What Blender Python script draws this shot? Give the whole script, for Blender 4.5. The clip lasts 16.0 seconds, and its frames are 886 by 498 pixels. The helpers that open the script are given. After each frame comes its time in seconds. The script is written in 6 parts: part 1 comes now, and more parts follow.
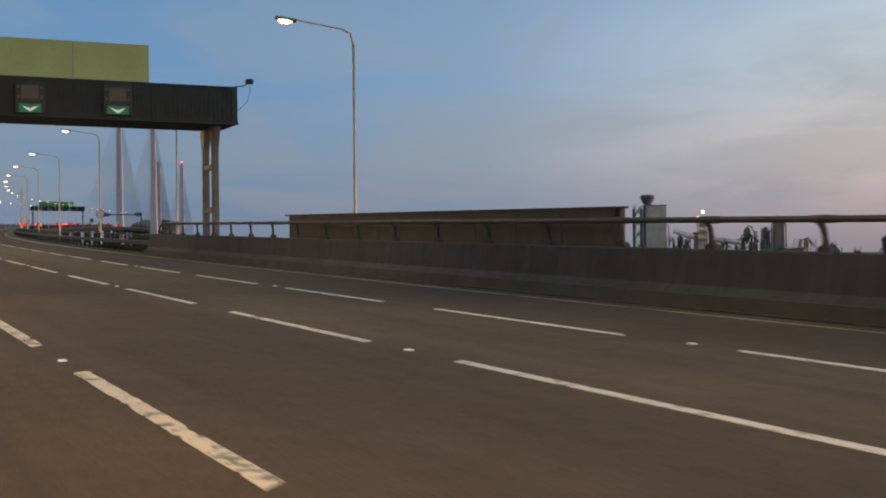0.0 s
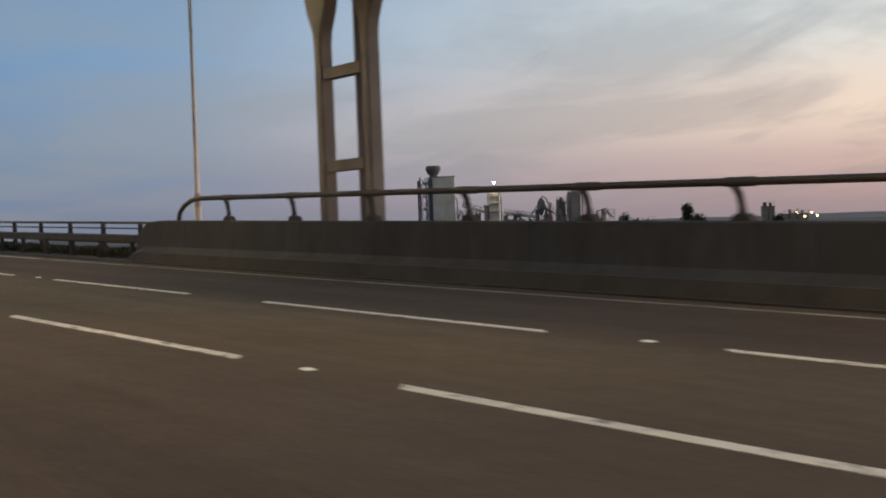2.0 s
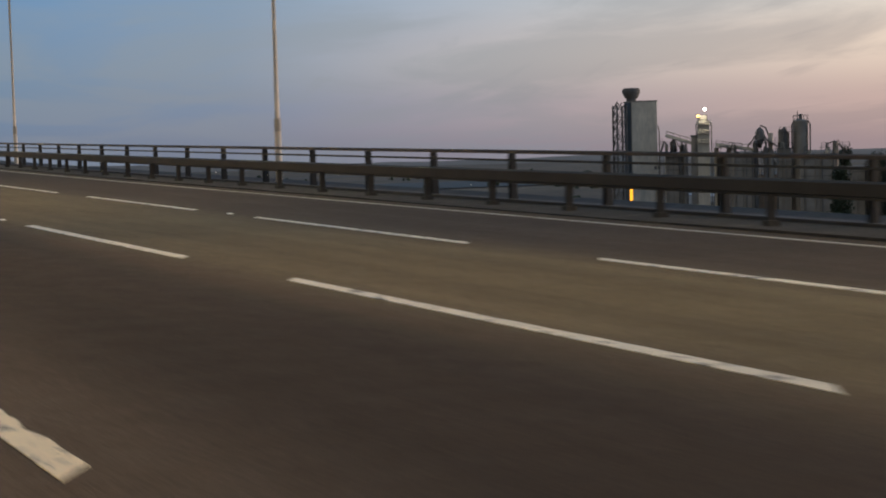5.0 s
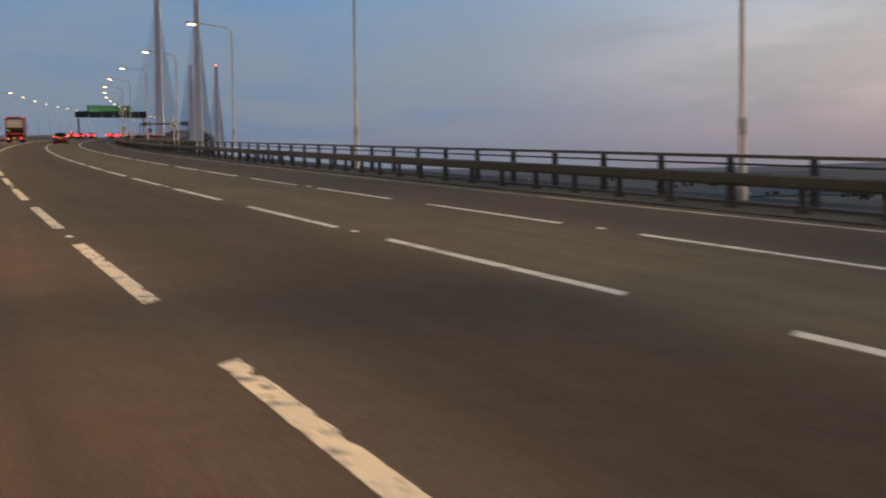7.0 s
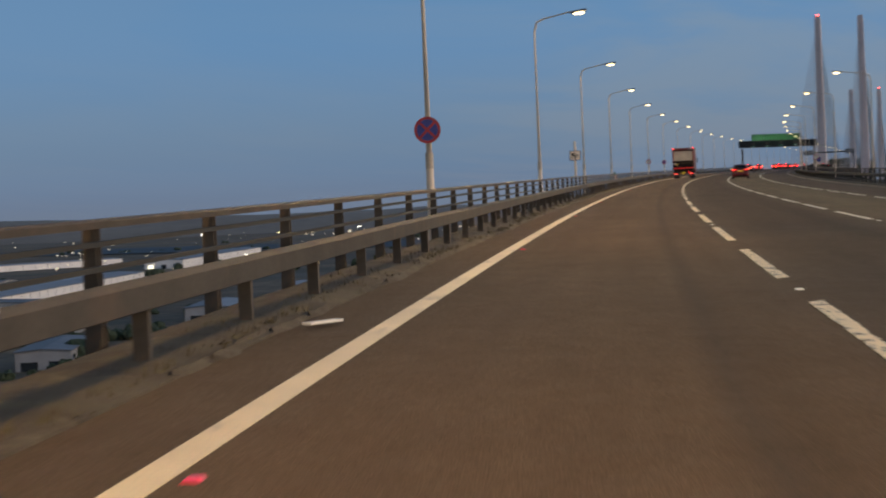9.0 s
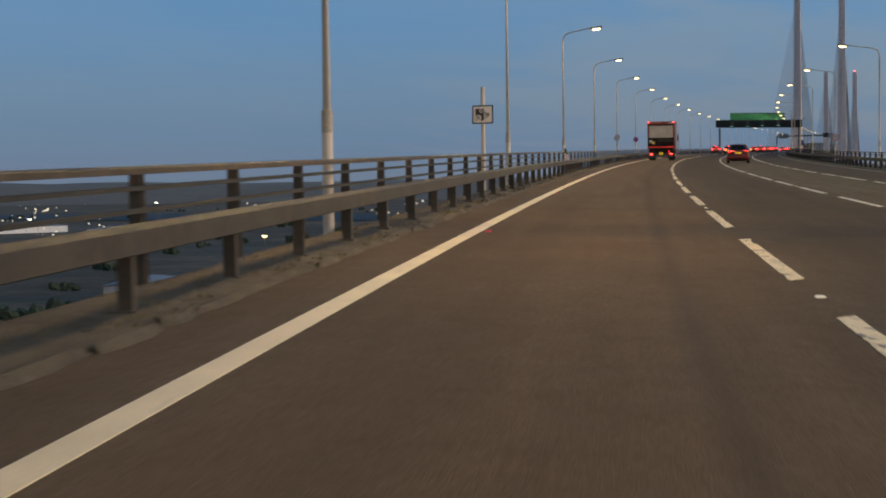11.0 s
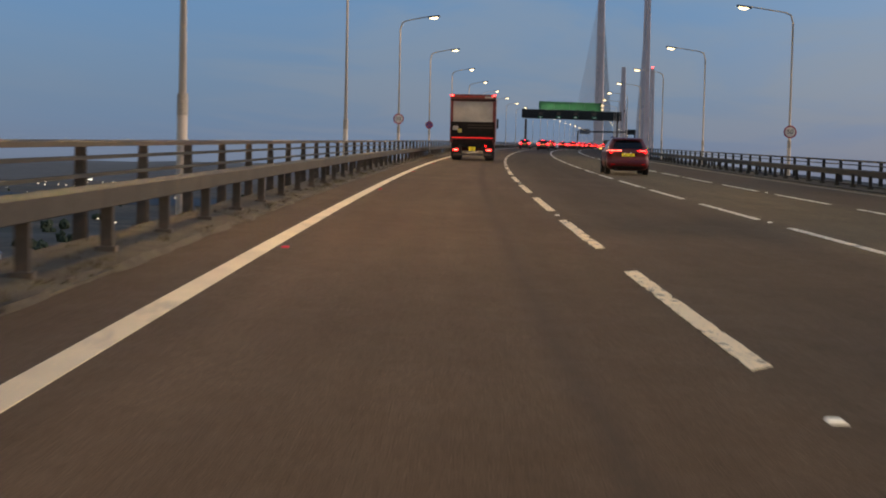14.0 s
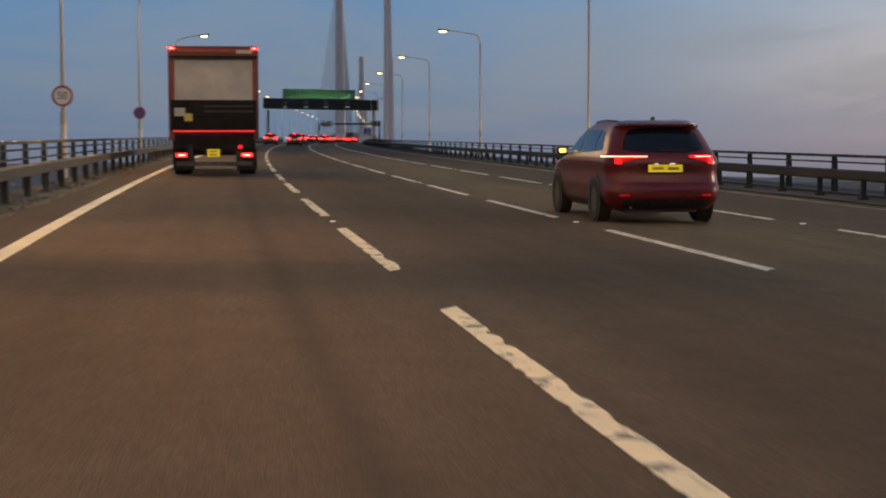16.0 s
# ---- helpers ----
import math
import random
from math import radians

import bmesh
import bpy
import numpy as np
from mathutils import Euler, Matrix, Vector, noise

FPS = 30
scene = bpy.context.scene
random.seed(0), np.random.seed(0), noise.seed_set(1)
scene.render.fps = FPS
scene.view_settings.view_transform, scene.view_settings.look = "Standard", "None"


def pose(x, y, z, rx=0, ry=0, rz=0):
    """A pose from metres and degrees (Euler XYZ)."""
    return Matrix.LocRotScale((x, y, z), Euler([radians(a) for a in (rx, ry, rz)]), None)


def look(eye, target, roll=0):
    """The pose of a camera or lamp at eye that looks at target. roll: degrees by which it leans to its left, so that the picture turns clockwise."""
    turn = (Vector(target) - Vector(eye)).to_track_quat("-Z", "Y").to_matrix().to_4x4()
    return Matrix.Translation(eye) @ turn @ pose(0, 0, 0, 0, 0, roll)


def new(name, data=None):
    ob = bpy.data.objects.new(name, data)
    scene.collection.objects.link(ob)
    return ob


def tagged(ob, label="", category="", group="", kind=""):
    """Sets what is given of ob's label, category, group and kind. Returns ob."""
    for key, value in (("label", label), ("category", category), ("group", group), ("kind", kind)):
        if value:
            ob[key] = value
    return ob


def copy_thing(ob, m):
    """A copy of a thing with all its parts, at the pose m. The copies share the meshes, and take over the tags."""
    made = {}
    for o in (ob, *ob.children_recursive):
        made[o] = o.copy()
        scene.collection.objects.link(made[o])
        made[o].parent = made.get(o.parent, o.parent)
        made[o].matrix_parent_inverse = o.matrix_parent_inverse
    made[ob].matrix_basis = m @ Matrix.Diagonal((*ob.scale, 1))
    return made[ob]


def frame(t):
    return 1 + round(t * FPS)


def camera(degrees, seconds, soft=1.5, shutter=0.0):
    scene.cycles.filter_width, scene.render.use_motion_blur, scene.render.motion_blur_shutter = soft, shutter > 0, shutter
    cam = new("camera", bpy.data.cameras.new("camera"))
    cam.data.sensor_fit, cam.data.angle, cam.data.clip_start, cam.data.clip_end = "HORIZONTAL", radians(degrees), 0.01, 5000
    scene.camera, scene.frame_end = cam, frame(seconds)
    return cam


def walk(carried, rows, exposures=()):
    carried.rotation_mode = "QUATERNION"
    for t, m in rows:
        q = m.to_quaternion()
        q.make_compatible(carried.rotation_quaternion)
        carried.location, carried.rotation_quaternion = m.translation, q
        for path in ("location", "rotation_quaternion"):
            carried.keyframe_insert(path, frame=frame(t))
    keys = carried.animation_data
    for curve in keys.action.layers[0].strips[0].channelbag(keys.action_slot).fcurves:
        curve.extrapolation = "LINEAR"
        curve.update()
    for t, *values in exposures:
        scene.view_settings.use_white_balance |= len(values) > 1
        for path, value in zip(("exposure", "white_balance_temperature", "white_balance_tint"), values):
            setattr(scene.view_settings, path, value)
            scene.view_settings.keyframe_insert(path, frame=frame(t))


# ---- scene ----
# ---------------------------------------------------------------- the road's alignment
KNOTS = [40, 100, 160, 220, 300, 380, 460, 540, 640, 760, 1000]
BEND = [0.4526, 0.3402, 0.5352, 0.5564, 0.3883, 0.5412, 0.3654, 0.30, 0.20, 0.10, 0.05]
RISE = [0.02148, 0.02313, 0.02318, 0.02366, 0.02401, 0.02545, 0.02443, 0.02348, 0.0225, 0.021, 0.010]
FALL = -0.0205
_S = np.arange(-160.0, 1900.0, 0.5)
_k = np.interp(_S, KNOTS, BEND) / 1000
_g = np.interp(_S, KNOTS, RISE)


def _sum(v):
    w = np.concatenate([[0.0], np.cumsum((v[1:] + v[:-1]) * 0.25)])
    return w - np.interp(0.0, _S, w)


_th = _sum(_k)
_x, _y, _z = _sum(np.sin(_th)), _sum(np.cos(_th)), _sum(_g)


def heading(s):
    return float(np.interp(s, _S, _th))


def at(s, a, up=0.0):
    """The place s metres along the road, a metres right of the first lane line, up metres over the carriageway."""
    th = heading(s)
    return Vector((float(np.interp(s, _S, _x)) + a * math.cos(th), float(np.interp(s, _S, _y)) - a * math.sin(th),
                   float(np.interp(s, _S, _z)) + FALL * a + up))


def on_road(s, a, up=0.0, turn=0.0, slope=True):
    """A pose on the road: y runs along it, x to its right."""
    g = math.atan(float(np.interp(s, _S, _g))) if slope else 0.0
    return Matrix.Translation(at(s, a, up)) @ Matrix.Rotation(-heading(s) + radians(turn), 4, "Z") @ Matrix.Rotation(g, 4, "X")


# ---------------------------------------------------------------- the camera and its way
cam = camera(33.666, 16.0, soft=1.9, shutter=0.2)
# seconds, metres along the road, metres from the first lane line, eye height, degrees right of the road, tilt, lean
ROWS = [
    (0.0, 44.85, -1.966, 1.216, 22.796, 0.219, -0.706),
    (0.5, 55.37, -1.795, 1.198, 25.330, -0.262, -0.556),
    (1.0, 65.38, -1.756, 1.193, 27.579, -0.650, -1.030),
    (1.5, 75.63, -1.489, 1.207, 32.442, -0.677, -2.167),
    (2.0, 85.35, -1.614, 1.210, 33.295, -0.979, -2.221),
    (2.5, 95.56, -1.596, 1.196, 29.665, -1.309, -1.106),
    (3.0, 105.74, -1.636, 1.185, 26.837, -1.448, -1.482),
    (3.2, 109.92, -1.561, 1.181, 26.458, -1.337, -2.016),
    (5.3, 151.76, -1.421, 1.196, 30.197, -4.24, -1.327),
    (5.5, 155.94, -1.415, 1.208, 29.897, -4.53, -1.18),
    (6.0, 165.66, -1.432, 1.192, 28.46, -4.46, -1.10),
    (6.5, 175.80, -1.350, 1.108, 25.22, -3.83, -0.26),
    (7.0, 185.01, -1.450, 1.180, 19.206, -3.267, -0.857),
    (7.5, 194.69, -1.570, 1.197, 13.565, -3.059, -0.505),
    (8.0, 204.49, -1.546, 1.186, 6.452, -2.728, -0.533),
    (8.5, 214.26, -1.635, 1.223, -1.271, -1.950, -1.050),
    (9.0, 223.98, -1.668, 1.225, -7.075, -1.329, -2.401),
    (9.2, 228.01, -1.645, 1.200, -8.872, -1.432, -2.681),
    (11.3, 269.0, -1.555, 1.165, -6.15, -2.58, -0.62),
    (11.5, 272.856, -1.565, 1.172, -5.478, -2.705, -0.80),
    (12.0, 282.73, -1.643, 1.226, -3.688, -2.724, -1.607),
    (12.5, 292.66, -1.650, 1.214, -2.155, -3.000, -2.507),
    (13.0, 302.324, -1.738, 1.216, -1.712, -3.836, -0.004),
    (13.5, 312.488, -1.792, 1.211, -1.17, -3.661, 1.452),
    (14.0, 322.61, -1.769, 1.194, 0.005, -2.860, 1.177),
    (14.5, 332.62, -1.672, 1.203, 1.072, -2.536, 0.790),
    (15.0, 342.62, -1.619, 1.205, 2.119, -2.257, 0.149),
    (15.5, 352.282, -1.606, 1.211, 3.954, -2.503, -0.046),
    (16.0, 362.46, -1.666, 1.199, 9.204, -3.038, -0.263),
]


def carried_pose(s, a, up, yaw, tilt, lean):
    w = heading(s) + radians(yaw)
    p = radians(tilt)
    f = Vector((math.sin(w) * math.cos(p), math.cos(w) * math.cos(p), math.sin(p)))
    r = Vector((math.cos(w), -math.sin(w), 0))
    u = r.cross(f)
    c, n = math.cos(radians(lean)), math.sin(radians(lean))
    r, u = c * r + n * u, c * u - n * r
    m = Matrix((r, u, -f)).transposed().to_4x4()
    return Matrix.Translation(at(s, a, up)) @ m


walk(cam, [(t, carried_pose(*row)) for t, *row in ROWS],
     [(0.0, 0.16, 6500, 6), (3.0, 0.17, 6620, 7), (5.3, 0.08, 6520, 5), (6.5, 0.1, 6700, 8), (7.0, 0.1, 6600, 8), (8.0, 0.0, 6850, 14), (8.5, -0.08, 6600, 9), (9.2, 0.0, 6400, 5), (11.5, 0.0, 6350, 2), (14.0, 0.05, 6560, 8), (16.0, -0.05, 6600, 8)])

# ---------------------------------------------------------------- dusk sky, low sun, exposure
SUNSET = radians(80)  # bearing of the set sun, clockwise from y
world = bpy.data.worlds.new("dusk")
scene.world = world
world.use_nodes = True
wt = world.node_tree
wt.nodes.clear()


def wn(kind, **kw):
    n = wt.nodes.new(kind)
    for k, v in kw.items():
        if k == "operation":
            n.operation = v
        elif k == "blend_type":
            n.blend_type = v
        elif k == "data_type":
            n.data_type = v
    return n


def wmath(op, a, b=None, clamp=False):
    n = wn("ShaderNodeMath", operation=op)
    n.use_clamp = clamp
    for i, v in enumerate((a, b)):
        if v is None:
            continue
        if isinstance(v, (int, float)):
            n.inputs[i].default_value = v
        else:
            wt.links.new(v, n.inputs[i])
    return n.outputs[0]


def wramp(fac, stops, mode="EASE"):
    n = wn("ShaderNodeValToRGB")
    cr = n.color_ramp
    cr.interpolation = mode
    while len(cr.elements) < len(stops):
        cr.elements.new(0.5)
    for e, (p, c) in zip(cr.elements, stops):
        e.position, e.color = p, (*c, 1)
    wt.links.new(fac, n.inputs[0])
    return n.outputs[0]


def wmix(fac, a, b, blend="MIX"):
    n = wn("ShaderNodeMix", data_type="RGBA", blend_type=blend)
    if isinstance(fac, (int, float)):
        n.inputs[0].default_value = fac
    else:
        wt.links.new(fac, n.inputs[0])
    for i, v in ((6, a), (7, b)):
        if isinstance(v, tuple):
            n.inputs[i].default_value = (*v, 1)
        else:
            wt.links.new(v, n.inputs[i])
    return n.outputs[2]


tc = wn("ShaderNodeTexCoord")
sep = wn("ShaderNodeSeparateXYZ")
wt.links.new(tc.outputs["Generated"], sep.inputs[0])
dx, dy, dz = sep.outputs
# nearness to the sunset's bearing, 0 opposite to 1 at it
flat = wmath("SQRT", wmath("ADD", wmath("MULTIPLY", dx, dx), wmath("MULTIPLY", dy, dy)))
toward = wmath("DIVIDE", wmath("ADD", wmath("MULTIPLY", dx, math.sin(SUNSET)), wmath("MULTIPLY", dy, math.cos(SUNSET))), wmath("MAXIMUM", flat, 0.001))
near = wmath("MULTIPLY_ADD", toward, 0.5)
near.node.inputs[2].default_value = 0.5
height = wmath("MAXIMUM", dz, 0.0)
h4 = wmath("MULTIPLY", height, 3.2, clamp=True)
away_side = wramp(h4, [(0.0, (0.135, 0.185, 0.27)), (0.12, (0.092, 0.192, 0.335)), (0.40, (0.074, 0.203, 0.42)), (1.0, (0.06, 0.15, 0.34))])
sun_side = wramp(h4, [(0.0, (0.34, 0.25, 0.265)), (0.09, (0.53, 0.375, 0.36)), (0.22, (0.80, 0.62, 0.53)), (0.42, (0.70, 0.69, 0.67)), (0.62, (0.48, 0.57, 0.66)), (1.0, (0.22, 0.34, 0.50))])
blend_fac = wramp(near, [(0.0, (0, 0, 0)), (0.58, (0.02, 0.02, 0.02)), (0.72, (0.04, 0.04, 0.04)), (0.79, (0.13, 0.13, 0.13)), (0.86, (0.44, 0.44, 0.44)), (0.93, (0.80, 0.80, 0.80)), (0.97, (0.95, 0.95, 0.95)), (1.0, (1, 1, 1))], "LINEAR")
# unseen sky opposite the sunset, made grey to neutralise the ambient light
behind = wramp(near, [(0.0, (1, 1, 1)), (0.16, (0.9, 0.9, 0.9)), (0.40, (0, 0, 0)), (1.0, (0, 0, 0))])
base_sky = wmix(wmath("MULTIPLY", behind, 0.85), wmix(blend_fac, away_side, sun_side), (0.235, 0.215, 0.20))
# thin streaked cloud, laid out on a high flat layer
over = wmath("ADD", height, 0.075)
cx, cy = wmath("DIVIDE", dx, over), wmath("DIVIDE", dy, over)
comb = wn("ShaderNodeCombineXYZ")
wt.links.new(cx, comb.inputs[0])
wt.links.new(cy, comb.inputs[1])
mp = wn("ShaderNodeMapping")
turned = wn("ShaderNodeMapping")
turned.inputs["Rotation"].default_value = (0, 0, radians(24))
wt.links.new(comb.outputs[0], turned.inputs[0])
mp.inputs["Scale"].default_value = (0.85, 0.5, 1)
wt.links.new(turned.outputs[0], mp.inputs[0])
cloud = wn("ShaderNodeTexNoise")
cloud.inputs["Scale"].default_value = 0.9
cloud.inputs["Detail"].default_value = 7
cloud.inputs["Roughness"].default_value = 0.55
cloud.inputs["Distortion"].default_value = 0.5
wt.links.new(mp.outputs[0], cloud.inputs[0])
cover = wramp(cloud.outputs["Fac"], [(0.0, (0, 0, 0)), (0.40, (0, 0, 0)), (0.60, (0.85, 0.85, 0.85)), (1.0, (1, 1, 1))])
cloud_amount = wmath("MULTIPLY", cover, wramp(near, [(0.0, (0.05, 0.05, 0.05)), (0.52, (0.08, 0.08, 0.08)), (0.66, (0.45, 0.45, 0.45)), (0.80, (0.52, 0.52, 0.52)), (1.0, (0.66, 0.66, 0.66))]))
# thinner dark wisps over it, on the sunset's side
wisp_map = wn("ShaderNodeMapping")
wisp_map.inputs["Scale"].default_value = (3.2, 0.5, 1)
wisp_map.inputs["Location"].default_value = (3.1, 7.7, 0)
wt.links.new(turned.outputs[0], wisp_map.inputs[0])
wisp = wn("ShaderNodeTexNoise")
wisp.inputs["Scale"].default_value, wisp.inputs["Detail"].default_value, wisp.inputs["Roughness"].default_value, wisp.inputs["Distortion"].default_value = 0.8, 5, 0.5, 0.4
wt.links.new(wisp_map.outputs[0], wisp.inputs[0])
wisp_cover = wmath("MULTIPLY", wramp(wisp.outputs["Fac"], [(0.0, (0, 0, 0)), (0.56, (0, 0, 0)), (0.68, (0.30, 0.30, 0.30)), (1.0, (0.4, 0.4, 0.4))]), wramp(near, [(0.0, (0, 0, 0)), (0.70, (0.1, 0.1, 0.1)), (0.86, (1, 1, 1)), (1.0, (1, 1, 1))]))
cloud_tone = wmix(wramp(h4, [(0.0, (0, 0, 0)), (0.6, (1, 1, 1)), (1, (1, 1, 1))]), wmix(wramp(near, [(0.0, (0, 0, 0)), (0.84, (0, 0, 0)), (0.94, (1, 1, 1)), (1.0, (1, 1, 1))]), (0.205, 0.240, 0.300), (0.285, 0.236, 0.268)), (0.225, 0.267, 0.335))
clouded = wmix(wisp_cover, wmix(cloud_amount, base_sky, cloud_tone), cloud_tone)
sky = wn("ShaderNodeTexSky")
sky.sky_type = "NISHITA"
sky.sun_disc = False
sky.sun_elevation, sky.sun_rotation = radians(1.0), SUNSET + radians(24)
glow = wmix(0.05, clouded, sky.outputs[0], "ADD")
bg = wn("ShaderNodeBackground")
bg.inputs[1].default_value = 1.0
wt.links.new(glow, bg.inputs[0])
out = wn("ShaderNodeOutputWorld")
wt.links.new(bg.outputs[0], out.inputs[0])

sun_data = bpy.data.lights.new("low_sun", "SUN")
sun_data.energy, sun_data.angle, sun_data.color = 1.5, radians(14), (1.0, 0.74, 0.56)
sun = new("low_sun", sun_data)
sun.matrix_world = look((0, 0, 0), (-math.sin(SUNSET + radians(24)), -math.cos(SUNSET + radians(24)), -math.tan(radians(9))))

# ---------------------------------------------------------------- materials


class Mat:
    """A node material with a few shorthands."""

    def __init__(self, name, base, rough=0.7, metal=0.0):
        self.m = bpy.data.materials.new(name)
        self.m.use_nodes = True
        self.t = self.m.node_tree
        self.b = self.t.nodes["Principled BSDF"]
        self.b.inputs["Base Color"].default_value = (*base, 1)
        self.b.inputs["Roughness"].default_value = rough
        self.b.inputs["Metallic"].default_value = metal
        self.base = base
        self.col = None
        self.at_object = self.t.nodes.new("ShaderNodeTexCoord").outputs["Object"]

    def noise(self, scale, detail=4, stretch=None, rough=0.55):
        n = self.t.nodes.new("ShaderNodeTexNoise")
        n.inputs["Scale"].default_value, n.inputs["Detail"].default_value, n.inputs["Roughness"].default_value = scale, detail, rough
        src = self.at_object
        if stretch:
            mp = self.t.nodes.new("ShaderNodeMapping")
            mp.inputs["Scale"].default_value = stretch
            self.t.links.new(src, mp.inputs[0])
            src = mp.outputs[0]
        self.t.links.new(src, n.inputs["Vector"])
        return n.outputs["Fac"]

    def ramp(self, fac, stops):
        n = self.t.nodes.new("ShaderNodeValToRGB")
        cr = n.color_ramp
        while len(cr.elements) < len(stops):
            cr.elements.new(0.5)
        for e, (p, c) in zip(cr.elements, stops):
            e.position, e.color = p, (*(c if isinstance(c, tuple) else (c, c, c)), 1)
        self.t.links.new(fac, n.inputs[0])
        return n.outputs[0]

    def mix(self, fac, colour, blend="MIX"):
        n = self.t.nodes.new("ShaderNodeMix")
        n.data_type, n.blend_type = "RGBA", blend
        if self.col is None:
            n.inputs[6].default_value = (*self.base, 1)
        else:
            self.t.links.new(self.col, n.inputs[6])
        if isinstance(colour, tuple):
            n.inputs[7].default_value = (*colour, 1)
        else:
            self.t.links.new(colour, n.inputs[7])
        if isinstance(fac, (int, float)):
            n.inputs[0].default_value = fac
        else:
            self.t.links.new(fac, n.inputs[0])
        self.col = n.outputs[2]
        self.t.links.new(self.col, self.b.inputs["Base Color"])
        return self

    def vary(self, scale, low, high, detail=4, stretch=None):
        """Multiply the colour by a noise between low and high."""
        return self.mix(1.0, self.ramp(self.noise(scale, detail, stretch), [(0.3, low), (0.7, high)]), "MULTIPLY")

    def stain(self, scale, colour, lo=0.5, hi=0.7, most=0.8, stretch=None, detail=5):
        return self.mix(self.ramp(self.noise(scale, detail, stretch), [(lo, 0.0), (hi, most)]), colour)

    def each(self, low, high):
        o = self.t.nodes.new("ShaderNodeObjectInfo")
        return self.mix(1.0, self.ramp(o.outputs["Random"], [(0.0, low), (1.0, high)]), "MULTIPLY")

    def bump(self, scale, strength=0.3, dist=0.01, detail=4, stretch=None):
        n = self.t.nodes.new("ShaderNodeBump")
        n.inputs["Strength"].default_value, n.inputs["Distance"].default_value = strength, dist
        self.t.links.new(self.noise(scale, detail, stretch), n.inputs["Height"])
        self.t.links.new(n.outputs[0], self.b.inputs["Normal"])
        return self

    def gloss(self, scale, low, high):
        self.t.links.new(self.ramp(self.noise(scale), [(0.3, low), (0.7, high)]), self.b.inputs["Roughness"])
        return self

    def glow(self, colour, strength):
        self.b.inputs["Emission Color"].default_value = (*colour, 1)
        self.b.inputs["Emission Strength"].default_value = strength
        return self


def lit(name, colour, strength):
    return Mat(name, colour, 0.4).glow(colour, strength).m


asphalt = Mat("asphalt", (0.102, 0.074, 0.051), 0.85)
lay = asphalt.t.nodes.new("ShaderNodeUVMap")
lay.uv_map = "along"
asphalt.at_object = lay.outputs[0]  # x across the road, y along it, in metres
asphalt.b.inputs["Specular IOR Level"].default_value = 0.1
asphalt.vary(0.5, 0.86, 1.12, 4, (1.0, 0.05, 1)).vary(2.2, 0.9, 1.08, 4, (1.0, 0.04, 1)).vary(0.35, 0.9, 1.1, 5).vary(28, 0.86, 1.14, 3, (1, 0.25, 1)).vary(120, 0.55, 1.45, 2, (1, 0.3, 1)).vary(5, 0.93, 1.07, 4, (1, 0.3, 1))
split = asphalt.t.nodes.new("ShaderNodeSeparateXYZ")
asphalt.t.links.new(lay.outputs[0], split.inputs[0])
for place, width, depth in ((-1.08, 0.17, 0.5), (-2.75, 0.5, 0.16), (-0.95, 0.55, 0.14), (0.95, 0.5, 0.16), (2.75, 0.5, 0.16), (4.6, 0.5, 0.14), (6.4, 0.5, 0.14), (8.2, 0.5, 0.14), (10.2, 0.5, 0.12)):
    wob = asphalt.t.nodes.new("ShaderNodeMath")
    wob.operation = "MULTIPLY_ADD"
    asphalt.t.links.new(asphalt.noise(0.8, 3, (0.0, 0.25, 1)), wob.inputs[0])
    wob.inputs[1].default_value = 0.16
    asphalt.t.links.new(split.outputs[0], wob.inputs[2])
    d = asphalt.t.nodes.new("ShaderNodeMath")
    d.operation = "SUBTRACT"
    asphalt.t.links.new(wob.outputs[0], d.inputs[0])
    d.inputs[1].default_value = place + 0.08
    e = asphalt.t.nodes.new("ShaderNodeMath")
    e.operation = "ABSOLUTE"
    asphalt.t.links.new(d.outputs[0], e.inputs[0])
    asphalt.mix(asphalt.ramp(e.outputs[0], [(0.0, depth), (width, 0.0)]), (0.05, 0.042, 0.036))
# light on the first and third lanes painted in; second and fourth darker
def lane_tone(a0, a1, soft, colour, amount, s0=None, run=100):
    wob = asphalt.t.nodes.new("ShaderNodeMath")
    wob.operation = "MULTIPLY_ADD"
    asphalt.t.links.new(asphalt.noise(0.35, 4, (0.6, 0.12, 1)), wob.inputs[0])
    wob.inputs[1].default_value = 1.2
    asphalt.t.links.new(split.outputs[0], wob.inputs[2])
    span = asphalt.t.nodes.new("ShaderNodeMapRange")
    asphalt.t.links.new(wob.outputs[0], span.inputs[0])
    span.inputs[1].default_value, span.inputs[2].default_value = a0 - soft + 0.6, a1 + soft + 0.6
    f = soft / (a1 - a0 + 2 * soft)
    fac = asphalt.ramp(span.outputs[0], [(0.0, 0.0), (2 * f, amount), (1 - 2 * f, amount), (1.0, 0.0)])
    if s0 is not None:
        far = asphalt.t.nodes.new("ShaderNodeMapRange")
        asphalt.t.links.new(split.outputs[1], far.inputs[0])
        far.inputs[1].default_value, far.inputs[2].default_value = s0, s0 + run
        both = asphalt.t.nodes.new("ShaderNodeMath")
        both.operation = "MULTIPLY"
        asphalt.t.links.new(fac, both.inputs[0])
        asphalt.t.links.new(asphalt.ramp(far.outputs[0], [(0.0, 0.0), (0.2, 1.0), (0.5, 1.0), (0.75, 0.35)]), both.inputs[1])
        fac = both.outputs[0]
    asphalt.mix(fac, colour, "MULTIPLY")


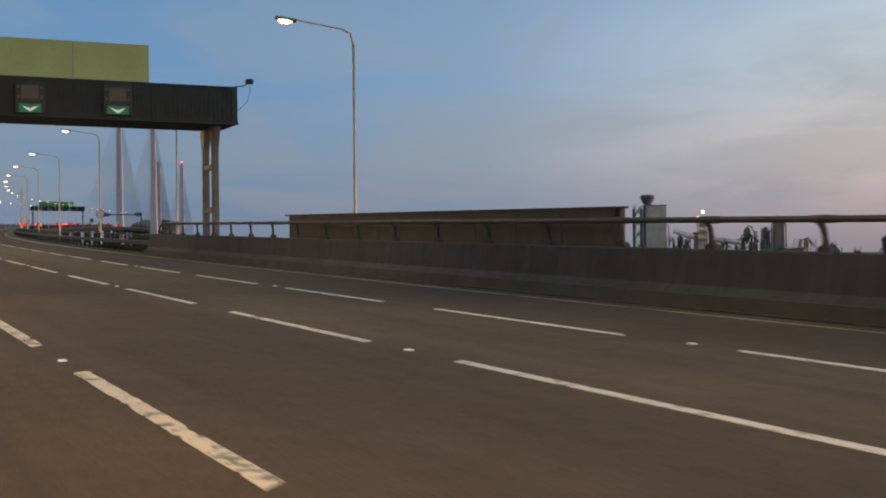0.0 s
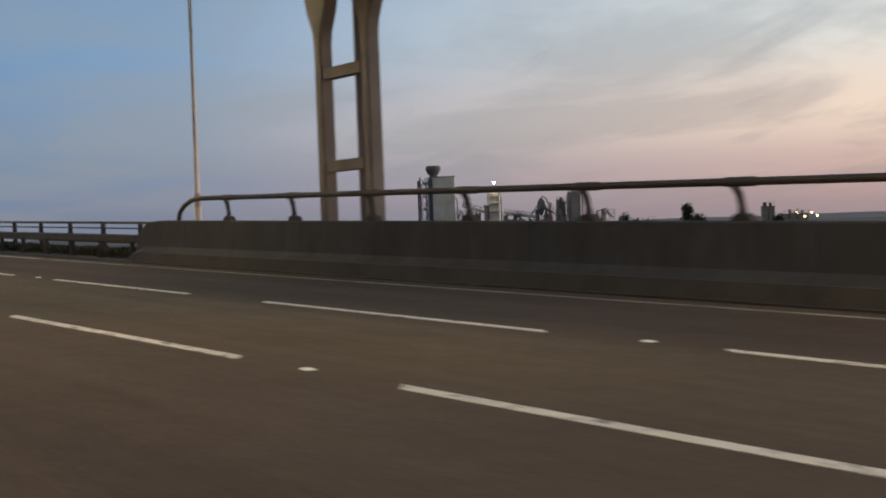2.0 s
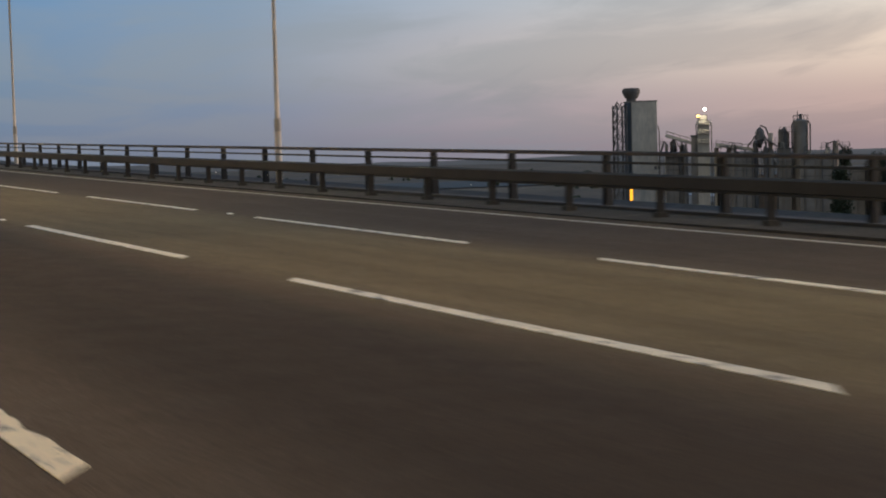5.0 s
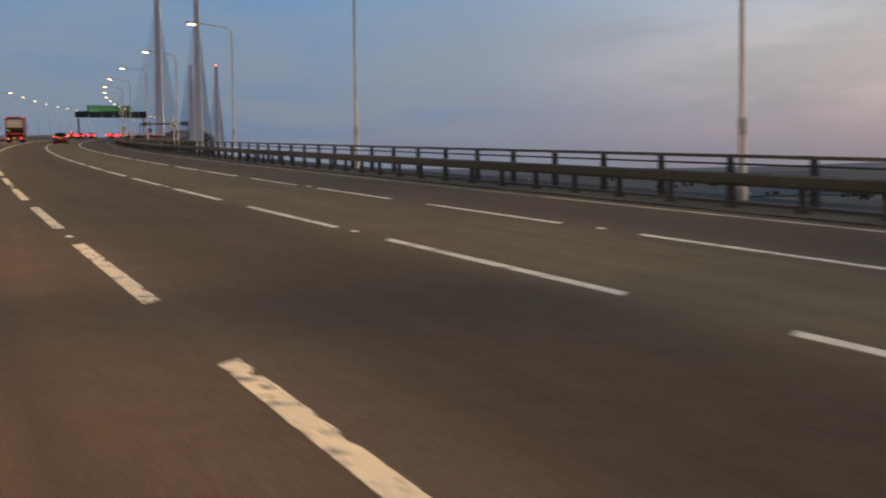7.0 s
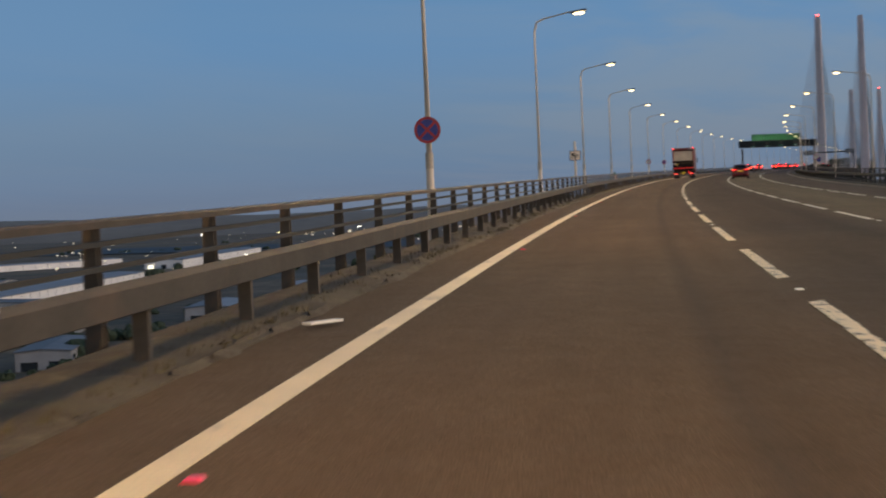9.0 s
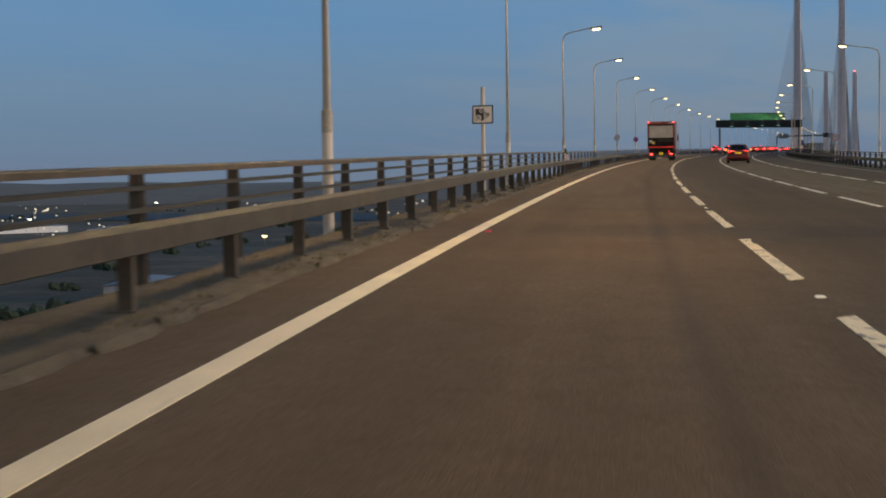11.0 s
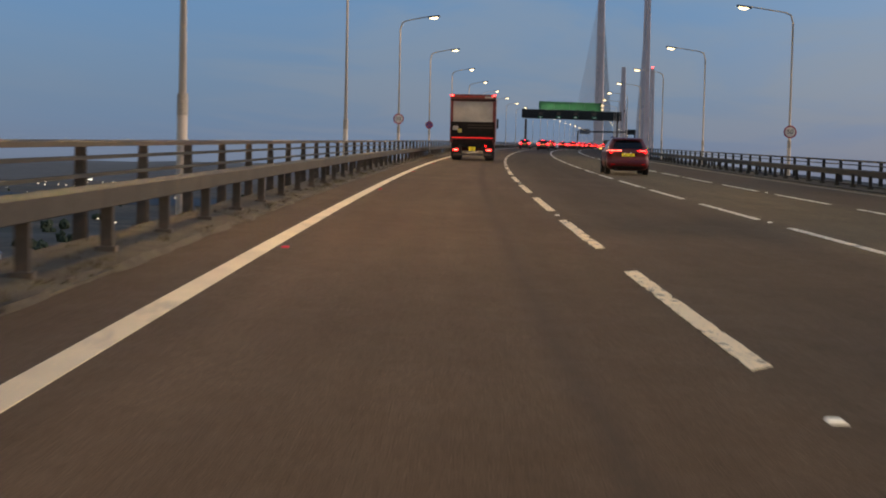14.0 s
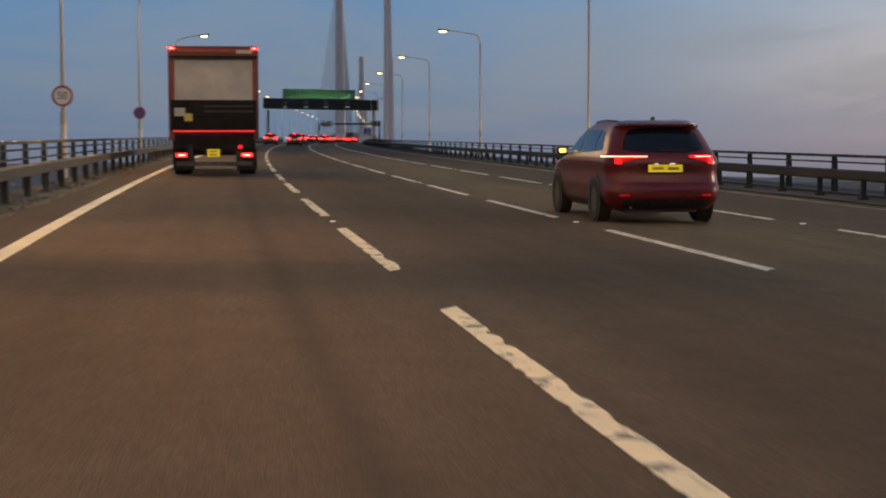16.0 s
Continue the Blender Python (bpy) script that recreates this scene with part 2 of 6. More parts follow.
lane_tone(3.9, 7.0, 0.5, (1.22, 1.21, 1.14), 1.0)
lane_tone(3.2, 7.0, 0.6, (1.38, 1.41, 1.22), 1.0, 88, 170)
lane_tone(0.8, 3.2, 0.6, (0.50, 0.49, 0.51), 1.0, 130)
# first lane brightened for the glow of headlights on the near road
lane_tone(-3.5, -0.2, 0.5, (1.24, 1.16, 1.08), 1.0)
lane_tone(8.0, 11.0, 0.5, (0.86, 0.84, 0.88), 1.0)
asphalt.bump(120, 0.4, 0.004, 3, (1, 0.3, 1)).gloss(3, 0.85, 1.0)
line_paint = Mat("worn_line_paint", (0.78, 0.69, 0.54), 0.6)
line_paint.vary(2.5, 0.9, 1.06).vary(70, 0.88, 1.08).stain(5.5, (0.10, 0.075, 0.055), 0.585, 0.60, 0.92, None, 6).stain(16, (0.22, 0.17, 0.13), 0.61, 0.64, 0.75, None, 5).bump(90, 0.3, 0.004)
# copy of the line paint with warm headlight glow put into its colour
warm_lit_paint = Mat("warm_lit_line_paint", (0.88, 0.71, 0.46), 0.6)
warm_lit_paint.vary(2.5, 0.9, 1.06).vary(70, 0.88, 1.08).stain(5.5, (0.10, 0.075, 0.055), 0.585, 0.60, 0.92, None, 6).stain(16, (0.22, 0.17, 0.13), 0.61, 0.64, 0.75, None, 5).bump(90, 0.3, 0.004)
edge_paint = Mat("edge_line_paint", (0.83, 0.67, 0.44), 0.6)
edge_paint.vary(0.9, 0.84, 1.08).vary(60, 0.86, 1.1).stain(1.1, (0.28, 0.23, 0.19), 0.60, 0.72, 0.6, (2.5, 0.6, 1), 7).bump(90, 0.3, 0.004)
worn_edge = Mat("worn_outer_edge_paint", (0.56, 0.49, 0.39), 0.7).vary(0.9, 0.75, 1.1).vary(60, 0.8, 1.1).stain(1.3, (0.2, 0.16, 0.12), 0.54, 0.70, 0.75, (2.5, 0.6, 1), 7).bump(90, 0.3, 0.004)
grimy_edge = Mat("grimy_edge_paint", (0.36, 0.31, 0.25), 0.8).vary(0.8, 0.6, 1.15).vary(60, 0.8, 1.1).stain(1.0, (0.10, 0.08, 0.06), 0.48, 0.66, 0.85, (2.5, 0.5, 1), 7).bump(90, 0.3, 0.004)
stain_verge = Mat("gritty_verge", (0.096, 0.077, 0.053), 0.95)
stain_verge.vary(1.1, 0.6, 1.3, 6).vary(45, 0.65, 1.3).stain(2.2, (0.09, 0.078, 0.045), 0.5, 0.68, 0.75).stain(5, (0.17, 0.13, 0.085), 0.58, 0.7, 0.6).bump(25, 0.8, 0.03, 6)
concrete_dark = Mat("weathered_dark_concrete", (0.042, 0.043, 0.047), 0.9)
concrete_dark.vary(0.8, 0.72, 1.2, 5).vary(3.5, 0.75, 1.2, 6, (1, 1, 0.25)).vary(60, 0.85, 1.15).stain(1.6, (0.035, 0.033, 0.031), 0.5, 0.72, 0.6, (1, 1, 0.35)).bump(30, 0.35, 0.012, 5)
concrete_pale = Mat("splashed_concrete_foot", (0.060, 0.055, 0.048), 0.92)
concrete_pale.vary(1.0, 0.7, 1.15, 5).vary(30, 0.8, 1.15).bump(30, 0.4, 0.012, 5)
concrete_tower = Mat("pale_concrete", (0.42, 0.38, 0.35), 0.85).vary(0.15, 0.85, 1.1).vary(2, 0.9, 1.08).bump(6, 0.2, 0.02)
galvanised = Mat("dull_galvanised_steel", (0.061, 0.050, 0.039), 0.75, 0.08)
galvanised.vary(1.2, 0.72, 1.2, 5).vary(25, 0.8, 1.15).stain(2.6, (0.115, 0.075, 0.05), 0.56, 0.76, 0.65, (1, 1, 0.5)).bump(40, 0.15, 0.004)
rail_steel = Mat("weathered_rail_steel", (0.060, 0.046, 0.036), 0.68, 0.15)
rail_steel.vary(1.4, 0.7, 1.2, 5).vary(30, 0.8, 1.15).stain(3.0, (0.14, 0.08, 0.05), 0.52, 0.75, 0.6).bump(40, 0.15, 0.004)
post_steel = Mat("rusty_dark_steel", (0.098, 0.078, 0.058), 0.8, 0.05)
post_steel.vary(4, 0.65, 1.25, 5).stain(7, (0.15, 0.085, 0.05), 0.55, 0.72, 0.7).each(0.8, 1.2).bump(50, 0.2, 0.004)
lamp_steel = Mat("galvanised_lamp_column", (0.66, 0.58, 0.48), 0.6, 0.05)
lamp_steel.vary(1.5, 0.8, 1.1, 5, (1, 1, 0.3)).stain(4, (0.33, 0.25, 0.17), 0.55, 0.78, 0.5, (1, 1, 0.4)).bump(14, 0.05, 0.002)
band_tape = Mat("pale_identification_band", (0.50, 0.44, 0.36), 0.6).vary(40, 0.6, 1.1)
screen_brown = Mat("brown_screen_panel", (0.07, 0.053, 0.043), 0.8)
screen_brown.vary(1.3, 0.8, 1.15).vary(14, 0.85, 1.15, 3, (1, 1, 0.2)).bump(20, 0.15, 0.005)
gantry_dark = Mat("dark_gantry_cladding", (0.023, 0.0255, 0.024), 0.6).vary(1.5, 0.75, 1.25).vary(20, 0.85, 1.2).bump(30, 0.1, 0.004)
gantry_leg = Mat("grey_brown_gantry_leg", (0.20, 0.165, 0.14), 0.7).vary(1.5, 0.75, 1.15, 5).stain(2, (0.11, 0.085, 0.065), 0.55, 0.75, 0.6, (1, 1, 0.3)).bump(25, 0.15, 0.005)
sign_green = Mat("green_direction_sign", (0.36, 0.43, 0.17), 0.5).vary(0.7, 0.9, 1.08).vary(9, 0.95, 1.04)
sign_grey = Mat("sign_back_grey", (0.22, 0.22, 0.21), 0.6).vary(6, 0.85, 1.1)
signal_black = Mat("signal_box_black", (0.02, 0.021, 0.021), 0.5).vary(10, 0.8, 1.3)
signal_matrix = Mat("matrix_face_brown", (0.10, 0.075, 0.055), 0.5).vary(60, 0.6, 1.3)
arrow_green = Mat("arrow_panel_green", (0.02, 0.17, 0.085), 0.5).vary(14, 0.85, 1.1).glow((0.02, 0.17, 0.085), 0.15).m
arrow_white = Mat("arrow_white", (0.75, 0.75, 0.68), 0.5).glow((0.8, 0.8, 0.7), 0.25).m
sign_red = Mat("sign_red", (0.42, 0.03, 0.04), 0.5).vary(8, 0.85, 1.1)
sign_blue = Mat("sign_blue", (0.03, 0.055, 0.30), 0.5).vary(8, 0.85, 1.1)
sign_white = Mat("sign_white", (0.82, 0.78, 0.72), 0.5).vary(8, 0.88, 1.06)
sign_black = Mat("sign_black", (0.018, 0.018, 0.02), 0.6).vary(12, 0.8, 1.2)
lamp_warm = lit("lamp_lens_warm", (1.0, 0.74, 0.38), 4.6)
lamp_head = Mat("lamp_head_grey", (0.22, 0.21, 0.2), 0.5, 0.3).vary(5, 0.85, 1.1)
# studs emit a little in place of thrown-back headlight
stud_red = Mat("red_stud", (0.65, 0.04, 0.06), 0.25).glow((0.9, 0.05, 0.08), 0.35).m
stud_white = Mat("white_stud", (0.8, 0.76, 0.65), 0.25).glow((1.0, 0.9, 0.7), 0.25).m
# darker copy of the barrier steel: weaker light put into the colour, plus stains
shaded_grimy_steel = Mat("shaded_grimy_barrier_steel", (0.033, 0.031, 0.027), 0.75, 0.05).vary(1.2, 0.72, 1.2, 5).vary(25, 0.8, 1.15).stain(2.6, (0.05, 0.038, 0.03), 0.56, 0.76, 0.65, (1, 1, 0.5)).bump(40, 0.15, 0.004)
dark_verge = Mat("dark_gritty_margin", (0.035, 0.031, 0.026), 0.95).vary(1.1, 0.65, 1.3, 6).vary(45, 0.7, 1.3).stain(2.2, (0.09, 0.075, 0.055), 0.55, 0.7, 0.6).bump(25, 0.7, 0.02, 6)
M_shaded, M_verge_r = shaded_grimy_steel.m, dark_verge.m
M_asphalt, M_line, M_edge, M_verge = asphalt.m, line_paint.m, edge_paint.m, stain_verge.m
M_conc, M_foot, M_tower, M_galv, M_rail, M_post = concrete_dark.m, concrete_pale.m, concrete_tower.m, galvanised.m, rail_steel.m, post_steel.m
M_lamp, M_band, M_screen, M_gantry, M_leg = lamp_steel.m, band_tape.m, screen_brown.m, gantry_dark.m, gantry_leg.m

# ---------------------------------------------------------------- mesh helpers


def part(name, bm, material, parent=None, label="", smooth=False):
    """Link a bmesh as one mesh object, under parent where one is given."""
    me = bpy.data.meshes.new(name)
    bmesh.ops.recalc_face_normals(bm, faces=bm.faces)
    bm.to_mesh(me)
    bm.free()
    if smooth:
        for p in me.polygons:
            p.use_smooth = True
        me.set_sharp_from_angle(angle=radians(38))
    me.materials.append(material)
    ob = new(name, me)
    ob.parent = parent
    return tagged(ob, label) if label else ob


def shared(name, mesh, parent, m):
    """Another object on a mesh that is there already."""
    ob = new(name, mesh)
    ob.parent = parent
    ob.matrix_basis = m
    return ob


def thing(name, m, label, category, group="", kind=""):
    ob = new(name)
    ob.matrix_basis = m
    return tagged(ob, label, category, group, kind)


def box(bm, x0, x1, y0, y1, z0, z1, m=None, bevel=0.0):
    vs = [bm.verts.new((x, y, z)) for x in (x0, x1) for y in (y0, y1) for z in (z0, z1)]
    fs = [bm.faces.new([vs[i] for i in q]) for q in ((0, 1, 3, 2), (4, 6, 7, 5), (0, 4, 5, 1), (2, 3, 7, 6), (0, 2, 6, 4), (1, 5, 7, 3))]
    if bevel:
        es = list({e for f in fs for e in f.edges})
        r = bmesh.ops.bevel(bm, geom=es, offset=bevel, segments=2, affect="EDGES", profile=0.6)
        vs = list({v for f in r["faces"] for v in f.verts} | {v for v in vs if v.is_valid})
    if m is not None:
        bmesh.ops.transform(bm, matrix=m, verts=[v for v in vs if v.is_valid])
    return vs


def B(*a, m=None, bevel=0.0):
    bm = bmesh.new()
    box(bm, *a, m=m, bevel=bevel)
    return bm


def tube(bm, pts, radii, n=10, cap=True):
    """A round tube through points; radii one or one each."""
    pts = [Vector(p) for p in pts]
    if not hasattr(radii, "__len__"):
        radii = [radii] * len(pts)
    rings = []
    for i, p in enumerate(pts):
        d = (pts[min(i + 1, len(pts) - 1)] - pts[max(i - 1, 0)]).normalized()
        q = d.to_track_quat("Z", "Y").to_matrix()
        rings.append([bm.verts.new(p + q @ Vector((math.cos(2 * math.pi * k / n), math.sin(2 * math.pi * k / n), 0)) * radii[i]) for k in range(n)])
    for a, b in zip(rings, rings[1:]):
        for k in range(n):
            bm.faces.new((a[k], a[(k + 1) % n], b[(k + 1) % n], b[k]))
    if cap:
        bm.faces.new(rings[0])
        bm.faces.new(rings[-1])
    return bm


def T(pts, radii, n=10):
    return tube(bmesh.new(), pts, radii, n)


def prism(bm, outline, y0, y1, m=None):
    """An outline in x and z, drawn out along y."""
    a = [bm.verts.new((x, y0, z)) for x, z in outline]
    b = [bm.verts.new((x, y1, z)) for x, z in outline]
    bm.faces.new(a)
    bm.faces.new(b)
    for i in range(len(a)):
        j = (i + 1) % len(a)
        bm.faces.new((a[i], a[j], b[j], b[i]))
    if m is not None:
        bmesh.ops.transform(bm, matrix=m, verts=a + b)
    return bm


def disc(bm, r, y0, y1, z=0.0, x=0.0, n=28):
    return prism(bm, [(x + r * math.cos(2 * math.pi * k / n), z + r * math.sin(2 * math.pi * k / n)) for k in range(n)], y0, y1)


def sweep(profile, s0, s1, step=3.0, closed=True, wave=0.0, lift=None):
    """A cross-section of (a, up) points carried along the road."""
    n = max(2, int((s1 - s0) / step) + 1)
    bm = bmesh.new()
    rings = []
    for i in range(n):
        s = s0 + (s1 - s0) * i / (n - 1)
        rings.append([bm.verts.new(at(s, a, u + (random.uniform(-wave, wave) if wave else 0) + (lift(s) if lift else 0))) for a, u in profile])
    k = len(profile)
    for p, q in zip(rings, rings[1:]):
        for i in range(k if closed else k - 1):
            j = (i + 1) % k
            bm.faces.new((p[i], p[j], q[j], q[i]))
    if closed:
        bm.faces.new(rings[0])
        bm.faces.new(rings[-1])
    return bm


def rect(a0, a1, u0, u1):
    return [(a0, u0), (a1, u0), (a1, u1), (a0, u1)]


def text(name, words, size, m, material, parent):
    cu = bpy.data.curves.new(name, "FONT")
    cu.body, cu.size, cu.extrude, cu.align_x, cu.align_y = words, size, 0.004, "CENTER", "CENTER"
    tmp = bpy.data.objects.new(name, cu)
    scene.collection.objects.link(tmp)
    me = bpy.data.meshes.new_from_object(tmp.evaluated_get(bpy.context.evaluated_depsgraph_get()))
    bpy.data.objects.remove(tmp)
    me.materials.append(material)
    ob = new(name, me)
    ob.parent, ob.matrix_basis = parent, m
    return ob

# ---------------------------------------------------------------- the setting: bridge deck, road, verges
LANE = {"L": -3.673, "A": 0.0, "B": 3.67, "C": 7.276, "R": 11.10}
S0, S1 = -40.0, 1250.0

def paved(a0, a1, s0, s1, step, thick):
    """The carriageway slab, laid out in metres across and along in its map."""
    n = int((s1 - s0) / step) + 1
    bm = bmesh.new()
    uv = bm.loops.layers.uv.new("along")
    where = {}
    rings = []
    for i in range(n):
        s = s0 + (s1 - s0) * i / (n - 1)
        ring = []
        for a, u in ((a0, 0.0), (a1, 0.0), (a1, -thick), (a0, -thick)):
            v = bm.verts.new(at(s, a, u))
            where[v] = (a, s)
            ring.append(v)
        rings.append(ring)
    for p, q in zip(rings, rings[1:]):
        for i in range(4):
            j = (i + 1) % 4
            f = bm.faces.new((p[i], p[j], q[j], q[i]))
            for lp in f.loops:
                lp[uv].uv = where[lp.vert]
    return bm


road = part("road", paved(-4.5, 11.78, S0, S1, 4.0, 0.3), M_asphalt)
tagged(road, "brown-grey asphalt carriageway of four lanes", "road", kind="structure")
verge_l = part("verge", sweep([(-4.5, -0.3), (-4.5, 0.015), (-4.62, 0.035), (-4.85, 0.06), (-5.15, 0.07), (-5.36, 0.05), (-5.46, 0.045), (-5.46, -0.3)], S0, S1, 2.0, wave=0.012), M_verge)
bm = bmesh.new()
s = 190.0
while s < 430:
    ln = random.uniform(0.4, 1.6)
    if random.random() < 0.75:
        w = random.uniform(0.03, 0.09)
        a = -4.53 + random.uniform(-0.05, 0.04)
        vs = [at(s + ln * f, a + x * w * (0.4 if f in (0, 1) else 1) + random.uniform(-0.012, 0.012), u) for f in (0, 0.3, 0.7, 1) for x, u in ((-1, 0.02), (0, 0.055 + random.uniform(-0.01, 0.01)), (1, 0.0))]
        vs = [bm.verts.new(v) for v in vs]
        for i in range(3):
            for j in range(2):
                bm.faces.new((vs[3 * i + j], vs[3 * i + j + 1], vs[3 * i + j + 4], vs[3 * i + j + 3]))
    s += ln * random.uniform(0.7, 1.3)
tagged(part("grit_ridge", bm, M_verge, verge_l), kind="stuff")
tagged(verge_l, "gritty weed-stained verge strip beside the road", "verge", kind="structure")
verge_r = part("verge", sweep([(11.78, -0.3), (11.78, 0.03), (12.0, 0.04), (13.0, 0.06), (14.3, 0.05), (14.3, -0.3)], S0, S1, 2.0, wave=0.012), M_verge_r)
tagged(verge_r, "gritty verge strip beside the outer lane", "verge", kind="structure")
deck = part("bridge_deck", sweep([(-5.46, -0.42), (-6.45, -0.42), (-6.45, -0.9), (-5.0, -1.9), (13.0, -1.9), (14.6, -0.5), (14.6, 0.12), (14.3, 0.04), (14.3, -0.31), (-5.46, -0.31)], S0, S1, 6.0), M_conc)
tagged(deck, "weathered concrete viaduct deck carrying the road", "bridge deck", kind="structure")
for i in range(26):
    s = S0 + 20 + i * 48
    bm = bmesh.new()
    for a in (-1.5, 9.5):
        tube(bm, [at(s, a, -1.85), at(s, a, -24 - 0.0236 * s - 4)], 0.9, 14)
    pier = part("bridge_pier", bm, M_conc, smooth=True)
    tagged(pier, "round concrete viaduct columns under the deck", "bridge pier", "viaduct piers", "structure")

# lines: edge lines, broken lane lines, studs, tyre tracks, patches
for key, wdt, paint, e0, e1 in (("L", 0.19, M_edge, S0, S1), ("R", 0.13, grimy_edge.m, S0, 126.0), ("R", 0.14, worn_edge.m, 126.0, 215.0), ("R", 0.13, grimy_edge.m, 215.0, S1)):
    a = LANE[key]
    part("edge_line", sweep(rect(a - wdt / 2, a + wdt / 2, -0.01, 0.006), e0, e1, 3.0), paint, road, "continuous worn white edge line" if e0 == S0 and key == "L" else "thin dirty edge line")
PHASE = {"A": (51.697, 0.0, 6.0), "B": (51.954, -0.30, 6.06), "C": (52.459, -0.32, 6.08)}


def lane_mark(s, a, length, width):
    n = 56 if 20 < s < 420 else 6
    bm = bmesh.new()
    rows = []
    skew = 0.10
    wear = 0.5 + 0.5 * random.random()
    for i in range(n):
        y = length * i / (n - 1)
        edge = [0.0, 0.0]
        if n > 6:
            for k, sg in ((0, 1), (1, -1)):
                bite = noise.noise(Vector((s * 3.1 + y * 2.6, a * 5 + k * 9.0, 0.5))) + 0.5 * noise.noise(Vector((s * 3.1 + y * 9.0, a * 5 + k * 9.0, 4.5)))
                edge[k] = sg * (max(0.0, bite - 0.30) * width * (1.1 if abs(a) < 1 else 0.15) * wear + random.uniform(-0.003, 0.005))
        rows.append([bm.verts.new(at(s + y + (skew if x > 0 else -skew) * (1 if i in (0, n - 1) else 0), a + x * width / 2 + e, u))
                     for x, u, e in ((-1, -0.01, 0), (-1, 0.006, edge[0]), (1, 0.006, edge[1]), (1, -0.01, 0))])
    for p, q in zip(rows, rows[1:]):
        for k in range(3):
            bm.faces.new((p[k], p[k + 1], q[k + 1], q[k]))
    bm.faces.new(rows[0])
    bm.faces.new(rows[-1])
    return bm


# near end and far end of the dashes that were laid out of step, in metres
SHIFT = {("B", 12): (0, -0.1), ("B", 13): (-0.46, -0.24), ("B", 14): (-0.38, 0), ("B", 16): (-0.18, 0), ("B", 17): (-0.14, -0.3), ("B", 28): (0.4, 0.4), ("B", 29): (0.6, 0.4),
         ("B", 31): (0.3, 0), ("B", 32): (0.3, 0.1), ("B", 36): (0.28, -0.1), ("B", 37): (0.4, 0.1), ("C", 13): (0.08, 0.2), ("C", 14): (0.05, 0.28), ("C", 15): (-0.35, -0.17), ("C", 16): (-0.2, -0.1)}
for key, (ph, lo, hi) in PHASE.items():
    for k in range(-9, 72):
        s = ph + 9 * k
        d0, d1 = SHIFT.get((key, k), (0, 0))
        part("lane_mark", lane_mark(s + lo + d0, LANE[key], hi - lo + d1 - d0, 0.155), warm_lit_paint.m if key == "A" else M_line, road)
stud_mesh = {}
for key, start, a, mat in (("A", 311.1, 0.0, stud_white), ("B", 185.5, 3.67, stud_white), ("C", 185.7, 7.3, stud_white), ("L", 301.86, -3.47, stud_red)):
    for k in range(-16, 22):
        s = start + 18.02 * k
        if mat not in stud_mesh:
            b = bmesh.new()
            prism(b, [(-0.042, 0), (0.042, 0), (0.03, 0.014), (-0.03, 0.014)], -0.045, 0.045)
            first = part("road_stud", b, mat, road, "reflecting road stud")
            stud_mesh[mat] = first.data
            first.matrix_basis = on_road(s, a, 0.003)
        else:
            shared("road_stud", stud_mesh[mat], road, on_road(s, a, 0.003))

# ---------------------------------------------------------------- barriers, parapets, concrete wall
post_meshes = {}


def edge_rise(s):
    """How far the steelwork of the near edge stands above its usual height."""
    return float(np.interp(s, [240, 285, 310, 330, 360, 390], [-0.02, 0.03, 0.06, 0.055, 0.03, 0.01]))


def level(s):
    return 0.0


def safety_barrier(s0, s1, a, first, step, lift, label, steel, rise=level):
    """A steel open box beam on short posts."""
    key = ("barrier", steel.name)
    root = thing("safety_barrier", Matrix(), label, "crash barrier", "bridge barriers")
    w = 0.10
    part("beam", sweep([(a + x, u + lift) for x, u in ((-w, 0.36), (-w, 0.52), (-w + 0.035, 0.545), (-w + 0.06, 0.525), (w - 0.06, 0.525), (w - 0.035, 0.545), (w, 0.52), (w, 0.36), (w - 0.04, 0.345), (-w + 0.04, 0.345))], s0, s1, 2.0, lift=rise), steel, root, "weathered steel box beam")
    s = first - step * math.floor((first - s0) / step)
    n = 0
    while s < s1 and n < 300:
        if key not in post_meshes:
            bm = bmesh.new()
            box(bm, -0.055, 0.055, -0.03, -0.018, -0.24, 0.38)
            box(bm, -0.055, -0.043, -0.018, 0.04, -0.24, 0.38)
            box(bm, 0.043, 0.055, -0.018, 0.04, -0.24, 0.38)
            box(bm, -0.09, 0.09, -0.08, 0.09, -0.2, -0.05)
            o = part("post", bm, M_post if steel is M_galv else M_shaded, root)
            post_meshes[key] = o.data
            o.matrix_basis = on_road(s, a, 0.03 + lift + rise(s))
        else:
            shared("post", post_meshes[key], root, on_road(s, a, 0.03 + lift + rise(s), random.uniform(-6, 6)))
        s += step
        n += 1
    return root


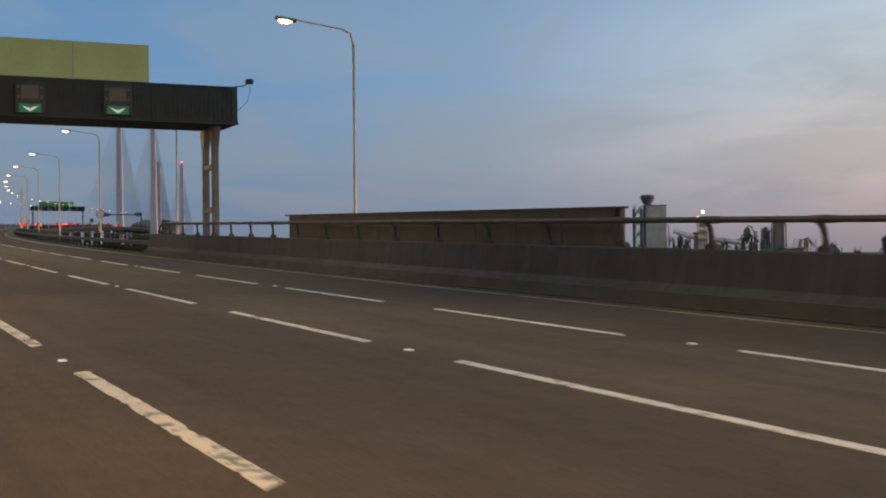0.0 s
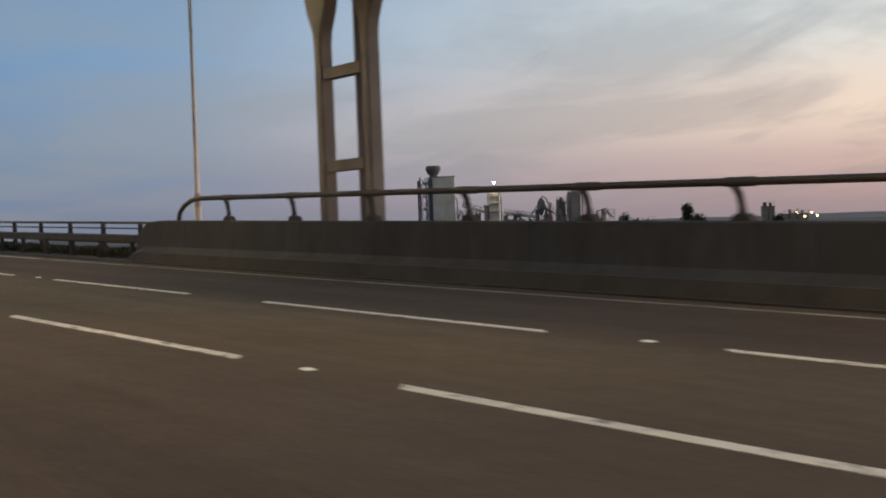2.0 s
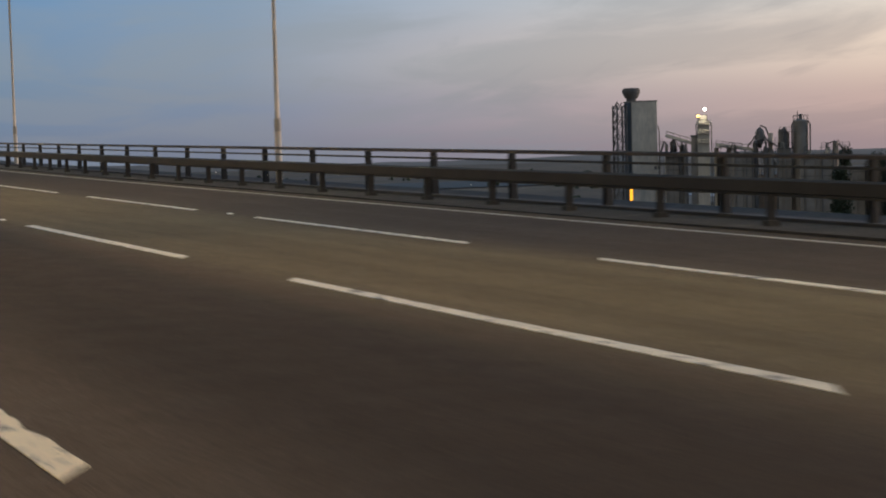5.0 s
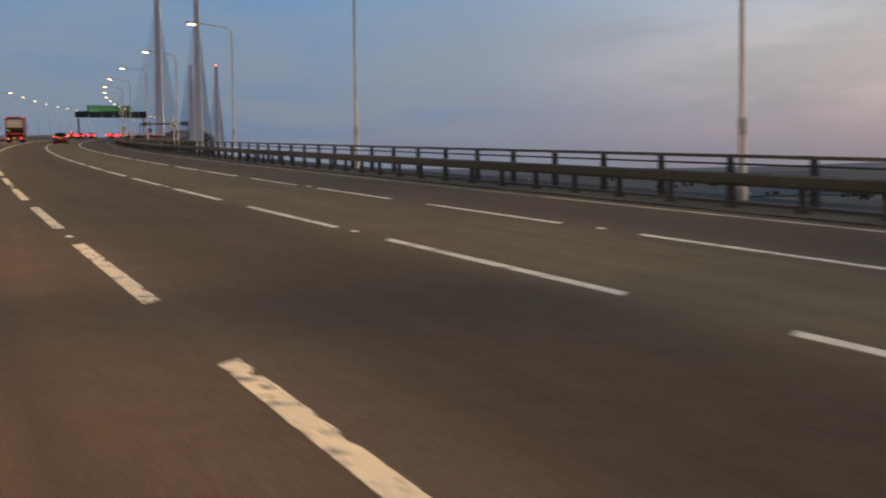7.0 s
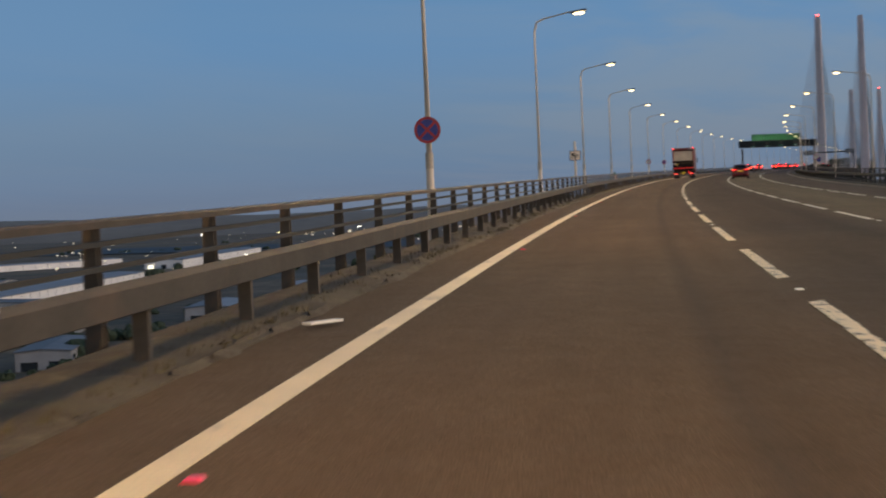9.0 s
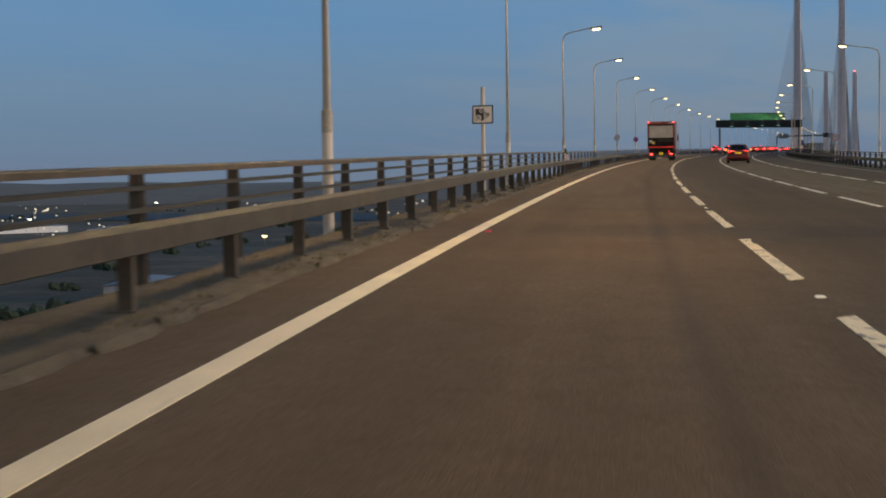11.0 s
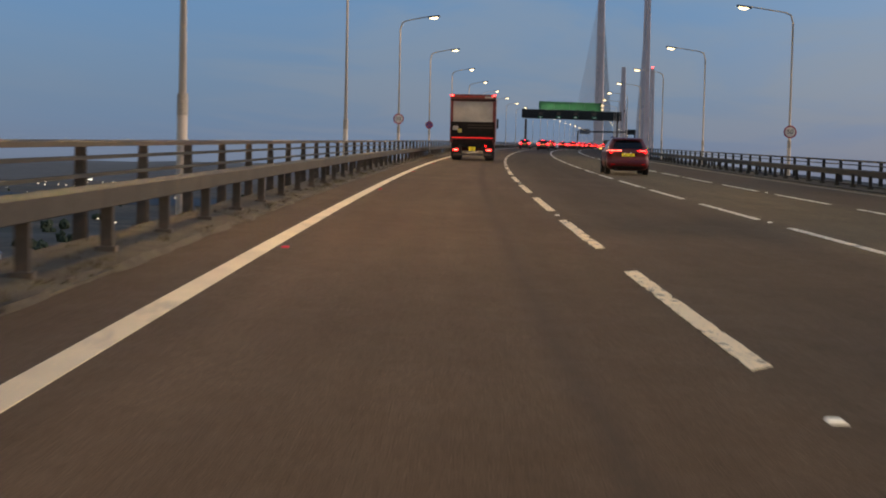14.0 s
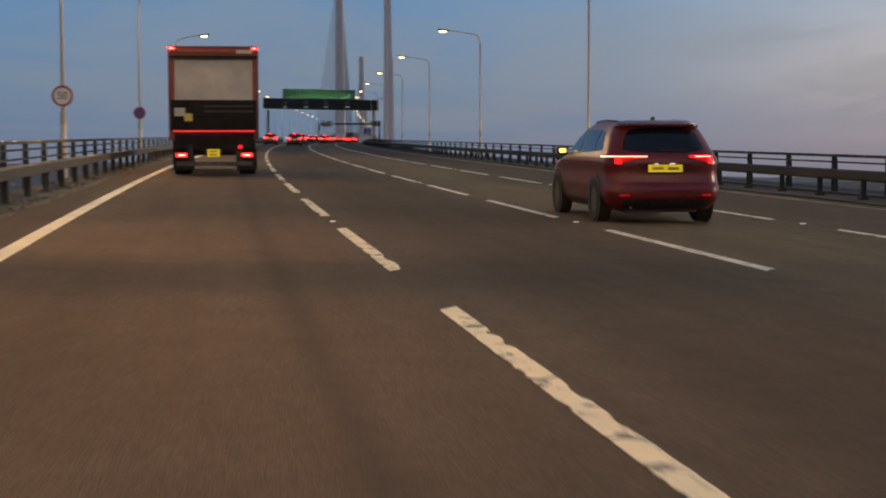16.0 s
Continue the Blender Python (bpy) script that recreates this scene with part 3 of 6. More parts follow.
def parapet(s0, s1, a, first, step, lift, label, inward, rise=level):
    """A three-rail metal parapet; inward is the side the rails are on."""
    key = ("parapet", inward)
    root = thing("parapet_railing", Matrix(), label, "parapet railing", "bridge parapets")
    b = a + 0.09 * inward
    part("top_rail", sweep([(b + x, u + lift) for x, u in ((-0.055, 0.885), (-0.055, 0.935), (-0.03, 0.955), (0.03, 0.955), (0.055, 0.935), (0.055, 0.885))], s0, s1, 2.0, lift=rise), M_rail, root, "weathered brown top rail")
    # lower rails take the darker steel because less light reaches them
    for u in (0.765 + lift, 0.575 + lift, 0.36 + lift):
        part("rail", sweep([(b - 0.03, u - 0.02), (b - 0.03, u + 0.02), (b + 0.03, u + 0.02), (b + 0.03, u - 0.02)], s0, s1, 2.0, lift=rise), M_shaded, root)
    s = first - step * math.floor((first - s0) / step)
    n = 0
    while s < s1 and n < 300:
        if key not in post_meshes:
            bm = bmesh.new()
            prism(bm, [(-0.08, -0.4), (0.08, -0.4), (0.05, 0.87), (-0.05, 0.87)], -0.055, -0.03)
            prism(bm, [(-0.08, -0.4), (0.08, -0.4), (0.05, 0.87), (-0.05, 0.87)], 0.03, 0.055)
            prism(bm, [(-0.045, -0.4), (-0.02, -0.4), (-0.02, 0.86), (-0.045, 0.86)], -0.03, 0.03)
            box(bm, -0.13, 0.13, -0.12, 0.12, -0.42, -0.36)
            o = part("post", bm, M_post if inward > 0 else M_shaded, root)
            post_meshes[key] = o.data
            o.matrix_basis = on_road(s, a, 0.05 + lift + rise(s))
        else:
            shared("post", post_meshes[key], root, on_road(s, a, 0.05 + lift + rise(s), 180 if inward < 0 else 0))
        s += step
        n += 1
    return root


WALL_END = 121.0
safety_barrier(S0, 680, -4.88, 233.3, 2.632, 0.07, "galvanised box-beam crash barrier on short rusty posts along the verge", M_galv, edge_rise)
parapet(S0, 700, -5.74, 294.4, 3.14, 0.035, "weathered brown rail parapet along the bridge edge", 1, edge_rise)
safety_barrier(WALL_END - 2, 760, 12.35, 196.9, 2.42, 0.14, "galvanised box-beam crash barrier beside the outer lane", M_shaded)
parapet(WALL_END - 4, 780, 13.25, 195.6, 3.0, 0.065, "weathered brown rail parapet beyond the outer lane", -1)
# low plinth below the parapets
part("parapet_plinth", sweep(rect(-5.98, -5.52, -0.42, -0.3), S0, S1, 5), M_conc, None)["kind"] = "structure"
part("parapet_plinth", sweep(rect(13.05, 13.5, 0.0, 0.11), WALL_END, S1, 5), M_conc, None)["kind"] = "structure"
for o in bpy.data.objects:
    if o.name.startswith("parapet_plinth"):
        tagged(o, "low dark concrete plinth under the parapet", "plinth")


def concrete_wall():
    root = thing("concrete_barrier", Matrix(), "dark weathered concrete barrier wall with a paler splashed foot", "concrete barrier", "", "structure")
    prof = [(11.93, 0.0), (11.97, 0.28), (12.13, 0.42), (12.2, 1.03), (12.22, 1.06), (12.52, 1.06), (12.54, 0.0)]
    step = 6.0
    s = S0
    while s < WALL_END - 1.5:
        e = min(s + step - 0.02, WALL_END - 1.5)
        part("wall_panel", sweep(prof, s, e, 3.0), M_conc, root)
        part("wall_foot", sweep([(11.905, 0.0), (11.95, 0.27), (12.02, 0.30), (12.02, 0.0)], s, e, 3.0), M_foot, root, "paler splashed concrete foot")
        s += step
    # sloping end
    bm = bmesh.new()
    rings = []
    for s, k in ((WALL_END - 1.5, 1.0), (WALL_END - 0.6, 0.96), (WALL_END, 0.72)):
        rings.append([bm.verts.new(at(s, a, u * k)) for a, u in prof])
    for p, q in zip(rings, rings[1:]):
        for i in range(len(prof)):
            j = (i + 1) % len(prof)
            bm.faces.new((p[i], p[j], q[j], q[i]))
    bm.faces.new(rings[0])
    bm.faces.new(rings[-1])
    part("wall_panel", bm, M_conc, root)
    return root


concrete_wall()


def wall_rail():
    """A tubular rail on bent brackets over the wall, turned down at its end."""
    root = thing("wall_handrail", Matrix(), "dark tubular steel rail on bent brackets over the concrete wall", "railing")
    a = 12.32
    pts = [at(s, a, 1.58) for s in np.arange(S0, 116.6, 3.0)] + [at(117.2, a, 1.58), at(117.75, a, 1.54), at(118.2, a, 1.42), at(118.5, a, 1.25), at(118.6, a, 1.04)]
    part("rail", T(pts, 0.055, 12), M_rail, root, smooth=True)
    br = None
    s = 115.69
    while s > S0:
        if br is None:
            bm = bmesh.new()
            prism(bm, [(-0.17, 0), (0.07, 0), (0.05, 0.07), (0.03, 0.2), (0.09, 0.36), (0.22, 0.5), (0.11, 0.52), (-0.005, 0.38), (-0.05, 0.2), (-0.10, 0.06)], -0.03, 0.03)
            bmesh.ops.transform(bm, matrix=Matrix.Rotation(radians(90), 4, "Z"), verts=bm.verts)
            prism(bm, [(-0.24, -0.005), (0.14, -0.005), (0.12, 0.05), (0.05, 0.10), (-0.13, 0.10), (-0.22, 0.05)], -0.07, 0.07, Matrix.Rotation(radians(90), 4, "Z"))
            o = part("bracket", bm, M_shaded, root)
            br = o.data
            o.matrix_basis = on_road(s, a, 1.06)
        else:
            shared("bracket", br, root, on_road(s, a, 1.06))
        # sleeve over the rail at the bracket
        part("sleeve", T([at(s - 0.28, a, 1.58), at(s + 0.28, a, 1.58)], 0.066, 12), M_rail, root)
        s -= 3.248
    return root


wall_rail()


def screen():
    root = thing("screen_fence", Matrix(), "brown solid panel screen standing behind the concrete wall", "screen fence")
    s = 71.4
    while s < 95.9:
        e = min(s + 2.43, 95.95)
        bm = sweep(rect(12.84, 12.90, 0.05, 1.84), s, e - 0.02, 2.0)
        part("panel", bm, M_screen, root)
        part("post", B(-0.06, 0.06, -0.05, 0.05, 0.0, 1.8, m=on_road(s, 12.96, 0.04)), M_post, root)
        s += 2.45
    part("capping", sweep(rect(12.81, 12.93, 1.84, 1.885), 71.0, 96.35, 2.0), M_screen, root)
    return root


screen()


def verge_growth():
    """Grit, dead leaves and low weeds gathered along the verge and the barrier foot."""
    rn = random.Random(21)
    verts, faces = [], []
    for k in range(5200):
        s = rn.uniform(205, 440)
        a = rn.choice((rn.gauss(-4.72, 0.08), rn.gauss(-4.95, 0.12), rn.uniform(-5.42, -4.55)))
        if not -5.42 < a < -4.52 or noise.noise(Vector((s * 0.5, a * 1.5, 2.0))) < -0.05:
            continue
        tall = rn.random() < 0.5
        for j in range(rn.randint(5, 9)):
            p = at(s + rn.gauss(0, 0.05), a + rn.gauss(0, 0.04), 0.035)
            an = rn.uniform(0, 6.283)
            ln = rn.uniform(0.03, 0.085) if tall else rn.uniform(0.015, 0.05)
            up = Vector((math.cos(an) * ln * 0.6, math.sin(an) * ln * 0.6, ln if tall else ln * 0.5))
            w = Vector((-math.sin(an), math.cos(an), 0)) * (0.006 if tall else 0.016)
            i = len(verts)
            verts += [p - w, p + w, p + up * 0.7 + w * 0.7, p + up]
            faces.append((i, i + 1, i + 2, i + 3))
    me = bpy.data.meshes.new("weeds")
    me.from_pydata([tuple(v) for v in verts], [], faces)
    me.materials.append(Mat("dry_weeds", (0.12, 0.10, 0.055), 0.9).vary(3, 0.6, 1.5).m)
    tagged(new("verge_weeds", me), "dry weeds and dead leaves along the verge", "weeds", kind="stuff")


verge_growth()


def wall_end_scrub():
    """Rank dark scrub behind the outer barrier where the concrete wall stops."""
    rn = random.Random(8)
    verts, faces = [], []
    for k in range(2600):
        s = rn.uniform(119.5, 152)
        top = 0.44 * min(1.0, (153 - s) / 14) * (0.75 + 0.25 * noise.noise(Vector((s * 0.9, 3.0, 1.0))))
        a = rn.uniform(12.62, 13.12)
        for j in range(7):
            p = at(s + rn.gauss(0, 0.07), a + rn.gauss(0, 0.05), rn.uniform(0.03, 0.55) * top)
            an = rn.uniform(0, 6.283)
            up = Vector((math.cos(an) * 0.07, math.sin(an) * 0.07, rn.uniform(0.3, 0.55) * top))
            w = Vector((-math.sin(an), math.cos(an), 0)) * rn.uniform(0.012, 0.03)
            i = len(verts)
            verts += [p, p + up * 0.5 + w, p + up, p + up * 0.5 - w]
            faces.append((i, i + 1, i + 2, i + 3))
    me = bpy.data.meshes.new("scrub")
    me.from_pydata([tuple(v) for v in verts], [], faces)
    me.materials.append(Mat("dark_scrub", (0.035, 0.036, 0.022), 0.9).vary(2, 0.6, 1.5).m)
    tagged(new("scrub", me), "dark scrub behind the barrier by the end of the wall", "scrub", kind="stuff")


wall_end_scrub()


# ---------------------------------------------------------------- lamp columns


def lamp_column(arm, tall=8.0):
    """A tapered column with one short arm; the arm reaches along +x by arm metres."""
    root = thing("street_lamp", Matrix(), "pale galvanised street lamp column with a lit lantern", "street lamp", "lamp columns along the bridge")
    part("column", T([(0, 0, -0.55), (0, 0, 1.3), (0, 0, 1.34), (0, 0, tall - 0.5), (0.1 * (1 if arm > 0 else -1), 0, tall - 0.12), (0.35 * (1 if arm > 0 else -1), 0, tall)], [0.085, 0.083, 0.066, 0.046, 0.042, 0.038], 14), M_lamp, root, smooth=True)
    part("base_plate", B(-0.2, 0.2, -0.2, 0.2, -0.56, -0.51), M_lamp, root)
    part("column_band", T([(0, 0, 1.28), (0, 0, 1.62)], [0.0875, 0.0865], 14), band_tape.m, root, "pale identification band")
    sgn = 1 if arm > 0 else -1
    part("arm", T([(0.3 * sgn, 0, tall - 0.005), (arm - 0.35 * sgn, 0, tall + 0.24)], 0.03, 8), M_lamp, root, smooth=True)
    bm = bmesh.new()
    prism(bm, [(-0.13, 0.03), (-0.10, 0.10), (0.10, 0.10), (0.13, 0.03), (0.10, 0.0), (-0.10, 0.0)], -0.34, 0.34, Matrix.Rotation(radians(90), 4, "Z"))
    bmesh.ops.bevel(bm, geom=bm.edges[:], offset=0.015, segments=1, affect="EDGES")
    bmesh.ops.transform(bm, matrix=Matrix.Translation((arm, 0, tall + 0.2)) @ Matrix.Rotation(radians(7 * sgn * -1), 4, "Y"), verts=bm.verts)
    lantern = part("lantern", bm, lamp_head.m, root, "grey lamp lantern")
    bm = bmesh.new()
    bmesh.ops.create_uvsphere(bm, u_segments=14, v_segments=8, radius=1, matrix=Matrix.Translation((arm, 0, tall + 0.19)) @ Matrix.Diagonal((0.25, 0.105, 0.10, 1)))
    part("lens", bm, lamp_warm, lantern, "glowing warm lens")
    return root


lamp_r = lamp_column(-2.3, 7.82)
lamp_low = lamp_column(-2.3, 7.58)
lamp_l = lamp_column(1.85, 7.5)
LAMP_R = [0.5, 30.5, 60.5, 90.55, 120.4, 150.1, 180.55, 210.75, 241.3, 271.5, 301.6, 331.6] + [361.4 + 30.45 * k for k in range(22)]
LAMP_L = [254.9 + 29.9 * k for k in range(-9, 0)] + [254.9, 284.85, 315.0, 345.4, 375.0, 404.2] + [433.5 + 29.8 * k for k in range(19)]
spots, lowered = {}, False
for side, power, tint, spread in ((-1, 900, (1.0, 0.84, 0.44), 132), (1, 2450, (1.0, 0.61, 0.24), 132)):
    sd = bpy.data.lights.new("lantern_light", "SPOT")
    sd.energy, sd.spot_size, sd.spot_blend, sd.shadow_soft_size, sd.color = power, radians(spread), 1.0, 0.4, tint
    spots[side] = sd
for side, model, places, a in ((-1, lamp_r, LAMP_R, 13.6), (1, lamp_l, LAMP_L, -5.98)):
    for i, s in enumerate(places):
        m = on_road(s, a if a < 0 else float(np.interp(s, [240, 360], [13.6, 13.22])), 0.12, 0, False)
        low = side < 0 and s > 165
        if i == 0:
            model.matrix_basis = m
        elif low and not lowered:
            lamp_low.matrix_basis = m
            lowered = True
        else:
            copy_thing(lamp_low if low else model, m)
        if 10 < s < 470:
            arm, drop = (-2.3, 7.38 if low else 7.62) if side < 0 else (1.85, 7.32)
            # a broad throw up and down the road
            for across, along in (((24, 50), (24, -50)) if side < 0 else ((-14, 58), (-14, -58))):
                sp = new("lantern_light", spots[side])
                sp.matrix_world = m @ Matrix.Translation((arm, 0, drop)) @ Matrix.Rotation(radians(across), 4, "Y") @ Matrix.Rotation(radians(along), 4, "X")

# ---------------------------------------------------------------- signs


def ring_sign(s, a, up, r, kind, label):
    root = thing("road_sign", on_road(s, a, up, 0, False), label, "road sign", "round road signs")
    bm = bmesh.new()
    disc(bm, r, 0.0, 0.012)
    part("plate", bm, sign_grey.m, root)
    bm = bmesh.new()
    n = 32
    for r0, r1 in ((r * 0.80, r * 0.995),):
        va = [bm.verts.new((q * math.cos(2 * math.pi * k / n), y, q * math.sin(2 * math.pi * k / n))) for y, q in ((-0.006, r0), (-0.006, r1), (0.0, r1), (0.0, r0)) for k in range(n)]
        for j in range(4):
            for k in range(n):
                bm.faces.new((va[j * n + k], va[j * n + (k + 1) % n], va[((j + 1) % 4) * n + (k + 1) % n], va[((j + 1) % 4) * n + k]))
    part("border", bm, sign_red.m, root, "red border ring")
    bm = bmesh.new()
    disc(bm, r * 0.79, -0.004, 0.0)
    if kind == "stop":
        part("face", bm, sign_blue.m, root, "blue sign face")
        for turn in (45, -45):
            part("cross_bar", B(-r * 0.82, r * 0.82, -0.008, -0.003, -r * 0.085, r * 0.085, m=Matrix.Rotation(radians(turn), 4, "Y") @ Matrix.Translation((0, -0.0015 if turn > 0 else 0, 0))), sign_red.m, root)
    else:
        part("face", bm, sign_white.m, root, "pale sign face")
        text("numerals", "50", r * 0.98, Matrix.Translation((0, -0.007, 0)) @ Matrix.Rotation(radians(90), 4, "X"), sign_black.m, root)
    for z in (-r * 0.45, r * 0.45):
        part("clip", B(-0.09, 0.09, 0.012, 0.05, z - 0.02, z + 0.02), M_lamp, root)
    return root


ring_sign(254.9, -5.98, 2.22, 0.285, "stop", "round blue clearway sign with a red cross on a lamp column")
ring_sign(150.1, 13.6, 2.33, 0.30, "limit", "round red-ringed speed limit sign on a lamp column")
ring_sign(391.85, 13.22, 2.15, 0.30, "limit", "round red-ringed speed limit sign on a lamp column")
ring_sign(404.2, -5.98, 2.18, 0.29, "limit", "round red-ringed speed limit sign on a lamp column")
ring_sign(433.5, -5.98, 2.15, 0.285, "stop", "round blue clearway sign with a red cross on a lamp column")
for o in bpy.data.objects:
    if o.name.startswith("road_sign") and o.parent is None:
        o.matrix_basis = o.matrix_basis @ Matrix.Translation((0, -0.13, 0))


def camera_sign(s, a):
    root = thing("speed_camera_sign", on_road(s, a, 0.1, 0, False), "square white speed camera sign on its own post", "road sign", "speed camera signs")
    part("post", T([(0, 0.075, -0.53), (0, 0.075, 2.9)], 0.06, 12), M_lamp, root, smooth=True)
    plate = part("plate", B(-0.31, 0.31, -0.01, 0.0, 1.82, 2.36, bevel=0.004), sign_black.m, root, "black-edged sign plate")
    part("face", B(-0.275, 0.275, -0.016, -0.0101, 1.855, 2.325), sign_white.m, plate)
    part("camera_symbol", B(-0.21, 0.03, -0.021, -0.0161, 1.91, 2.26, bevel=0.002), sign_black.m, plate)
    for k, (x, h) in enumerate(((0.035, 0.13), (0.062, 0.115), (0.089, 0.10), (0.116, 0.085))):
        part("bellows_bar", B(x, x + 0.018, -0.020, -0.0161, 2.08 - h, 2.08 + h), sign_grey.m, plate)
    part("camera_symbol", B(0.14, 0.195, -0.0205, -0.0162, 2.03, 2.13), sign_black.m, plate)
    for x, z, r, mt in ((-0.12, 1.99, 0.085, sign_white.m), (-0.12, 1.99, 0.05, sign_black.m), (-0.12, 1.99, 0.025, sign_white.m), (-0.05, 2.19, 0.05, sign_white.m), (-0.05, 2.19, 0.032, sign_black.m)):
        bm = bmesh.new()
        y = -0.0215 - 0.002 * (3 - r * 30)
        disc(bm, r, y, -0.0205, z, x, 20)
        part("lens_symbol", bm, mt, plate)
    return root


camera_sign(306.3, -5.9)
camera_sign(306.0, 13.55)


def blue_sign():
    root = thing("blue_sign", on_road(668, 13.4, 0.1, 0, False), "square blue roadside sign on a post", "road sign")
    part("post", T([(0, 0.06, -0.1), (0, 0.06, 3.2)], 0.05, 10), M_lamp, root, smooth=True)
    part("plate", B(-0.75, 0.75, -0.012, 0.0, 1.7, 3.2, bevel=0.005), sign_blue.m, root)
    part("plate_border", B(-0.70, 0.70, -0.016, -0.0125, 3.08, 3.14), sign_white.m, root)
    part("plate_border", B(-0.70, 0.70, -0.016, -0.0125, 1.76, 1.82), sign_white.m, root)
    return root


blue_sign()


def delineator(s, a, up, lean, face, label):
    root = thing("marker_post", on_road(s, a, up, 0, False) @ Matrix.Rotation(radians(lean), 4, "Y"), label, "marker post")
    part("blade", B(-0.05, 0.05, -0.012, 0.012, 0.0, 0.58, bevel=0.004), face, root)
    part("cap", B(-0.053, 0.053, -0.015, 0.015, 0.36, 0.62, bevel=0.004), sign_dark_green, root, "dark green top")
    return root


sign_dark_green = Mat("dark_green_plastic", (0.03, 0.09, 0.06), 0.5).vary(10, 0.8, 1.2).m
marker_white = Mat("white_marker_plastic", (0.6, 0.57, 0.5), 0.5).vary(10, 0.85, 1.05).m
marker_red = Mat("pale_red_marker_plastic", (0.55, 0.34, 0.28), 0.5).vary(10, 0.85, 1.05).m
marker_orange = lit("orange_reflector", (1.0, 0.42, 0.03), 1.6)
delineator(231.05, -4.9, 0.55, -7, marker_white, "leaning white marker post with a green top on the barrier")
delineator(332.4, -4.9, 0.60, -12, marker_red, "leaning pale red marker post with a green top on the barrier")

litter = part("litter", B(-0.21, 0.21, -0.05, 0.05, 0.0, 0.02, m=on_road(235.9, -4.22, 0.035, 62), bevel=0.004), sign_white.m)
tagged(litter, "flat white scrap lying on the verge", "litter")

# ---------------------------------------------------------------- gantries


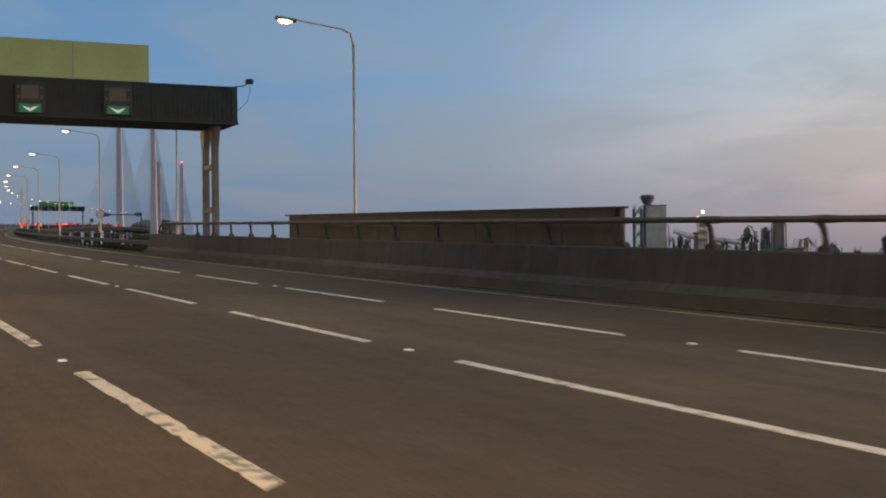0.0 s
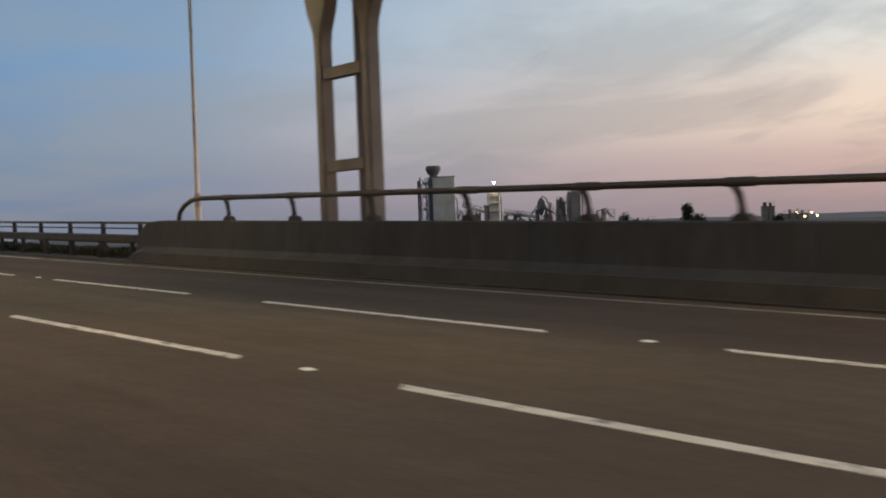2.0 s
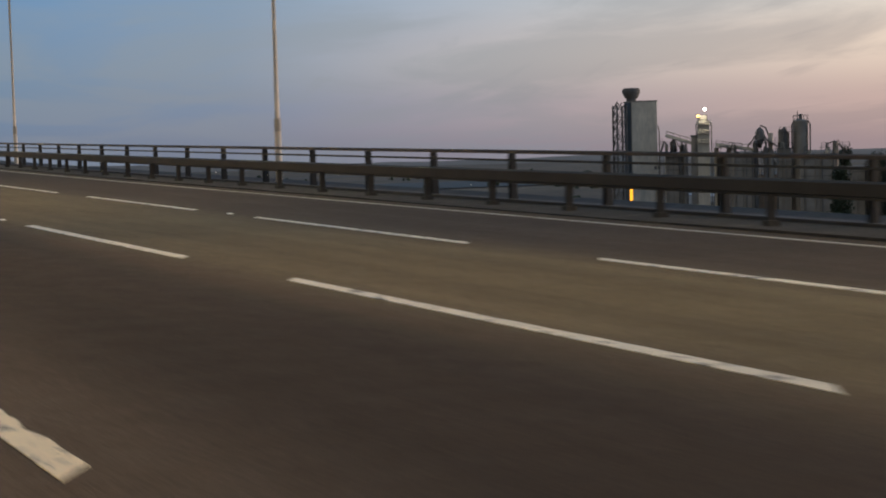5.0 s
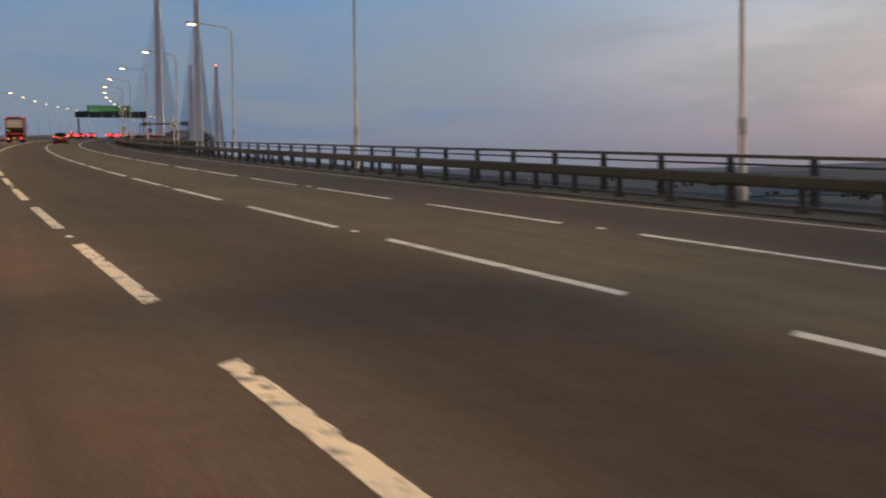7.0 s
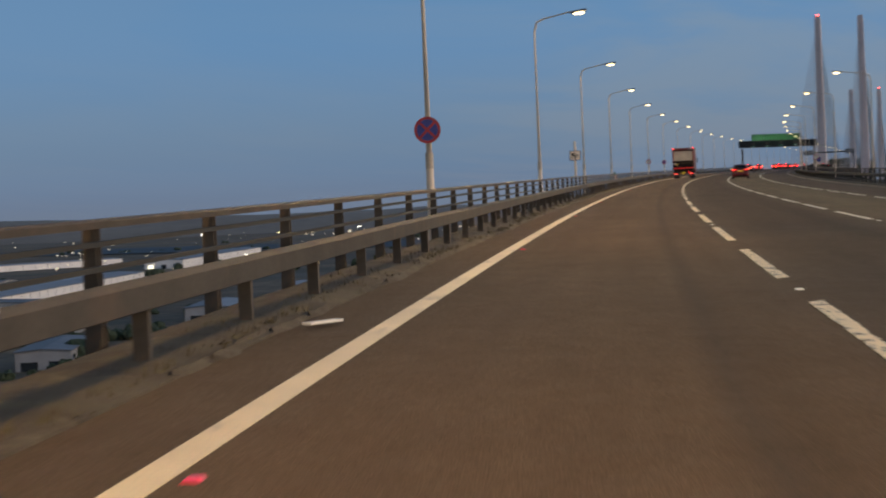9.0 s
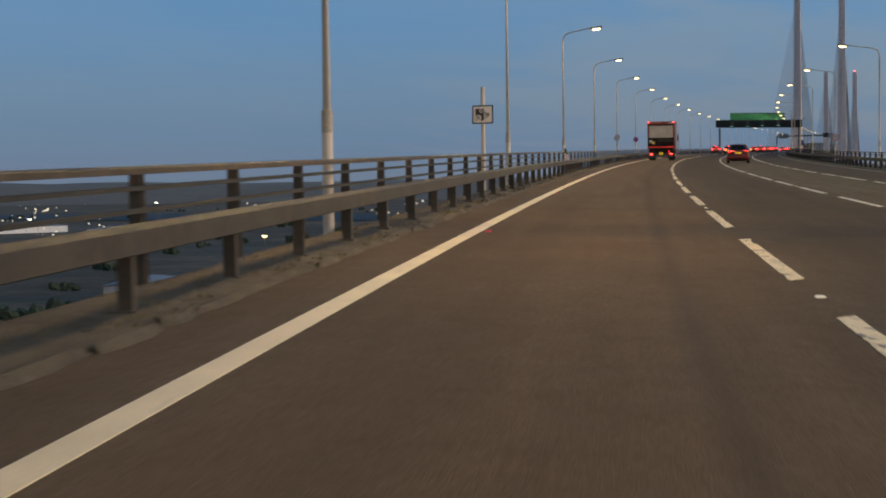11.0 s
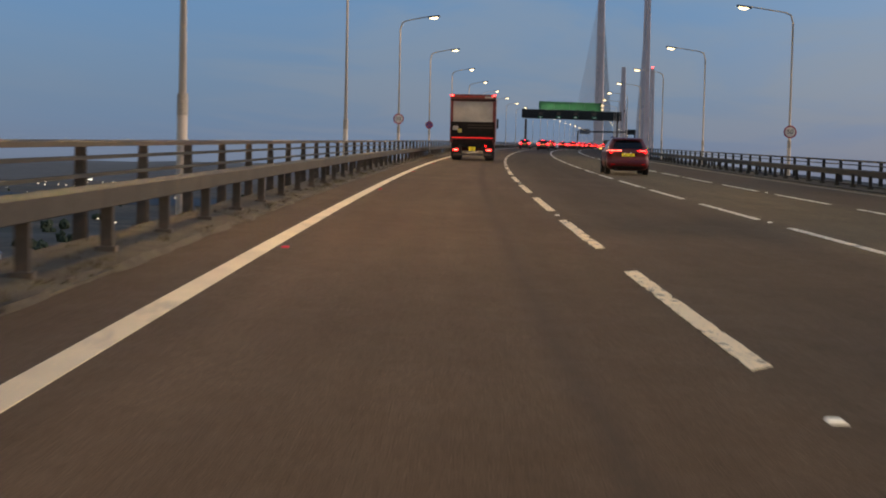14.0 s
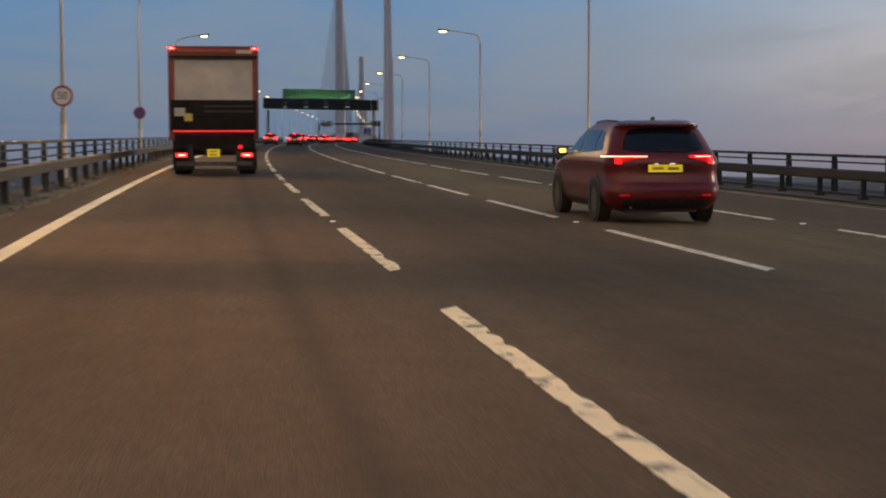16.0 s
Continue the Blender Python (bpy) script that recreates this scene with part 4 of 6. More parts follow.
def gantry(s, sign_a, label):
    m = on_road(s, 0, 0, 0, False)
    root = thing("sign_gantry", m, label, "sign gantry", "overhead gantries")
    x0, x1 = -5.6, 14.35
    y0, y1 = 0.0, 4.0
    zb, zt = 5.78, 7.62

    def sloped(bm):
        """The beam falls towards its outer end."""
        for v in bm.verts:
            v.co.z += 0.16 - 0.0197 * v.co.x
        return bm

    base = zb + 0.14
    part("beam_box", sloped(B(x0, x1, y0, y1, base, zt)), M_gantry, root)
    x = x0 + 0.1
    bm = bmesh.new()
    while x < x1 - 0.1:
        box(bm, x, x + 0.06, y0 - 0.035, y0 + 0.002, base + 0.13, zt - 0.03)
        x += 0.2
    y = y0 + 0.1
    while y < y1 - 0.1:
        box(bm, x1 - 0.002, x1 + 0.035, y, y + 0.06, base + 0.1, zt - 0.04)
        y += 0.2
    tagged(part("cladding_rib", sloped(bm), M_gantry, root), kind="stuff")
    part("sill", sloped(B(x0, x1 + 0.04, y0 - 0.06, y0 - 0.036, base - 0.02, base + 0.11)), M_gantry, root)
    # direction sign on top
    sx0, sx1 = sign_a
    sign = part("direction_sign", sloped(B(sx0, sx1, 0.05, 0.13, zt + 0.02, zt + 1.66, bevel=0.01)), sign_green.m, root, "plain green direction sign face")
    x = sx0 + 3.1
    while x < sx1 - 1.5:
        part("sign_joint", sloped(B(x - 0.02, x + 0.02, 0.044, 0.0499, zt + 0.04, zt + 1.64)), sign_grey.m, sign)
        x += 3.1
    x = sx0 + 0.6
    while x < sx1:
        part("sign_strut", B(x - 0.05, x + 0.05, 0.131, 1.0, zt - 0.02, zt + 0.24), M_leg, sign)
        part("sign_strut", B(x - 0.05, x + 0.05, 0.131, 0.23, zt + 0.14, zt + 1.6), M_leg, sign)
        x += 2.2
    # lane signals
    for a in (-1.8, 1.85, 5.25, 8.97):
        b = part("signal_box", B(a - 0.62, a + 0.62, -0.24, -0.061, zb + 0.30, zb + 1.62, bevel=0.02), signal_black.m, root, "black lane signal box")
        part("matrix_face", B(a - 0.36, a + 0.36, -0.25, -0.2402, zb + 0.92, zb + 1.5), signal_matrix.m, b)
        for dx in (-0.48, 0.48):
            for dz in (1.0, 1.42):
                bm = bmesh.new()
                disc(bm, 0.06, -0.25, -0.2402, zb + dz, a + dx, 12)
                part("lantern_lens", bm, signal_matrix.m, b)
        panel = part("arrow_panel", B(a - 0.46, a + 0.46, -0.25, -0.2402, zb + 0.33, zb + 0.70), arrow_green, b, "green arrow panel")
        bm = bmesh.new()
        prism(bm, [(a - 0.36, zb + 0.62), (a - 0.1, zb + 0.55), (a, zb + 0.50), (a + 0.1, zb + 0.55), (a + 0.36, zb + 0.62), (a + 0.12, zb + 0.44), (a, zb + 0.37), (a - 0.12, zb + 0.44)], -0.256, -0.2502)
        part("arrow", bm, arrow_white, panel, "white downward arrow")
    # legs: two splayed-head posts, a slim pipe and two rungs each side
    for a in (x1 - 0.75, x0 + 0.75):
        leg_root = None
        for y in (1.35, 3.35):
            bm = bmesh.new()
            w = 0.15
            rows = []
            for z, e in ((-0.15 + FALL * a, 0), (4.6, 0), (4.9, 0.05), (5.35, 0.28), (zb + 0.06, 0.42)):
                rows.append([bm.verts.new((a + px * (w + 0 * e), y + py * (w + e), z)) for px, py in ((-1, -1), (1, -1), (1, 1), (-1, 1))])
            for p, q in zip(rows, rows[1:]):
                for k in range(4):
                    bm.faces.new((p[k], p[(k + 1) % 4], q[(k + 1) % 4], q[k]))
            bm.faces.new(rows[0])
            bm.faces.new(rows[-1])
            bmesh.ops.bevel(bm, geom=[e for e in bm.edges], offset=0.03, segments=2, affect="EDGES")
            part("leg", bm, M_leg, root, "grey-brown steel gantry leg")
            part("foot_plate", B(a - 0.35, a + 0.35, y - 0.35, y + 0.35, FALL * a - 0.05, FALL * a + 0.08), M_leg, root)
        for z in (2.0, 3.98):
            part("rung", B(a - 0.13, a + 0.13, 1.555, 3.145, z - 0.12, z + 0.12, bevel=0.015), M_leg, root)
        part("conduit", T([(a + 0.1, 2.0, FALL * a), (a + 0.1, 2.0, zb + 0.1)], 0.085, 12), M_leg, root, smooth=True)
    # watching device on the end
    dev = part("mounted_camera", B(x1 + 0.40, x1 + 0.76, -0.14, 0.16, zt + 0.02, zt + 0.26, bevel=0.08), signal_black.m, root, "dark dome camera")
    part("bracket", T([(x1 - 0.1, 0.1, zt - 0.10), (x1 + 0.35, 0.1, zt - 0.05), (x1 + 0.5, 0.05, zt + 0.05)], 0.025, 8), M_post, dev)
    part("cable", T([(x1 + 0.55, 0.05, zt + 0.05), (x1 + 0.62, 0.05, zt - 0.2), (x1 + 0.5, 0.05, zt - 0.75), (x1 + 0.1, 0.05, zt - 1.15), (x1 + 0.03, 0.05, zt - 1.25)], 0.012, 6), M_post, dev)
    return root


g_one = gantry(109.9, (-2.2, 10.4), "dark clad overhead gantry with green arrow signals and a green sign")


def slim_gantry():
    root = thing("slim_gantry", on_road(922.0, 0, 0, 0, False), "slim dark far gantry with two sign boxes", "sign gantry")
    part("beam", B(-7.5, 16.5, 0, 0.6, 7.0, 7.6, bevel=0.03), M_gantry, root)
    for x in (-7.0, 16.0):
        part("leg", B(x - 0.25, x + 0.25, 0.05, 0.55, -0.6, 6.999, bevel=0.03), M_gantry, root)
    for x in (-6.0, 12.5):
        part("sign_box", B(x, x + 3.8, -0.35, -0.001, 6.3, 8.4, bevel=0.04), M_gantry, root, "dark back of a lane sign")
    return root


slim_gantry()
g_two = copy_thing(g_one, on_road(619.0, 0, 0, 0, False) @ pose(0.35, 0, 0))
tagged(g_two, "dark overhead gantry far along the road with a lit green sign")
sign_lit = Mat("lit_green_sign", (0.055, 0.19, 0.075), 0.5).vary(0.5, 0.85, 1.1).m
beam_light = bpy.data.lights.new("sign_light", "SPOT")
beam_light.energy, beam_light.spot_size, beam_light.spot_blend, beam_light.shadow_soft_size, beam_light.color = 95, radians(125), 1.0, 0.15, (0.85, 1.0, 0.75)
for o in g_two.children_recursive:
    if o.name.startswith("direction_sign"):
        o.data = o.data.copy()
        o.data.materials[0] = sign_lit
for x in (-0.4, 2.6, 5.6, 8.6):
    lamp = part("sign_lamp", B(x - 0.25, x + 0.25, -1.25, -1.05, 7.62, 7.74, bevel=0.02), signal_black.m, g_two, "small dark lamp that lights the sign")
    part("lamp_bracket", B(x - 0.03, x + 0.03, -1.1, 0.0, 7.56, 7.619), M_post, lamp)
    sl = new("sign_light", beam_light)
    sl.matrix_world = g_two.matrix_basis @ look((x, -1.15, 7.8), (x, 0.05, 8.5))

# ---------------------------------------------------------------- vehicles
tyre_rubber = Mat("tyre_rubber", (0.016, 0.016, 0.017), 0.85).vary(20, 0.7, 1.3).bump(60, 0.3, 0.004).m
rim_metal = Mat("alloy_rim", (0.30, 0.29, 0.28), 0.35, 0.8).vary(8, 0.8, 1.1).m
dark_glass = Mat("dark_tinted_glass", (0.012, 0.014, 0.017), 0.06).m
dark_glass.node_tree.nodes["Principled BSDF"].inputs["Specular IOR Level"].default_value = 0.7
red_paint = Mat("dark_red_car_paint", (0.095, 0.004, 0.008), 0.34, 0.1).vary(30, 0.94, 1.06)
red_paint.b.inputs["Coat Weight"].default_value = 0.15
red_paint.b.inputs["Coat Roughness"].default_value = 0.08
grey_paint = Mat("dark_grey_car_paint", (0.05, 0.05, 0.055), 0.3, 0.3)
grey_paint.vary(30, 0.95, 1.05).each(0.6, 1.6)
black_trim = Mat("black_plastic_trim", (0.022, 0.022, 0.023), 0.6).vary(15, 0.8, 1.2).m
tail_red = lit("tail_light_red", (1.0, 0.012, 0.012), 4)
brake_red = lit("brake_light_red", (1.0, 0.004, 0.006), 5)
plate_bar_dark = Mat("dull_plate_bar", (0.42, 0.32, 0.03), 0.5).vary(30, 0.8, 1.1).m
lamp_core = lit("hot_lamp_core", (1.0, 0.42, 0.30), 3.5)
lens_red = Mat("red_lamp_lens", (0.30, 0.006, 0.008), 0.2).glow((1.0, 0.01, 0.012), 0.35).m
# darker copy of the body red, for a recess's shade round the plate
shade_red = Mat("recess_shade_red", (0.075, 0.004, 0.007), 0.4, 0.2).vary(30, 0.9, 1.1).m
plate_glow = lit("plate_lamp_glow", (1.0, 0.95, 0.8), 1.5)
# plates emit faintly in place of the light falling on them
plate_yellow = Mat("yellow_number_plate", (0.75, 0.55, 0.02), 0.4).glow((0.9, 0.65, 0.02), 0.35).m
far_brake = lit("bright_brake_red", (1.0, 0.012, 0.016), 22)
# headlight reflection in the mirror glass, made as a glowing patch
mirror_glow = lit("yellow_mirror_reflection", (1.0, 0.86, 0.22), 1.1)
M_red = red_paint.m


def wheel(name, parent, x, y, r=0.36, w=0.23):
    out = 1 if x > 0 else -1
    prof = [(r * 0.62, -w / 2), (r * 0.93, -w / 2), (r, -w / 2 + 0.035), (r, w / 2 - 0.035), (r * 0.93, w / 2), (r * 0.62, w / 2)]
    bm = bmesh.new()
    n = 28
    rings = [[bm.verts.new((x + px, y + pr * math.cos(2 * math.pi * k / n), r + pr * math.sin(2 * math.pi * k / n))) for k in range(n)] for pr, px in prof]
    for i in range(len(rings)):
        p, q = rings[i], rings[(i + 1) % len(rings)]
        for k in range(n):
            bm.faces.new((p[k], p[(k + 1) % n], q[(k + 1) % n], q[k]))
    wh = part(name, bm, tyre_rubber, parent, "black rubber tyre", smooth=True)
    bm = bmesh.new()
    f = x + out * (w / 2 - 0.03)
    rim = [bm.verts.new((f, y + r * 0.62 * math.cos(2 * math.pi * k / 20), r + r * 0.62 * math.sin(2 * math.pi * k / 20))) for k in range(20)]
    hub = [bm.verts.new((f - out * 0.05, y + r * 0.42 * math.cos(2 * math.pi * k / 20), r + r * 0.42 * math.sin(2 * math.pi * k / 20))) for k in range(20)]
    mid = bm.verts.new((f - out * 0.02, y, r))
    for k in range(20):
        j = (k + 1) % 20
        bm.faces.new((rim[k], rim[j], hub[j], hub[k]))
        bm.faces.new((hub[k], hub[j], mid))
    for k in range(5):
        an = 2 * math.pi * k / 5
        box(bm, -0.02, 0.02, -0.035, 0.035, 0.02, r * 0.6, m=Matrix.Translation((f - out * 0.015, y, r)) @ Matrix.Rotation(an, 4, "X"))
    part("rim", bm, rim_metal, wh, "five-spoke alloy rim")
    return wh


def suv(m, paint, label, lights, group=""):
    """A five-door car seen mostly from behind: level slices of rounded outline, one above another. Its tail is at y = 0."""
    root = thing("car", m, label, "car", group)
    # height, tail, nose, half-width, radius of the tail's corners, of the nose's
    SL = np.array([(0.22, 0.16, 4.20, 0.74, 0.20, 0.45), (0.30, 0.07, 4.28, 0.82, 0.22, 0.50), (0.40, 0.015, 4.34, 0.862, 0.24, 0.55), (0.50, 0.0, 4.37, 0.875, 0.26, 0.58), (0.56, 0.02, 4.37, 0.878, 0.27, 0.60),
                   (0.62, 0.065, 4.36, 0.875, 0.27, 0.60), (0.72, 0.085, 4.34, 0.868, 0.27, 0.62), (0.80, 0.085, 4.28, 0.868, 0.27, 0.64), (0.88, 0.075, 4.10, 0.878, 0.28, 0.66), (0.93, 0.075, 3.72, 0.882, 0.29, 0.62), (0.98, 0.085, 3.40, 0.872, 0.30, 0.55),
                   (1.03, 0.115, 3.25, 0.845, 0.30, 0.50), (1.10, 0.165, 3.10, 0.815, 0.30, 0.45), (1.20, 0.235, 2.92, 0.775, 0.29, 0.40), (1.30, 0.31, 2.72, 0.732, 0.28, 0.36), (1.38, 0.375, 2.54, 0.692, 0.27, 0.33),
                   (1.43, 0.42, 2.40, 0.662, 0.26, 0.30), (1.455, 0.36, 2.32, 0.645, 0.22, 0.30), (1.49, 0.35, 2.20, 0.612, 0.20, 0.30), (1.52, 0.44, 2.02, 0.56, 0.20, 0.28), (1.54, 0.62, 1.78, 0.47, 0.18, 0.25), (1.548, 0.85, 1.5, 0.30, 0.14, 0.2)])

    def slice_at(z):
        return [float(np.interp(z, SL[:, 0], SL[:, k])) for k in range(1, 6)]

    def tail_y(x, z):
        """How far forward the tail's skin lies at x and z."""
        y0, _, hw, r, _ = slice_at(z)
        d = max(0.0, min(abs(x) - (hw - r), r * 0.999))
        return y0 + 0.035 * (x / hw) ** 2 + r - math.sqrt(r * r - d * d)

    def outline(z):
        y0, y1, hw, r, q = slice_at(z)
        half = [(x, y0 + 0.035 * (x / hw) ** 2) for x in np.linspace(0, hw - r, 6)]
        half += [(hw - r + r * math.sin(t), y0 + 0.035 * ((hw - r) / hw) ** 2 * (1 - t / 1.571) + r - r * math.cos(t)) for t in np.linspace(0.22, math.pi / 2, 7)]
        half += [(hw, y) for y in np.linspace(y0 + r, y1 - q, 14)[1:-1]]
        half += [(hw - q + q * math.cos(t), y1 - q + q * math.sin(t)) for t in np.linspace(0, math.pi / 2, 7)]
        half += [((hw - q) * f, y1) for f in (0.6, 0.25)]
        return half + [(-x, y) for x, y in reversed(half) if x > 0.001]

    bm = bmesh.new()
    heights = sorted({float(z) for z in SL[:, 0]} | {float(z) for z in np.linspace(0.24, 1.5, 30)})
    rings = [[bm.verts.new((x, y, z)) for x, y in outline(z)] for z in heights]
    n = len(rings[0])
    for p, q in zip(rings, rings[1:]):
        for i in range(n):
            bm.faces.new((p[i], p[(i + 1) % n], q[(i + 1) % n], q[i]))
    bm.faces.new(rings[0])
    bm.faces.new(rings[-1])
    body = part("body", bm, paint, root, smooth=True)

    def flank(name, corners, mat, out=0.006, label=""):
        """A pane on both flanks through four (y, z) corners, from the lower rear on round."""
        a, b, c, d = corners
        for sd in (-1, 1):
            bm = bmesh.new()
            grid = []
            for i in range(7):
                u = i / 6
                row = []
                for j in range(6):
                    v = j / 5
                    y = (a[0] * (1 - u) + b[0] * u) * (1 - v) + (d[0] * (1 - u) + c[0] * u) * v
                    z = (a[1] * (1 - u) + b[1] * u) * (1 - v) + (d[1] * (1 - u) + c[1] * u) * v
                    y0, y1, hw, r, q = slice_at(z)
                    t = max(0.0, min(y - (y1 - q), q * 0.98))
                    s2 = max(0.0, min(y0 + r - y, r * 0.98))
                    x = hw - (q - math.sqrt(q * q - t * t)) - (r - math.sqrt(r * r - s2 * s2))
                    row.append(bm.verts.new((sd * (x + out), y, z)))
                grid.append(row)
            for i in range(6):
                for j in range(5):
                    bm.faces.new((grid[i][j], grid[i + 1][j], grid[i + 1][j + 1], grid[i][j + 1]))
            part(name, bm, mat, body, label, smooth=True)

    def tail(name, x0, x1, low, high, mat, out=0.008, label="", parent=None, nx=12, nz=7, thick=0.006):
        """A panel that follows the tail between x0 and x1; low and high give its lower and upper edge at x."""
        bm = bmesh.new()
        grid = []
        for j in range(nz):
            row = []
            for i in range(nx):
                x = x0 + (x1 - x0) * i / (nx - 1)
                z = low(x) + (high(x) - low(x)) * j / (nz - 1)
                row.append(bm.verts.new((x * (1 + (0.004 if abs(x) > 0.6 else 0)), tail_y(x, z) - out, z)))
            grid.append(row)
        for p, q in zip(grid, grid[1:]):
            for i in range(nx - 1):
                bm.faces.new((p[i], p[i + 1], q[i + 1], q[i]))
        bmesh.ops.solidify(bm, geom=bm.faces[:], thickness=thick)
        return part(name, bm, mat, parent or body, label, smooth=True)

    flank("side_window", [(0.62, 1.10), (1.12, 1.075), (1.10, 1.39), (0.86, 1.37)], dark_glass)
    flank("side_window", [(1.17, 1.07), (1.98, 1.055), (1.98, 1.42), (1.15, 1.40)], dark_glass)
    flank("side_window", [(2.05, 1.05), (2.92, 1.04), (2.42, 1.36), (2.05, 1.42)], dark_glass)
    flank("sill_trim", [(1.22, 0.24), (3.10, 0.24), (3.10, 0.33), (1.22, 0.33)], black_trim, 0.008, "black lower cladding")
    flank("door_crease", [(0.95, 0.84), (3.6, 0.80), (3.6, 0.815), (0.95, 0.86)], paint, 0.012)
    flank("door_handle", [(1.28, 0.90), (1.46, 0.895), (1.46, 0.93), (1.28, 0.935)], paint, 0.03)
    flank("door_handle", [(2.2, 0.885), (2.38, 0.88), (2.38, 0.915), (2.2, 0.92)], paint, 0.03)
    flank("door_seam", [(1.28, 0.36), (1.29, 0.36), (1.15, 1.05), (1.14, 1.05)], black_trim, 0.003)
    flank("door_seam", [(2.03, 0.36), (2.04, 0.36), (2.04, 1.05), (2.03, 1.05)], black_trim, 0.003)
    flank("door_seam", [(3.02, 0.36), (3.03, 0.36), (3.0, 1.0), (2.99, 1.0)], black_trim, 0.003)
    # tail: window with rounded corners, wrap-round lamps, painted shade round the plate, bumper
    tail("rear_window", -0.66, 0.66, lambda x: 1.075 + 0.05 * (abs(x) / 0.66) ** 4, lambda x: 1.425 - 0.20 * (abs(x) / 0.66) ** 5, dark_glass, 0.010, "dark tinted rear window", nx=23, nz=9)
    tail("tailgate_seam", -0.70, 0.70, lambda x: 0.598, lambda x: 0.610, black_trim, 0.004, nz=2)
    tail("plate_recess", -0.40, 0.40, lambda x: 0.745 + 0.08 * (abs(x) / 0.4) ** 4, lambda x: 0.905, shade_red, 0.003, "darker red panel painted as shade round the plate")
    tail("bumper_crease", -0.82, 0.82, lambda x: 0.485 + 0.03 * abs(x), lambda x: 0.505 + 0.03 * abs(x), paint, 0.012, nz=3, nx=16)
    tail("bumper_trim", -0.72, 0.72, lambda x: 0.235, lambda x: 0.385 - 0.05 * abs(x), black_trim, 0.010, "black lower bumper", nx=16)
    pl = part("number_plate", B(-0.26, 0.26, 0.048, 0.062, 0.775, 0.885), plate_yellow, body, "yellow number plate with plain bars")
    for x in (-0.12, 0.12):
        part("plate_bar", B(x - 0.085, x + 0.085, 0.044, 0.0479, 0.805, 0.85), plate_bar_dark, pl)
        part("plate_lamp", B(x - 0.03 - 0.02, x + 0.02, 0.05, 0.068, 0.893, 0.902), plate_glow, body)
    for sd in (-1, 1):
        x0, x1 = (0.36, 0.80) if sd > 0 else (-0.80, -0.36)
        lens = tail("tail_light", x0, x1, lambda x: 1.0 - 0.10 * min(1.0, max(0.0, (abs(x) - 0.38) / 0.3)), lambda x: 1.02 + 0.012 * min(1.0, (abs(x) - 0.36) / 0.2), lens_red, 0.012, "red tail light lens", nx=16)
        tail("light_bar", x0 + 0.02 * sd, x1 - 0.06 * sd, lambda x: 0.995, lambda x: 1.017, lights, 0.020, "glowing red light bar", lens, nx=14, nz=3)
        xo = (0.665, 0.745) if sd > 0 else (-0.745, -0.665)
        tail("light_bar", xo[0], xo[1], lambda x: 0.905, lambda x: 0.994, lights, 0.020, "glowing red light bar", lens, nx=7, nz=4)
        tail("lamp_strip", x0 + 0.10 * sd, x1 - 0.09 * sd, lambda x: 1.001, lambda x: 1.012, lamp_core, 0.029, "hot strip of the tail light", lens, nx=10, nz=2)
        reflect = 0.62 * sd
        tail("bumper_reflector", reflect - 0.07, reflect + 0.07, lambda x: 0.425, lambda x: 0.45, lens_red, 0.014, nx=4, nz=2)
    part("spoiler", B(-0.52, 0.52, 0.305, 0.42, 1.462, 1.485, bevel=0.010), paint, body)
    part("rear_wiper", B(-0.02, 0.34, 0.125, 0.14, 1.088, 1.10), black_trim, body)
    part("exhaust_pipe", T([(-0.5, 0.12, 0.27), (-0.5, 0.5, 0.27)], 0.035, 10), rim_metal, body)
    part("under_tray", B(-0.55, 0.55, 0.25, 3.9, 0.17, 0.219), black_trim, body)
    if group:
        for sd in (-1, 1):
            part("brake_light", B(sd * 0.66 - 0.17, sd * 0.66 + 0.17, -0.03, 0.05, 0.84, 1.0, bevel=0.02), far_brake, body, "bright red brake light")
        part("brake_light", B(-0.2, 0.2, 0.28, 0.303, 1.455, 1.49), far_brake, body, "bright red brake light")
    for sd in (-1, 1):
        part("roof_rail", T([(sd * 0.53, 0.66, 1.50), (sd * 0.54, 0.82, 1.53), (sd * 0.545, 1.5, 1.55), (sd * 0.54, 2.05, 1.53), (sd * 0.53, 2.2, 1.49)], 0.014, 8), black_trim, body)
        mir = part("wing_mirror", B(sd * 0.97 - 0.10, sd * 0.97 + 0.10, 2.66, 2.80, 1.0, 1.14, bevel=0.04), paint, body)
        part("mirror_glass", B(sd * 0.97 - 0.08, sd * 0.97 + 0.08, 2.652, 2.6595, 1.02, 1.12), dark_glass, mir)
        part("mirror_lamp", B(sd * 0.985 - 0.05, sd * 0.985 + 0.06, 2.645, 2.6515, 1.035, 1.105), mirror_glow, mir)
    part("aerial", B(-0.012, 0.012, 0.70, 0.86, 1.545, 1.60, bevel=0.006), black_trim, body)
    for sd in (-1, 1):
        for y in (0.86, 3.50):
            # flat black disc in place of the arch's shaded opening
            bm = bmesh.new()
            disc(bm, 0.385, -0.006, 0.006, 0, 0, 28)
            bmesh.ops.transform(bm, matrix=Matrix.Translation((sd * 0.882, y, 0.36)) @ Matrix.Rotation(radians(90), 4, "Z"), verts=bm.verts)
            part("wheel_arch", bm, black_trim, body)
            wheel("wheel", root, sd * 0.79, y, 0.34, 0.22)
    return root


